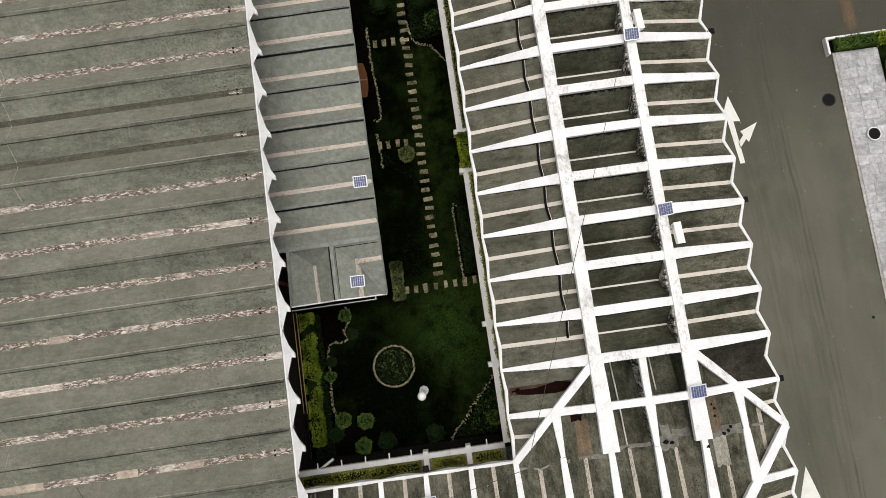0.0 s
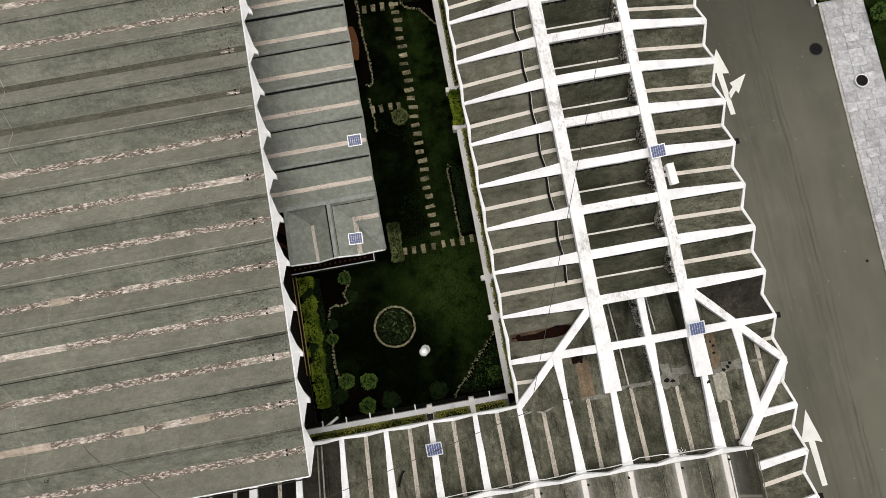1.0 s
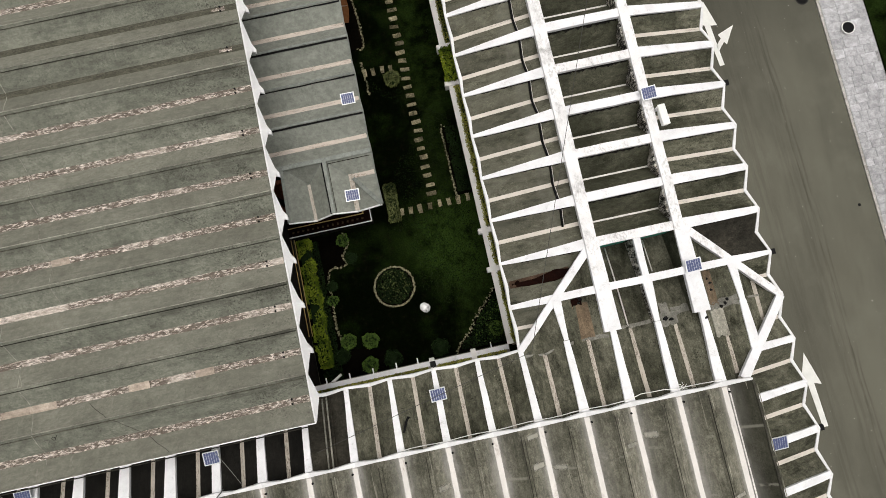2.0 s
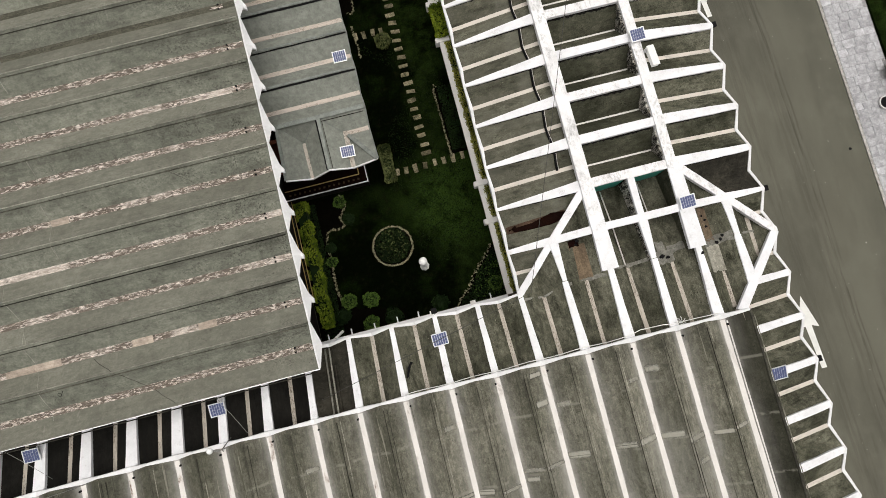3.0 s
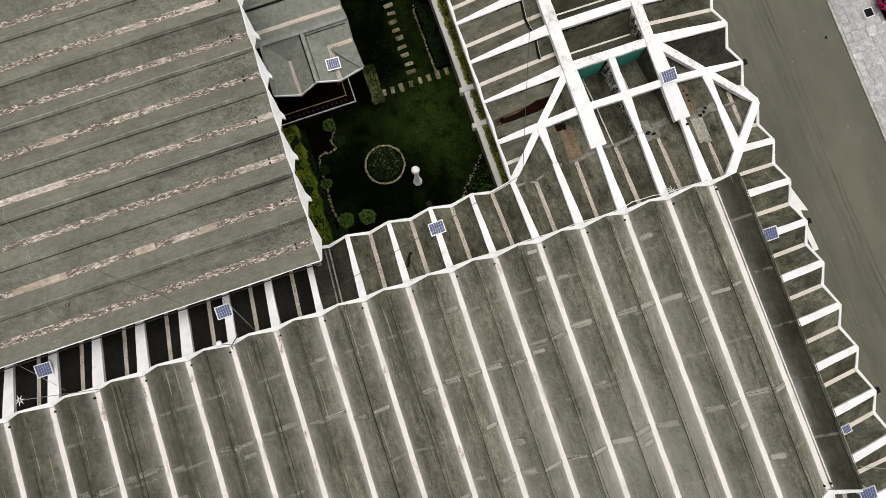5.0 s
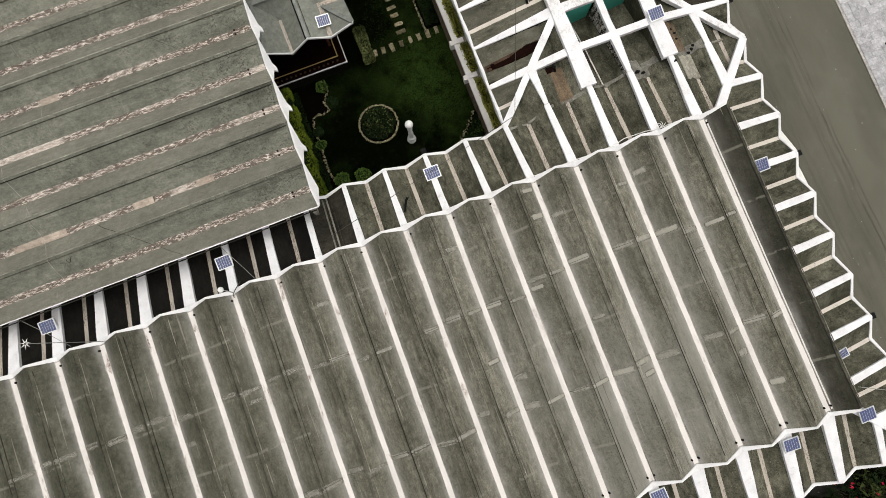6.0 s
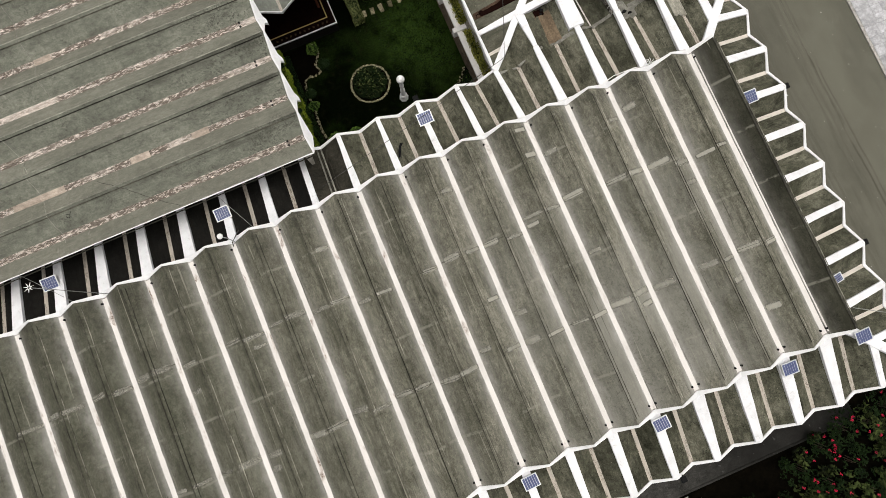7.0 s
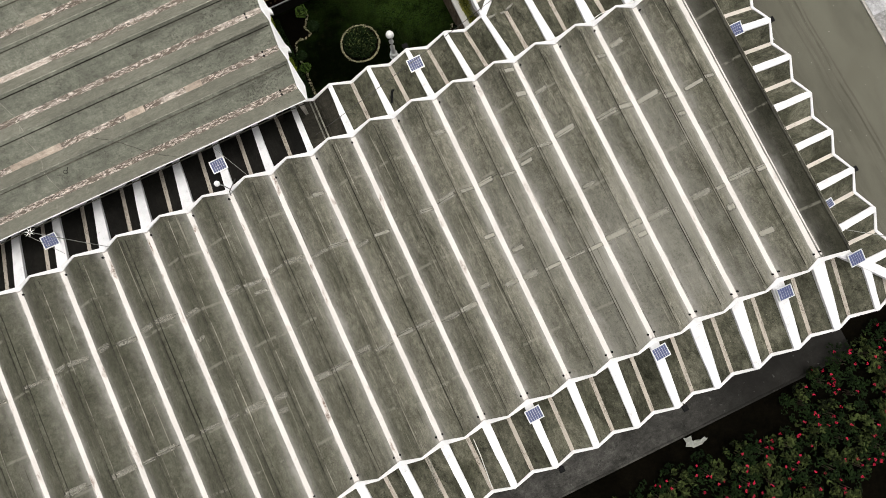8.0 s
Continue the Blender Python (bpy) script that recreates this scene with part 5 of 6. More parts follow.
box("wall", (-36, yv(14) + 0.8, 0), (-8.65, yv(14) + 1, 8.0), M_WALL, west)

# low annex beside the garden
annex = thing("garden_annex", "low annex with a smooth grey-green folded roof and tan gutters", "building")
AR, AV, AX = 4.86, 4.24, -2.93


def ay(k):
    return 6.15 + 2.03 * k


for k in range(0, 10):
    y0, y1 = ay(k), ay(k + 1)
    ym = y0 + 0.95
    plate([(-8.6, y0, AR), (AX, y0, AR), (AX - 0.08, ym, AV), (-8.6, ym, AV)], M_GREEN, annex)
    plate([(-8.6, ym, AV), (AX - 0.08, ym, AV), (AX, y1, AR), (-8.6, y1, AR)], M_GREEN, annex)
    beam("gutter", (-8.6, ym, AV), (AX - 0.06, ym, AV), 0.24, 0.24, 0.1, M_TAN_A, annex, 0.07)
    beam("ridge_cap", (-8.6, y0 + 0.06, AR), (AX, y0 + 0.06, AR), 0.1, 0.1, 0.08, M_GREEN_CAP, annex, 0.03)
    beam("ridge_seam", (-8.6, y0 - 0.06, AR), (AX, y0 - 0.06, AR), 0.085 if k % 2 else 0.05, 0.085 if k % 2 else 0.05, 0.06, M_BLACK, annex, 0.015)
    for yy in (y0, y1):
        upright("fascia", (AX, yy, AR), (AX - 0.08, ym, AV), 0.1, 0.14, 0.06, (1, 0, 0), M_GREEN_CAP, annex)
A, B = (-5.36, ay(0), AR), (AX, ay(0), AR)
C, D, E, F, G = (AX - 0.07, 5.2, AV), (-4.2, 5.2, AV - 0.05), (-4.23, 3.4, AV - 0.1), (AX + 0.02, 3.34, AR + 0.04), (-5.36, 3.38, AR)
H, I, J, K = (-8.6, ay(0), AR), (-7.57, 3.36, AR), (-6.43, 5.3, AV - 0.32), (-6.41, 3.43, AV - 0.38)
L = (-7.47, ay(0), AR)
for top in ([A, B, C, D], [A, D, E, G], [D, C, F], [D, F, E], [L, A, J], [A, G, K, J], [L, J, K, I]):
    plate(top, M_GREEN, annex)
beam("gutter", D, C, 0.24, 0.24, 0.1, M_TAN_A, annex, 0.07)
beam("gutter", (-4.2, 5.3, AV), E, 0.24, 0.24, 0.1, M_TAN_Y, annex, 0.07)
beam("gutter", J, K, 0.2, 0.27, 0.1, M_TAN_Y, annex, 0.07)
beam("ridge_cap", (D[0] + 0.1, D[1] - 0.15, AV + 0.12), F, 0.2, 0.2, 0.1, M_GREEN_CAP, annex, 0.04)
beam("ridge_cap", (-5.33, ay(0), AR), (-5.33, 3.38, AR), 0.17, 0.17, 0.1, M_GREEN_CAP, annex, 0.07)
beam("ridge_seam", (-5.46, ay(0) - 0.1, AR), (-5.46, 3.38, AR), 0.07, 0.07, 0.08, M_BLACK, annex, 0.0)
beam("ridge_cap", (-7.46, ay(0), AR), (-7.56, 3.36, AR), 0.15, 0.15, 0.1, M_GREEN_CAP, annex, 0.06)
beam("ridge_cap", (-8.6, ay(0) - 0.05, AR), (AX, ay(0) - 0.05, AR), 0.15, 0.15, 0.1, M_GREEN_CAP, annex, 0.05)
for p0, p1 in ((L, J), (A, J), (A, D)):
    tube("hip_seam", [Vector(p0).lerp(Vector(p1), u) + Vector((0, 0, 0.012)) for u in (0.06, 0.35, 0.7, 1.0)], 0.018, M_GREEN_CAP, annex, seg=5)
tube("inner_seam", [(AX - 0.12, ay(0) - 0.22, AR - 0.1), (-5.15, ay(0) - 0.22, AR - 0.1)], 0.02, M_RIDGE, annex, seg=5)
tube("inner_seam", [(-5.18, ay(0) - 0.2, AR - 0.08), (-5.18, 3.45, AR - 0.08)], 0.016, M_RIDGE, annex, seg=5)
for r0, v0 in ((F, E), (G, E), (G, K), (I, K)):
    upright("fascia", r0, v0, 0.06, 0.1, 0.06, (0, -1, 0), M_FASCIA, annex)
upright("fascia", F, C, 0.1, 0.14, 0.06, (1, 0, 0), M_GREEN_CAP, annex)
upright("fascia", B, C, 0.1, 0.14, 0.06, (1, 0, 0), M_GREEN_CAP, annex)
box("wall", (-4.2, 5.6, 0.9), (-4.0, ay(10), 4.2), M_WALL, annex)
box("wall", (-8.6, 5.6, 0.9), (-4.2, 5.8, 4.2), M_DOOR, annex, "red-brown panelled front wall")
for x in (-8.3, -4.6):
    box("post", (x, 4.6, 0.9), (x + 0.14, 4.74, 4.25), M_DOOR, annex)

# ---- veranda under the annex ----
veranda = thing("veranda", "raised dark veranda floor with a yellow stripe and white edge", "veranda", kind="structure")
box("plinth", (-8.6, 3.35, 0), (-3.9, 25.5, 0.88), M_NEARBLK, veranda)
box("floor_tile", (-8.6, 3.42, 0.86), (-3.97, 5.58, 0.905), M_MAROON, veranda)
box("edge_strip", (-8.6, 3.35, 0.8), (-3.9, 3.4, 0.93), M_FASCIA, veranda)
box("edge_strip", (-3.95, 3.4, 0.8), (-3.9, 5.58, 0.93), M_FASCIA, veranda)
box("yellow_stripe", (-8.6, 3.86, 0.9), (-4.35, 3.91, 0.915), M_YELLOW, veranda)
box("yellow_stripe", (-4.35, 3.86, 0.9), (-4.3, 5.58, 0.915), M_YELLOW, veranda)
for i in range(15):
    x = -8.4 + i * 0.28
    bm = bmesh.new()
    add_prism(bm, [(x, 3.58, 0.912), (x + 0.1, 3.56, 0.912), (x + 0.14, 3.66, 0.912), (x + 0.03, 3.7, 0.912)], (0, 0, -0.01))
    part("floor_motif", bm, M_MOTIF, veranda)

# ---- garden ----
lawn = thing("lawn", "very dark green mown lawn in the courtyard", "lawn", kind="structure")
NX, NY = 60, 160
gv, gf = [], []
for j in range(NY + 1):
    for i in range(NX + 1):
        x, y = -8.6 + i * 11.3 / NX, -5.6 + j * 31.0 / NY
        gv.append((x, y, 0.015 + 0.03 * noise.noise(Vector((x * 0.7, y * 0.7, 0))) + 0.012 * noise.noise(Vector((x * 4, y * 4, 3)))))
for j in range(NY):
    for i in range(NX):
        a = j * (NX + 1) + i
        gf.append((a, a + 1, a + NX + 2, a + NX + 1))
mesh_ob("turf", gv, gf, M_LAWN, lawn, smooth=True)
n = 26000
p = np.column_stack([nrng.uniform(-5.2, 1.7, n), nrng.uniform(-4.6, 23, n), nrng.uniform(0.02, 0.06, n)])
# Blades are kept only inside the brightened part of the turf.
bright_patch = np.array([math.exp(-((q[0] - 0.2) / 2.6) ** 2 - (max(0.0, q[1] - 2.0) / 9.0) ** 2 - (min(0.0, q[1] - 1.0) / 3.2) ** 2) + 0.5 * noise.noise(Vector((q[0] * 0.6, q[1] * 0.6, 4))) for q in p])
tagged(leaf_mesh("grass_blades", p[bright_patch > 0.42], 0.05, M_BLADE, lawn, 0.1), kind="stuff")

# stepping stones
pave = thing("stepping_stone_path", "path of weathered sandstone stepping stones in the lawn", "path")


def stone_mesh(lx, ly, seed):
    r = random.Random(seed)
    bm = bmesh.new()
    pts = []
    for cx, cy in ((-1, -1), (0, -1.02), (1, -1), (1.02, 0), (1, 1), (0, 1.02), (-1, 1), (-1.02, 0)):
        pts.append((cx * lx / 2 + r.uniform(-0.02, 0.02), cy * ly / 2 + r.uniform(-0.02, 0.02), 0.05))
    add_prism(bm, pts, (0, 0, -0.08))
    bmesh.ops.recalc_face_normals(bm, faces=bm.faces)
    me = bpy.data.meshes.new("stone")
    bm.to_mesh(me)
    bm.free()
    me.materials.append(M_STONE)
    return me


WIDE = [stone_mesh(0.52, 0.24, s) for s in range(4)]
TALL = [stone_mesh(0.24, 0.48, s + 10) for s in range(4)]


def stone(mesh, x, y):
    ob = new("stone", mesh)
    ob.parent = pave
    ob.location = (x + rng.uniform(-0.03, 0.03), y + rng.uniform(-0.03, 0.03), 0.02)
    ob.scale = (rng.uniform(0.85, 1.08), rng.uniform(0.78, 1.08), 1.0)
    ob.rotation_euler = (rng.uniform(-0.03, 0.03), rng.uniform(-0.03, 0.03), rng.uniform(-0.12, 0.12))


y = 4.36
i = 0
while y < 22:
    stone(WIDE[i % 4], -0.34 + 0.04 * math.sin(i * 1.9), y)
    y += 0.545
    i += 1
for i in range(8):
    stone(TALL[i % 4], -2.23 + 0.555 * i, 3.64 + 0.012 * i)
for i in range(4):
    stone(TALL[i % 4], -2.67 + 0.53 * i, 12.25)
    stone(TALL[(i + 1) % 4], -2.14 + 0.55 * i, 18.48)

# flower beds with stone edging


def smooth_line(pts, step):
    pts = [Vector((*p, 0)) for p in pts]
    out = []
    for i in range(len(pts) - 1):
        p0, p1, p2, p3 = pts[max(i - 1, 0)], pts[i], pts[i + 1], pts[min(i + 2, len(pts) - 1)]
        m = max(2, int((p2 - p1).length / step))
        for j in range(m):
            t = j / m
            out.append(0.5 * ((2 * p1) + (p2 - p0) * t + (2 * p0 - 5 * p1 + 4 * p2 - p3) * t * t + (3 * p1 - p0 - 3 * p2 + p3) * t ** 3))
    return out + [pts[-1]]


PEB = []
for s in range(5):
    bm = bmesh.new()
    clump(bm, (0, 0, 0), 0.062, 0.05, 0.045, 7, 4, 0.25)
    for v in bm.verts:
        v.co += Vector((0.012 * math.sin(s * 3 + v.co.x * 60), 0, 0))
    bmesh.ops.recalc_face_normals(bm, faces=bm.faces)
    me = bpy.data.meshes.new("edging_stone")
    bm.to_mesh(me)
    bm.free()
    me.materials.append(M_EDGE)
    PEB.append(me)


def edging(parent, pts, step=0.13, wide=0.1):
    step *= 0.75
    for q in smooth_line(pts, step):
        for _ in range(3):
            ob = new("edging_stone", rng.choice(PEB))
            ob.parent = parent
            ob.location = (q.x + rng.uniform(-wide, wide), q.y + rng.uniform(-wide, wide), 0.05)
            ob.rotation_euler = (rng.uniform(-0.3, 0.3), rng.uniform(-0.3, 0.3), rng.uniform(0, 6))
            s = rng.uniform(0.4, 1.0)
            ob.scale = (s, s, s)


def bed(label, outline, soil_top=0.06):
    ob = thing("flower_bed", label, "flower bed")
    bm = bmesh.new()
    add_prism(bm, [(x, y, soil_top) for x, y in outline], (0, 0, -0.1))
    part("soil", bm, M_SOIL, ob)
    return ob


def cover(parent, inside, x0, y0, x1, y1, n, h, mat_l, size):
    p = np.column_stack([nrng.uniform(x0, x1, n), nrng.uniform(y0, y1, n), np.zeros(n)])
    p = np.array([q for q in p if inside(q[0], q[1])])
    hh = np.array([0.55 + 0.6 * noise.noise(Vector((q[0] * 2.2, q[1] * 2.2, 1))) for q in p])
    p[:, 2] = 0.05 + nrng.uniform(0.2, 1, len(p)) * h * np.clip(hh, 0.15, 1.2)
    tagged(leaf_mesh("ground_cover", p, size, mat_l, parent), kind="stuff")


CX, CY, CR = -3.5, -0.43, 1.12
circle = [(CX + CR * math.cos(a * math.pi / 12), CY + CR * math.sin(a * math.pi / 12)) for a in range(24)]
b1 = bed("round flower bed with leafy dark shrubs and a pale stone edge", circle)
edging(b1, circle + [circle[0]], 0.075, 0.035)
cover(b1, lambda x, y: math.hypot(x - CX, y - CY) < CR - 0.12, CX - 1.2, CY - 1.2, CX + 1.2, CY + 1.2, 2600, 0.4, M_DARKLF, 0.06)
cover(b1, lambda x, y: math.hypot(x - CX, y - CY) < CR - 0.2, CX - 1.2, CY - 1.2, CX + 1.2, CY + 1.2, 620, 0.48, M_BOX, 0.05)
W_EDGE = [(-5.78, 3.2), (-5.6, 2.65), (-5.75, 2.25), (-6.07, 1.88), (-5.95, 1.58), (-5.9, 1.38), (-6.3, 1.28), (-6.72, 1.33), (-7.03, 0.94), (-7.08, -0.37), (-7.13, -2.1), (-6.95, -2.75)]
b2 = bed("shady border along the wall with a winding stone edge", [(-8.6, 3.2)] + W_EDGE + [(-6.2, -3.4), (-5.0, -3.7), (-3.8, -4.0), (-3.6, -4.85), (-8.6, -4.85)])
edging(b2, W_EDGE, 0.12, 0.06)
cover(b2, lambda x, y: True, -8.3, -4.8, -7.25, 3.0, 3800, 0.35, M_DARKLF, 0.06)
E_EDGE = [(1.85, -1.75), (1.5, -2.2), (1.17, -2.55), (0.8, -2.85), (0.49, -3.2), (0.25, -3.6), (0.0, -3.9), (-0.35, -4.15), (-0.62, -4.4), (-0.8, -4.8)]
b3 = bed("corner border of leafy shrubs with a pale stone edge", E_EDGE + [(2.3, -4.85), (2.3, -1.85)])
edging(b3, E_EDGE, 0.13, 0.09)


def in_corner(x, y):
    return y < -1.9 and x > 0.18 + np.interp(-y, [-q[1] for q in E_EDGE], [q[0] for q in E_EDGE])



cover(b3, in_corner, -0.5, -4.7, 2.2, -1.9, 2600, 0.45, M_DARKLF, 0.07)
cover(b3, in_corner, 0.3, -4.5, 2.2, -2.2, 420, 0.5, M_LEAF, 0.06)
N_LINE = [(-0.1, 19.6), (0.12, 18.5), (0.5, 18.1), (1.06, 17.95), (1.5, 17.4), (1.95, 16.8)]
b4 = bed("border of dark shrubs with a curved stone edge", N_LINE + [(2.3, 16.8), (2.3, 24), (-0.1, 24)])
edging(b4, N_LINE, 0.13, 0.05)
cover(b4, lambda x, y: True, 0.1, 18.4, 2.2, 23.5, 2600, 0.5, M_DARKLF, 0.08)
R_LINE = [(1.2, 8.12), (1.02, 8.0), (1.04, 5.8), (1.06, 3.95)]
b5 = bed("narrow dark bed with a stone edge beside the wall", [(1.05, 8.1), (1.06, 3.95), (2.3, 3.95), (2.3, 8.1)])
edging(b5, R_LINE, 0.14, 0.05)
cover(b5, lambda x, y: True, 1.2, 4.1, 2.2, 8.0, 1500, 0.3, M_DARKLF, 0.07)
L_LINE = [(-2.55, 19.5), (-2.5, 17.0), (-2.35, 15.0), (-2.4, 13.9), (-2.75, 13.8)]
b6 = bed("strip of dark planting along the annex with a stone edge", [(-3.85, 25)] + [(-2.6, 25)] + L_LINE + [(-3.85, 13.8)])
edging(b6, L_LINE, 0.14, 0.06)
L2 = [(-2.75, 12.9), (-2.7, 12.0), (-2.65, 11.0)]
edging(b6, L2, 0.16, 0.05)

# Bushes standing in shade get it through the darker leaf colour.
for x, y, r, h, ml, nn in ((-6.55, -2.9, 0.42, 0.75, M_LEAF, 700), (-5.36, -3.1, 0.42, 0.85, M_LEAF, 800), (-5.6, -4.4, 0.42, 0.8, M_LEAF, 700),
                           (-7.05, -3.6, 0.42, 0.6, M_DARKLF, 500), (-4.35, -4.35, 0.5, 0.7, M_DARKLF, 600), (-1.66, -4.3, 0.5, 0.7, M_DARKLF, 600),
                           (-6.9, 0.3, 0.3, 0.4, M_DARKLF, 300), (-7.0, -0.5, 0.3, 0.5, M_LEAF, 220), (-5.85, 2.75, 0.35, 0.5, M_LEAF, 350), (-5.55, 1.65, 0.35, 0.45, M_DARKLF, 350),
                           (1.6, -3.9, 0.4, 0.7, M_LEAF, 350), (0.9, 20.6, 0.7, 1.0, M_DARKLF, 700), (1.5, 19.2, 0.6, 1.0, M_LEAF, 350), (-1.5, 20.8, 0.7, 1.0, M_DARKLF, 700)):
    bush("rounded evergreen bush on dark soil" if ml is M_LEAF else "low dark evergreen bush in shade", (x, y, 0.02), r, h, ml, nn, 0.055, group="garden bushes")
bush("clipped round topiary bush beside the path", (-1.16, 11.4, 0.02), 0.46, 0.85, M_BOX, 1100, 0.045, "topiary")
hedge("box_hedge", "clipped rectangular box hedge at the path's end", -2.95, 3.2, -2.32, 5.3, 0.02, 0.62, M_BOX, 560, 0.05)
hedge("lime_hedge", "bright lime-green hedge along the hall's wall", -8.25, -4.0, -7.62, 3.1, 0.05, 1.05, M_LIME, 420, 0.06)
# pipes beside the lime hedge
for x in (-8.5, -8.32):
    tube("wall_pipe", [(x, 3.2, 1.1), (x, 0.5, 1.1), (x, -2.2, 1.1)], 0.025, M_YELLOW, west)
pipe_pt = [(-8.6, -5.3, 2.6), (-7.6, -4.85, 2.6), (-6.9, -4.45, 2.6)]
tube("drain_pipe", pipe_pt, 0.07, M_WCAB, west, "white plastic drain pipe")

# raised planter ledges
PZ1 = 3.15
for nm, label, lo, hi in (("planter_ledge", "white planter ledge along the wing's wall with mossy coping", (1.8, -4.75, 2.9), (2.75, 23.5, 3.05)),
                          ("planter_ledge", "white planter ledge along the hall's north wall with hedging", (-8.6, -5.6, 2.9), (1.8, -4.72, 3.05))):
    ob = thing(nm, label, "planter", kind="structure")
    box("slab", lo, hi, M_WALL, ob)
    if hi[1] > 0:
        box("coping", (1.74, -4.75, 3.0), (2.05, 23.5, PZ1 + 0.05), M_COPE, ob)
        for yy in (1.2, -0.85, 9.3, 11.4):
            box("pier", (1.56, yy - 0.13, 2.7), (2.3, yy + 0.13, PZ1 + 0.12), M_COPE, ob)
    else:
        box("coping", (-8.6, -4.98, 3.0), (1.76, -4.74, PZ1 + 0.05), M_WHITE, ob)
        for xx in (-2.19, -0.05):
            box("pier", (xx - 0.13, -5.5, 2.7), (xx + 0.13, -4.6, PZ1 + 0.12), M_COPE, ob)
        for xx in (-7.6, -6.4, -5.2, -4.0, -2.9, 0.9):
            box("rail_stub", (xx - 0.03, -4.76, 3.1), (xx + 0.03, -4.45, 3.16), M_FASCIA, ob)
box("retaining_wall", (2.05, -4.85, 0), (2.25, 23.5, 2.9), M_BROWNW, wing)
box("retaining_wall", (-8.6, -5.1, 0), (1.75, -4.85, 2.9), M_NEARBLK, hall)
for y0, y1 in ((-4.6, -1.1), (-0.6, 0.95), (1.45, 5.2), (5.2, 9.1), (11.6, 17.0), (17.0, 23.4)):
    hedge("ledge_hedge", "olive-green clipped hedge in the wall planter", 2.06, y0, 2.42, y1, 3.05, 3.33 if y1 < 10 else 3.25, M_OLIVE, 620 if y1 < 10 else 330, 0.05)
hedge("ledge_hedge", "bright green hedge spilling over the wall planter", 1.72, 9.45, 2.32, 11.25, 3.05, 3.5, M_LIME, 520, 0.07)
for x0, x1, ml in ((-8.4, -2.5, M_OLIVE), (-1.9, -0.3, M_OLIVE), (0.2, 1.6, M_OLIVE)):
    hedge("ledge_hedge", "olive-green clipped hedge in the wall planter", x0, -5.5, x1, -5.02, 3.05, 3.4, ml, 600, 0.045)

# garden lamp
lamp = thing("garden_lamp", "white cast garden lamp with a round opal globe", "lamp", at=(-2.02, -1.98, 0.0))
bm = bmesh.new()
lathe(bm, [(0.27, 0.0), (0.27, 0.1), (0.21, 0.16), (0.19, 0.42), (0.22, 0.47), (0.14, 0.55)], 8)
part("pedestal", bm, M_POST, lamp)
bm = bmesh.new()
lathe(bm, [(0.12, 0.55), (0.15, 0.72), (0.07, 0.92), (0.06, 1.05), (0.15, 1.14), (0.15, 1.2), (0.06, 1.32), (0.05, 1.7), (0.14, 1.82), (0.14, 1.88), (0.05, 2.0), (0.05, 2.3), (0.12, 2.4), (0.12, 2.46)], 12)
part("shaft", bm, M_POST, lamp, smooth=True)
bm = bmesh.new()
lathe(bm, [(0.1, 2.44)] + [(0.23 * math.sin(math.pi * i / 12), 2.67 - 0.23 * math.cos(math.pi * i / 12)) for i in range(1, 12)] + [(0.02, 2.9)], 16)
part("globe", bm, M_GLASSW, lamp, smooth=True)

# awning by the annex
aw = thing("awning", "brown terracotta-coloured curved awning sheet", "awning", at=(-2.95, 15.5, 2.0))
bm = bmesh.new()
edge = [(0.26 * math.sin(math.pi * (0.08 + 0.84 * j / 10)) ** 0.7, -1.0 + 0.2 * j, 0.0) for j in range(11)]
add_prism(bm, [(-0.7, -1.0, 0.3)] + edge + [(-0.7, 1.0, 0.3)], (0, 0, -0.03))
part("sheet", bm, M_TERRA, aw)
tube("bracket", [(-1.05, 0, -0.4), (-0.6, 0, 0.22), (0.2, 0, 0.0)], 0.02, M_STEEL, aw)

# ---- things on the roofs ----


def solar_panel(sx=0.7, sy=0.58):
    ob = thing("solar_panel", "blue solar panel in a pale aluminium frame on the roof ridge", "solar panel", "rooftop solar panels")
    bm = bmesh.new()
    fr = 0.03
    for lo, hi in (((-sx / 2, -sy / 2), (sx / 2, -sy / 2 + fr)), ((-sx / 2, sy / 2 - fr), (sx / 2, sy / 2)), ((-sx / 2, -sy / 2 + fr), (-sx / 2 + fr, sy / 2 - fr)), ((sx / 2 - fr, -sy / 2 + fr), (sx / 2, sy / 2 - fr))):
        add_box(bm, *lo, 0.0, *hi, 0.045)
    part("frame", bm, M_ALU, ob)
    back = box("backing", (-sx / 2 + fr, -sy / 2 + fr, 0.005), (sx / 2 - fr, sy / 2 - fr, 0.028), M_BACKING, ob)
    nx, ny = 6, 4
    cw, ch = (sx - 2 * fr - 0.02) / nx, (sy - 2 * fr - 0.02) / ny
    one = None
    for i in range(nx):
        for j in range(ny):
            x, y = -sx / 2 + fr + 0.01 + (i + 0.5) * cw, -sy / 2 + fr + 0.01 + (j + 0.5) * ch
            if one is None:
                cell = box("cell", (-cw / 2 + 0.008, -ch / 2 + 0.003, 0.03), (cw / 2 - 0.008, ch / 2 - 0.003, 0.042), M_CELL, back)
                one = cell.data
            else:
                cell = new("cell", one)
                cell.parent = back
            cell.location = (x, y, 0)
    bm = bmesh.new()
    add_box(bm, -0.03, -0.2, -0.12, 0.03, 0.2, 0.004)
    add_box(bm, -0.1, -0.1, -0.16, 0.1, 0.1, -0.11)
    part("bracket", bm, M_STEEL, ob)
    return ob


sp = solar_panel()
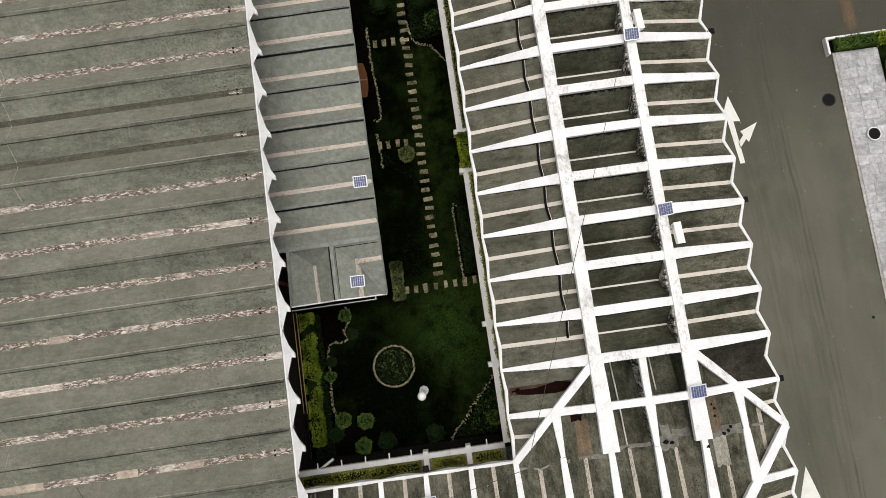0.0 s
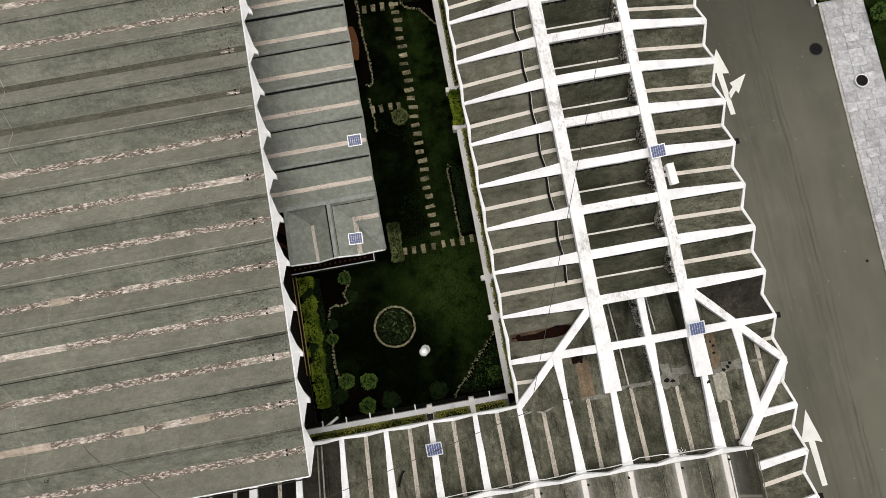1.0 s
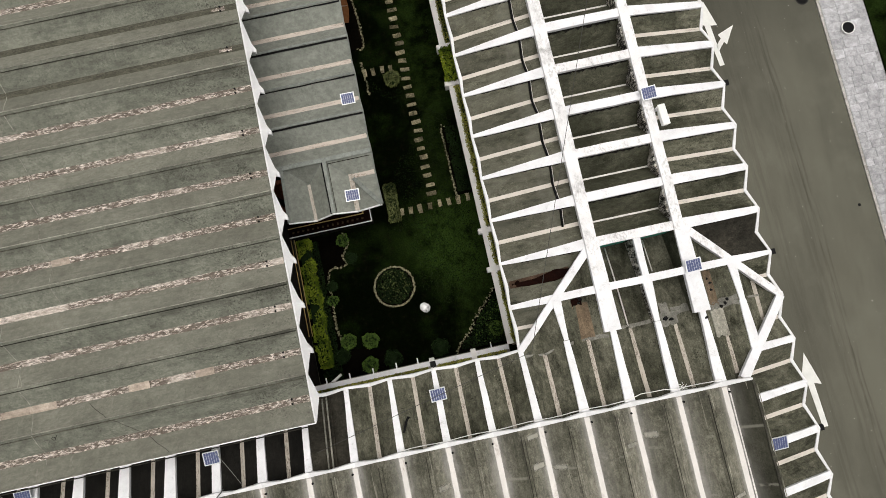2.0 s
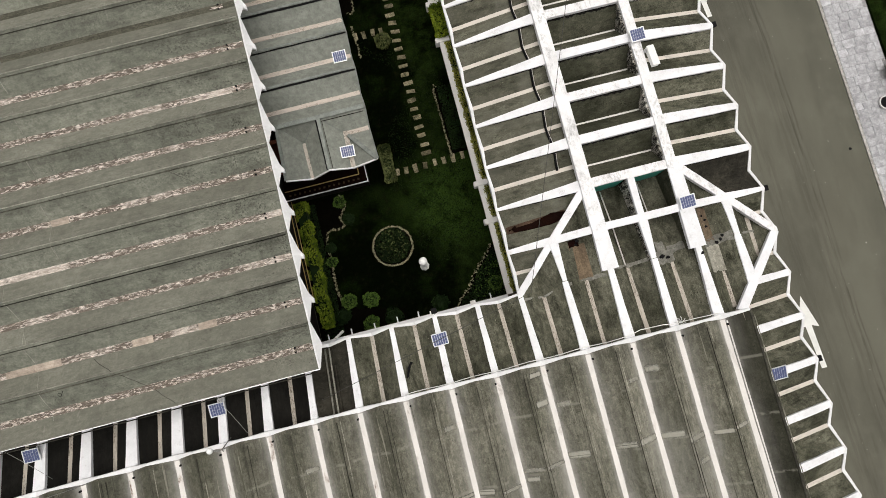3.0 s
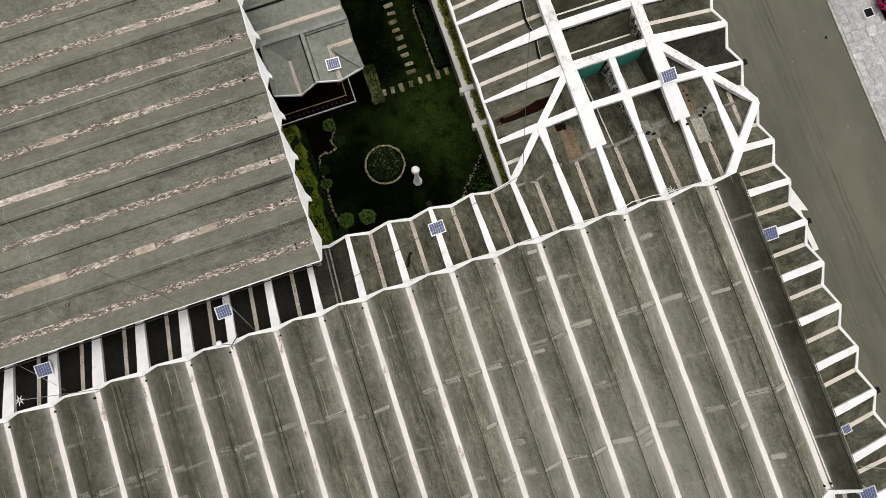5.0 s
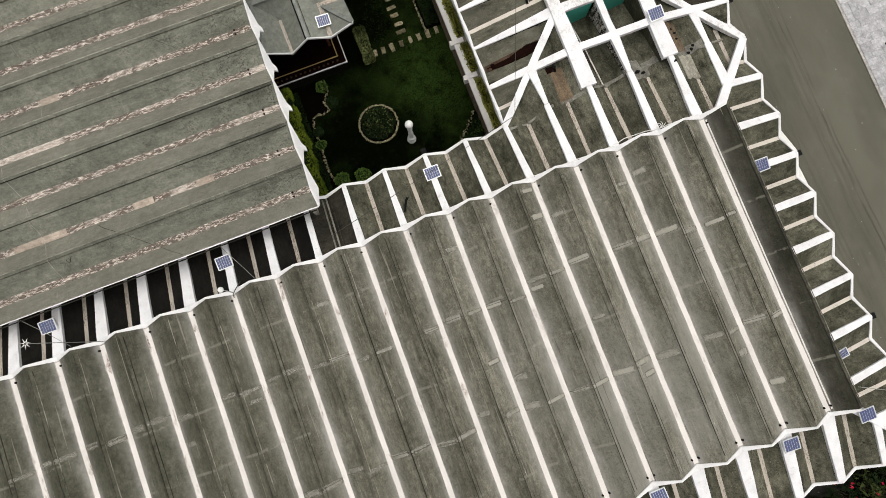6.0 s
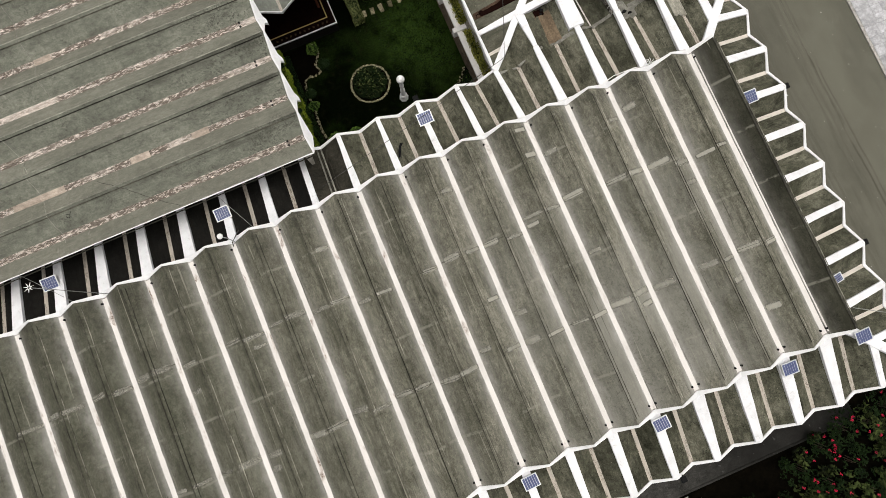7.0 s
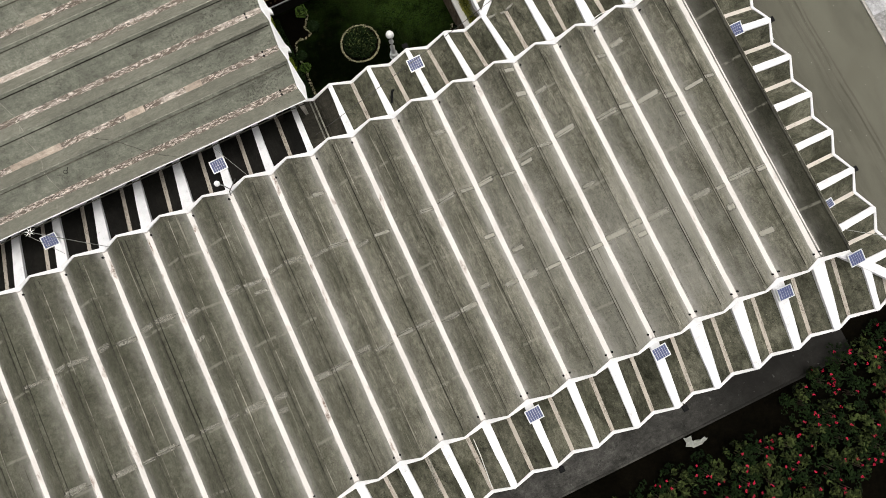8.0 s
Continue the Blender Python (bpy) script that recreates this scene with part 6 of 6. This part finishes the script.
PANELS = ((10.05, 13.35, 7.86), (10.05, 5.1, 7.86), (9.98, -2.86, 7.86), (-2.08, -5.96, 7.2), (-12.14, -6.48, 7.36), (-20.3, -6.38, 7.34), (7.84, -22.4, 7.68), (1.83, -22.35, 7.68),
          (-4.2, -22.34, 7.68), (11.3, -22.4, 7.74), (11.7, -10.98, 7.56), (-3.55, 9.14, 4.5), (-4.3, 4.17, 4.5))
for i, (x, y, z) in enumerate(PANELS):
    m = pose(x, y, z, 8 + (i * 37) % 7, -3 + (i * 53) % 7, -2 + (i * 29) % 6)
    if i == 0:
        sp.matrix_basis = m
    else:
        copy_thing(sp, m)
small = solar_panel(0.42, 0.4)
tagged(small, "small blue solar panel in a pale frame on the eave roof")
small.matrix_basis = pose(11.72, -19.85, 7.3, 10, 0, 8)

# white cabinets beside the spine
for i, (x, y, r) in enumerate(((10.42, 3.97, 3), (10.48, 14.0, 3))):
    cabi = thing("roof_cabinet", "white enamelled box unit on the spine beam", "cabinet", "roof cabinets", at=(x, y, 7.66))
    cabi.rotation_euler = (0, radians(4), radians(r))
    box("body", (-0.15, -0.46, 0.0), (0.15, 0.46, 0.26), M_WCAB, cabi, bevel=0.015)
    box("cover", (-0.17, -0.48, 0.258), (0.17, 0.48, 0.285), M_WCAB, cabi, bevel=0.008)
    box("connector", (-0.24, 0.25, 0.02), (-0.15, 0.4, 0.14), M_STEEL, cabi)

# floodlights on the eaves


def floodlight():
    ob = thing("floodlight", "small black floodlight fixed under the eave tip", "floodlight", "eave floodlights")
    bm = bmesh.new()
    add_box(bm, -0.02, -0.13, -0.16, 0.24, 0.13, -0.04)
    bmesh.ops.bevel(bm, geom=bm.edges[:], offset=0.015, segments=1, affect="EDGES")
    housing = part("housing", bm, M_BLACK, ob)
    box("lens", (0.02, -0.1, -0.175), (0.2, 0.1, -0.162), M_STEEL, housing)
    box("bracket", (-0.12, -0.025, -0.1), (0.0, 0.025, -0.05), M_BLACK, ob)
    return ob


fl = floodlight()
for i, (x, y, z, r) in enumerate(((14.28, 13.55, 6.62, 0), (14.2, 5.2, 6.62, 0), (14.12, -3.03, 6.62, 0), (14.04, -11.04, 6.62, 0), (13.97, -19.04, 6.62, 0), (-2.05, -4.8, 6.62, 90), (2.0, -25.1, 6.62, -90), (-4.1, -25.1, 6.62, -90))):
    m = pose(x, y, z, 0, 0, r)
    if i == 0:
        fl.matrix_basis = m
    else:
        copy_thing(fl, m)

# thick black cable laid over the folds
pts = []
for k in range(1, 10):
    y0, y1 = yr(k), yr(k + 1)
    z0 = 7.34
    for f, dz in ((0.0, -0.05), (0.12, -0.07), (0.3, -0.27), (0.5, -0.43), (0.7, -0.27), (0.88, -0.07)):
        pts.append((5.05 + 0.012 * math.sin(k * 2 + f * 5), y0 + f * (y1 - y0), z0 + dz))
cab = thing("roof_cable", "thick black cable laid across the folded roof", "cable")
tube("sheath", pts[3:], 0.056, M_CABLE, cab)
# Bright highlight on the cable's side, added as a thin pale tube.
tube("pale_edge", [(x + 0.072, y, z - 0.01) for x, y, z in pts[3:]], 0.013, M_CREAM, cab, "pale strip standing for the lit edge of the cable")
# thin overhead wire
ow = thing("overhead_wire", "thin dark wire slung over the roofs", "wire")
def sag(a, b, n, s):
    a, b = Vector(a), Vector(b)
    return [a.lerp(b, i / n) - Vector((0, 0, s * 4 * (i / n) * (1 - i / n))) for i in range(n + 1)]
tube("strand", sag((9.6, 13.0, 8.1), (2.25, -5.0, 7.85), 14, 0.06) + sag((2.25, -5.0, 7.85), (-7.6, -7.2, 7.6), 8, 0.1)[1:], 0.014, M_WIRE, ow, seg=5)
cd = thing("roof_conduit", "thin white conduit along the hall's roof edge", "conduit")
tube("pipe", [(-4.1 + 0.5 * j, N_EDGE + 0.25 + 0.02 * math.sin(j * 1.3) + (0.12 if 20 < j < 24 else 0), 7.78 + 0.02 * math.cos(j * 1.4)) for j in range(29)], 0.02, M_WCAB, cd)

# star ornament on a mast, and a small lamp, at the hall's edge
star = thing("star_ornament", "white star-shaped ornament on a tall thin mast at the roof edge", "ornament", at=(-17.66, -8.04, 7.9))
tube("mast", [(0, 0, 0), (-0.12, 0.06, 1.5), (-0.3, 0.17, 3.2), (-0.4, 0.23, 4.5)], 0.014, M_BAG, star)
for i in range(7):
    a = 2 * math.pi * i / 7
    slab("ray", [(-0.4 + 0.05 * math.cos(a + 0.4), 0.23 + 0.05 * math.sin(a + 0.4), 4.5), (-0.4 + 0.2 * math.cos(a), 0.23 + 0.2 * math.sin(a), 4.52), (-0.4 + 0.05 * math.cos(a - 0.4), 0.23 + 0.05 * math.sin(a - 0.4), 4.5)], 0.02, M_WCAB, star)
w1 = thing("guy_wire", "pale wire from the west roof edge to the skirt roof", "wire")
tube("strand", sag((-20.9, -5.75, 8.3), (-19.6, -7.6, 7.3), 6, 0.05), 0.01, M_BAG, w1)
w2 = thing("guy_wire", "pale wire from the west roof edge to the hall", "wire")
tube("strand", sag((-11.95, -5.75, 8.1), (-11.0, -7.75, 7.6), 6, 0.05), 0.01, M_BAG, w2)
w3 = thing("guy_wire", "pale wire slung across the corner skirt roof", "wire")
tube("strand", sag((11.05, -21.0, 8.4), (14.0, -22.6, 6.9), 6, 0.05), 0.015, M_BAG, w3)
bl = thing("roof_lamp", "small white globe lamp on a thin arm at the roof edge", "lamp", at=(-11.9, -8.08, 7.95))
tube("arm", [(0, 0, 0), (0.03, 0.02, 0.5), (-0.02, 0.08, 0.95), (-0.14, 0.16, 1.12)], 0.022, M_STEEL, bl)
bm = bmesh.new()
lathe(bm, [(0.04, 0.0), (0.1, 0.05), (0.13, 0.14), (0.1, 0.23), (0.03, 0.27)], 10, (-0.16, 0.17, 1.1))
part("globe", bm, M_GLASSW, bl, smooth=True)
hook = thing("bent_rod", "bent dark rod sticking up from the roof edge", "rod", at=(-12.05, -8.2, 7.9))
tube("rod", [(0, 0, 0), (0.08, 0.12, 0.25), (0.3, 0.3, 0.3), (0.55, 0.5, 0.32)], 0.02, M_WIRE, hook)
tuft = thing("wire_bundle", "tangle of white cable ends on the roof edge", "cable", at=(8.14, N_EDGE + 0.3, 7.8))
for j in range(7):
    a = j * 0.9
    tube("loop", [(0, 0, 0), (0.12 * math.cos(a), 0.12 * math.sin(a), 0.1), (0.26 * math.cos(a + 0.4), 0.22 * math.sin(a + 0.4), 0.02)], 0.014, M_WCAB, tuft, seg=4)

# black streak, tangled wires and a loose pipe on the skirt roofs
blot = thing("roof_litter", "thin black streak on the skirt roof", "litter", at=(-3.72, -6.95, 7.17))
# The dark streak is drawn as a thin sheet above the plates.
bm = bmesh.new()
add_prism(bm, [(-0.2, -0.3, 0.14), (-0.08, -0.26, 0.1), (0.13, 0.2, 0.0), (0.26, 0.3, 0.02), (0.14, 0.36, 0.03), (0.02, 0.2, 0.06)], (0, 0, -0.03))
part("felt", bm, M_BLACK, blot)
tang = thing("wire_tangle", "tangle of old pale wires lying in the skirt roof's gutter", "cable", at=(-9.2, -22.9, 7.05))
for j in range(7):
    r = random.Random(j + 40)
    line = [(0.13 - 0.035 * i + r.uniform(-0.11, 0.11), 0.9 - 0.29 * i + r.uniform(-0.06, 0.06), 0.3 - 0.088 * i + r.uniform(0.0, 0.05)) for i in range(7)]
    tube("strand", line, 0.009, M_PALE, tang, seg=4)
loose = thing("loose_pipe", "thin white pipe lying along the skirt roof's gutter", "pipe", at=(-7.05, -23.4, 6.95))
tube("pipe", [(0.06, 1.15, 0.31), (0.02, 0.3, 0.06), (-0.13, -1.2, -0.3)], 0.018, M_WCAB, loose)
chip = thing("cement_chip", "small pale cement offcut lying on the hall roof", "litter", at=(6.22, -21.17, 8.0))
bm = bmesh.new()
add_prism(bm, [(-0.13, -0.09, -0.02), (0.14, 0.0, 0.09), (0.11, 0.1, 0.08), (-0.16, 0.01, -0.03)], (0, 0, -0.03))
part("offcut", bm, M_PATCH, chip)

# ---- street side ----
mk = thing("road_arrow", "white painted straight and right-turn arrow on the road", "road marking", at=(0, 0, 0.004))
def flat(parent, pts, name="paint"):
    bm = bmesh.new()
    add_prism(bm, [(x, y, 0.006) for x, y in pts], (0, 0, -0.012))
    part(name, bm, M_MARK, parent)
flat(mk, [(18.0, 12.3), (17.3, 10.85), (17.68, 10.85), (17.92, 8.2), (18.2, 8.2), (18.02, 10.75), (18.42, 10.7)])
flat(mk, [(18.1, 9.1), (18.32, 9.35), (18.55, 9.6), (18.67, 9.4), (19.35, 10.5), (18.3, 10.1), (18.42, 9.85), (18.05, 9.45)])
mk2 = thing("road_arrow", "white painted arrow on the road beside the hall", "road marking", at=(0, 0, 0.004))
flat(mk2, [(18.0, -8.9), (17.35, -10.6), (17.75, -10.6), (17.9, -13.0), (18.2, -13.0), (18.1, -10.6), (18.5, -10.75)])
st = thing("dirt_streak", "rusty brown dirt streak across the road", "stain")
bm = bmesh.new()
add_prism(bm, [(25.55, 15.0, 0.006), (26.75, 15.1, 0.006), (26.6, 17.0, 0.006), (26.5, 20.5, 0.006), (25.5, 20.5, 0.006), (25.6, 17.2, 0.006)], (0, 0, -0.01))
part("dirt", bm, M_MUD, st)
mh = thing("manhole_cover", "round dark iron manhole cover set in the road", "manhole", at=(23.8, 11.23, 0))
bm = bmesh.new()
lathe(bm, [(0.4, -0.05), (0.4, 0.008), (0.36, 0.012)], 24)
part("frame", bm, M_GLOBEB, mh)
bm = bmesh.new()
lathe(bm, [(0.34, 0.0), (0.34, 0.016), (0.3, 0.02)], 24)
lid = part("lid", bm, M_BLACK, mh)
for i in range(-3, 4):
    half = math.sqrt(0.29 ** 2 - (0.08 * i) ** 2)
    box("rib", (-half, i * 0.08 - 0.015, 0.018), (half, i * 0.08 + 0.015, 0.028), M_BLACK, lid)
for x, y in ((23.48, -1.53), (25.95, -6.6)):
    g = thing("drain_grate", "tiny black drain hole in the paving", "drain", at=(x, y, 0.0 if x < 24 else 0.06))
    bm = bmesh.new()
    lathe(bm, [(0.09, -0.02), (0.09, 0.006), (0.05, 0.008)], 10)
    part("ring", bm, M_BLACK, g)

kerb = thing("kerb", "pale concrete kerb between road and pavement", "kerb", kind="structure")
for i in range(60):
    y0 = -40 + i * 1.0
    if y0 + 1 > 14.0:
        break
    box("kerb_stone", (24.5, y0 + 0.006, -0.15), (24.66, y0 + 0.994, 0.07), M_KERB, kerb)
pvt = thing("pavement", "pale grey stone pavement of irregular slabs", "pavement", kind="structure")
box("bedding", (24.66, -40, -0.2), (27.3, 14.0, 0.04), M_JOINT, pvt)
box("bedding", (27.3, -40, -0.2), (31.0, -2.2, 0.04), M_JOINT, pvt)
PM = {}


def paver(x, y, lx, ly):
    key = (round(lx, 2), round(ly, 2))
    if key not in PM:
        bm = bmesh.new()
        g = 0.008
        pts = [(-lx / 2 + g + 0.03, -ly / 2 + g), (lx / 2 - g - 0.02, -ly / 2 + g), (lx / 2 - g, -ly / 2 + g + 0.03), (lx / 2 - g, ly / 2 - g - 0.02), (lx / 2 - g - 0.03, ly / 2 - g), (-lx / 2 + g + 0.02, ly / 2 - g), (-lx / 2 + g, ly / 2 - g - 0.03), (-lx / 2 + g, -ly / 2 + g + 0.02)]
        add_prism(bm, [(a, b, 0.0) for a, b in pts], (0, 0, -0.06))
        bmesh.ops.recalc_face_normals(bm, faces=bm.faces)
        me = bpy.data.meshes.new("slab")
        bm.to_mesh(me)
        bm.free()
        me.materials.append(M_PAVE)
        PM[key] = me
    ob = new("slab", PM[key])
    ob.parent = pvt
    ob.location = (x, y, 0.062 + rng.uniform(-0.006, 0.006))
    ob.rotation_euler = (rng.uniform(-0.008, 0.008), rng.uniform(-0.008, 0.008), 0)


y = -12.0
while y < 13.6:
    h = rng.choice((0.45, 0.55, 0.65))
    x = 24.68
    xmax = 27.25 if y > -2.2 else 29.5
    while x < xmax - 0.2:
        w = min(rng.choice((0.45, 0.6, 0.75, 0.9)), xmax - x)
        paver(x + w / 2, y + h / 2, w, h)
        x += w
    y += h


def street_turn(y):
    return 0.016 * (y - 9.0)


out_of_square(kerb, lambda x, y: (street_turn(y), 0.0))
for ob in pvt.children:
    if ob.name.startswith("slab"):
        ob.location.x += street_turn(ob.location.y)
    else:
        for v in ob.data.vertices:
            v.co.x += street_turn(v.co.y)


def planter(kind, x, y, label):
    ob = thing("plant_pot", label, "plant pot", at=(x, y, 0.06))
    bm = bmesh.new()
    if kind == "round":
        lathe(bm, [(0.35, 0), (0.36, 0.12), (0.39, 0.14), (0.39, 0.17), (0.34, 0.17)], 24)
        part("rim", bm, M_WCAB, ob)
        bm = bmesh.new()
        lathe(bm, [(0.345, 0.12), (0.345, 0.176), (0.05, 0.18)], 24)
        part("soil", bm, M_BLACK, ob)
    else:
        add_box(bm, -0.28, -0.28, 0, 0.28, 0.28, 0.2)
        part("box", bm, M_FASCIA, ob)
        bm = bmesh.new()
        add_box(bm, -0.24, -0.24, 0.1, 0.24, 0.24, 0.205)
        part("soil", bm, M_BLACK, ob)
    return ob


planter("round", 25.8, 8.8, "low round black plant pot with a white rim on the pavement")
planter("round", 26.25, 0.55, "low round black plant pot with a white rim on the pavement")
planter("square", 26.25, -0.98, "square black planter with a white edge on the pavement")
bush("yellow-green leafy shrub beside the pavement", (27.25, 2.3, 0.1), 0.55, 1.0, M_OLIVE, 900, 0.07)
bush("dark leafy shrub by the pavement bed", (27.6, 1.2, 0.1), 0.8, 1.1, M_DARKLF, 900, 0.08)
mg = bush("magenta bougainvillea bush in bloom beside the pavement", (27.3, -0.8, 0.1), 0.5, 0.8, M_MAGENTA, 900, 0.06, "flowering_bush")
bush("dark leafy shrub on the grass beside the pavement", (27.7, 12.6, 0.1), 0.5, 0.8, M_LEAF, 500, 0.07)
bench = thing("slatted_bench", "wooden slatted bench beside the pavement shrubs", "bench", at=(27.5, 0.2, 0.1))
for j in range(5):
    box("slat", (-0.35, -0.3 + j * 0.12, 0.42), (0.35, -0.22 + j * 0.12, 0.45), M_WOODP, bench)
for xx in (-0.3, 0.25):
    box("leg", (xx, -0.28, 0), (xx + 0.05, 0.26, 0.42), M_GLOBEB, bench)
green = thing("street_bed", "dark grassy planting bed behind the pavement", "flower bed", kind="structure")
box("soil", (27.3, -2.2, -0.1), (60, 14.0, 0.13), M_LAWN, green)
nb = thing("street_hedge_bed", "low white-walled bed with a clipped dark hedge", "planter", kind="structure")
box("low_wall", (24.2, 14.75, 0), (34, 14.9, 0.32), M_FASCIA, nb)
box("low_wall", (24.2, 13.85, 0), (24.33, 14.75, 0.32), M_FASCIA, nb)
box("soil", (24.33, 14.0, 0), (34, 14.75, 0.15), M_SOIL, nb)
hedge("street_hedge", "clipped dark green hedge behind a low white wall", 24.7, 14.05, 27.0, 14.7, 0.1, 0.6, M_LEAF, 500, 0.06)
hedge("street_hedge", "bright green clipped hedge behind a low white wall", 27.2, 14.05, 30.0, 14.7, 0.1, 0.75, M_LIME, 400, 0.06)

# ---- south yard and flowering shrubs ----
yard = box("yard_paving", (-40, -28.35, -0.2), (13.6, -24.0, 0.012), M_YARD)
tagged(yard, "dark concrete yard strip below the eave", "pavement", kind="structure")
box("yard_kerb", (-40, -28.47, -0.1), (13.6, -28.35, 0.06), M_YARD)
tagged(bpy.data.objects["yard_kerb"], "dark concrete kerb along the flower bed", "kerb", kind="structure")
corner_bed = box("corner_bed", (13.6, -28.47, -0.1), (16.5, -26.3, 0.03), M_SOIL)
tagged(corner_bed, "dark soil at the corner of the shrub bed", "flower bed", kind="structure")
sbed = box("shrub_bed", (-40, -60, -0.1), (40, -28.47, 0.03), M_SOIL)
tagged(sbed, "dark soil bed under flowering shrubs", "flower bed", kind="structure")


def flower_shrub(x, y, r, h, nf):
    ob = thing("flowering_shrub", "green shrub with scattered red flowers on dark soil", "shrub", "red-flowering shrubs", at=(x, y, 0.02))
    bm = bmesh.new()
    for j in range(5):
        a = j * 1.26
        lathe(bm, [(0.03, 0), (0.015, h * 0.7)], 5, (0.12 * math.cos(a), 0.12 * math.sin(a), 0))
    part("stem", bm, M_BARK, ob)
    pts = []
    for _ in range(int(46 * r)):
        a, d = rng.uniform(0, 6.28), r * math.sqrt(rng.random())
        z = h * (1 - 0.5 * (d / r) ** 2) * rng.uniform(0.55, 1.08)
        c = np.array([d * math.cos(a), d * math.sin(a), z])
        for _ in range(9):
            b = rng.uniform(0, 6.28)
            pts.append(c + np.array([0.13 * math.cos(b), 0.13 * math.sin(b), rng.uniform(-0.08, 0.05)]))
    sprays = np.array(pts).reshape(-1, 9, 3)
    # Noise splits the sprays into bright leaves and dark ones coloured as if shaded.
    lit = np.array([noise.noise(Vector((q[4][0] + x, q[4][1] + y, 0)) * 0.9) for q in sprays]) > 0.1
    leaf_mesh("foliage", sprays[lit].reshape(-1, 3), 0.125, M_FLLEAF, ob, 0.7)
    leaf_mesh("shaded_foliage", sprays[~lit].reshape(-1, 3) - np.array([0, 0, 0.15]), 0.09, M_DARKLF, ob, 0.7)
    fp = []
    for _ in range(nf):
        a, d = rng.uniform(0, 6.28), r * math.sqrt(rng.random())
        z = h * (1 - 0.5 * (d / r) ** 2) * 1.06
        for _ in range(7):
            fp.append((d * math.cos(a) + rng.uniform(-0.06, 0.06), d * math.sin(a) + rng.uniform(-0.06, 0.06), z + rng.uniform(-0.03, 0.05)))
    leaf_mesh("blossom", fp, 0.055, M_REDFL, ob, 0.5)
    return ob


for j in range(52):
    x = -1.2 + (j % 13) * 1.5 + rng.uniform(-0.4, 0.4)
    front = np.interp(x, (-1, 2, 4, 8, 9.5, 11.5), (-30.5, -30.2, -30.3, -31.0, -29.4, -28.6))
    y = front - (j // 13) * 1.6 + rng.uniform(-0.35, 0.35)
    flower_shrub(x, y, rng.uniform(0.75, 1.05), rng.uniform(0.9, 1.3), rng.randint(2, 7))
bag = thing("plastic_bag", "crumpled grey-white plastic sack lying on the soil", "litter", at=(3.2, -28.75, 0.05))
bm = bmesh.new()
clump(bm, (0.4, -0.3, 0.08), 0.42, 0.12, 0.07, 14, 7, 0.6)
part("sack", bm, M_BAG, bag)
bm = bmesh.new()
add_prism(bm, [(-0.34, -0.2, 0.1), (-0.1, -0.3, 0.17), (0.14, -0.24, 0.2), (0.1, 0.04, 0.26), (0.17, 0.24, 0.2), (-0.1, 0.2, 0.12), (-0.26, 0.3, 0.14), (-0.24, 0.02, 0.2)], (0, 0, -0.015))
part("flap", bm, M_BAG, bag)
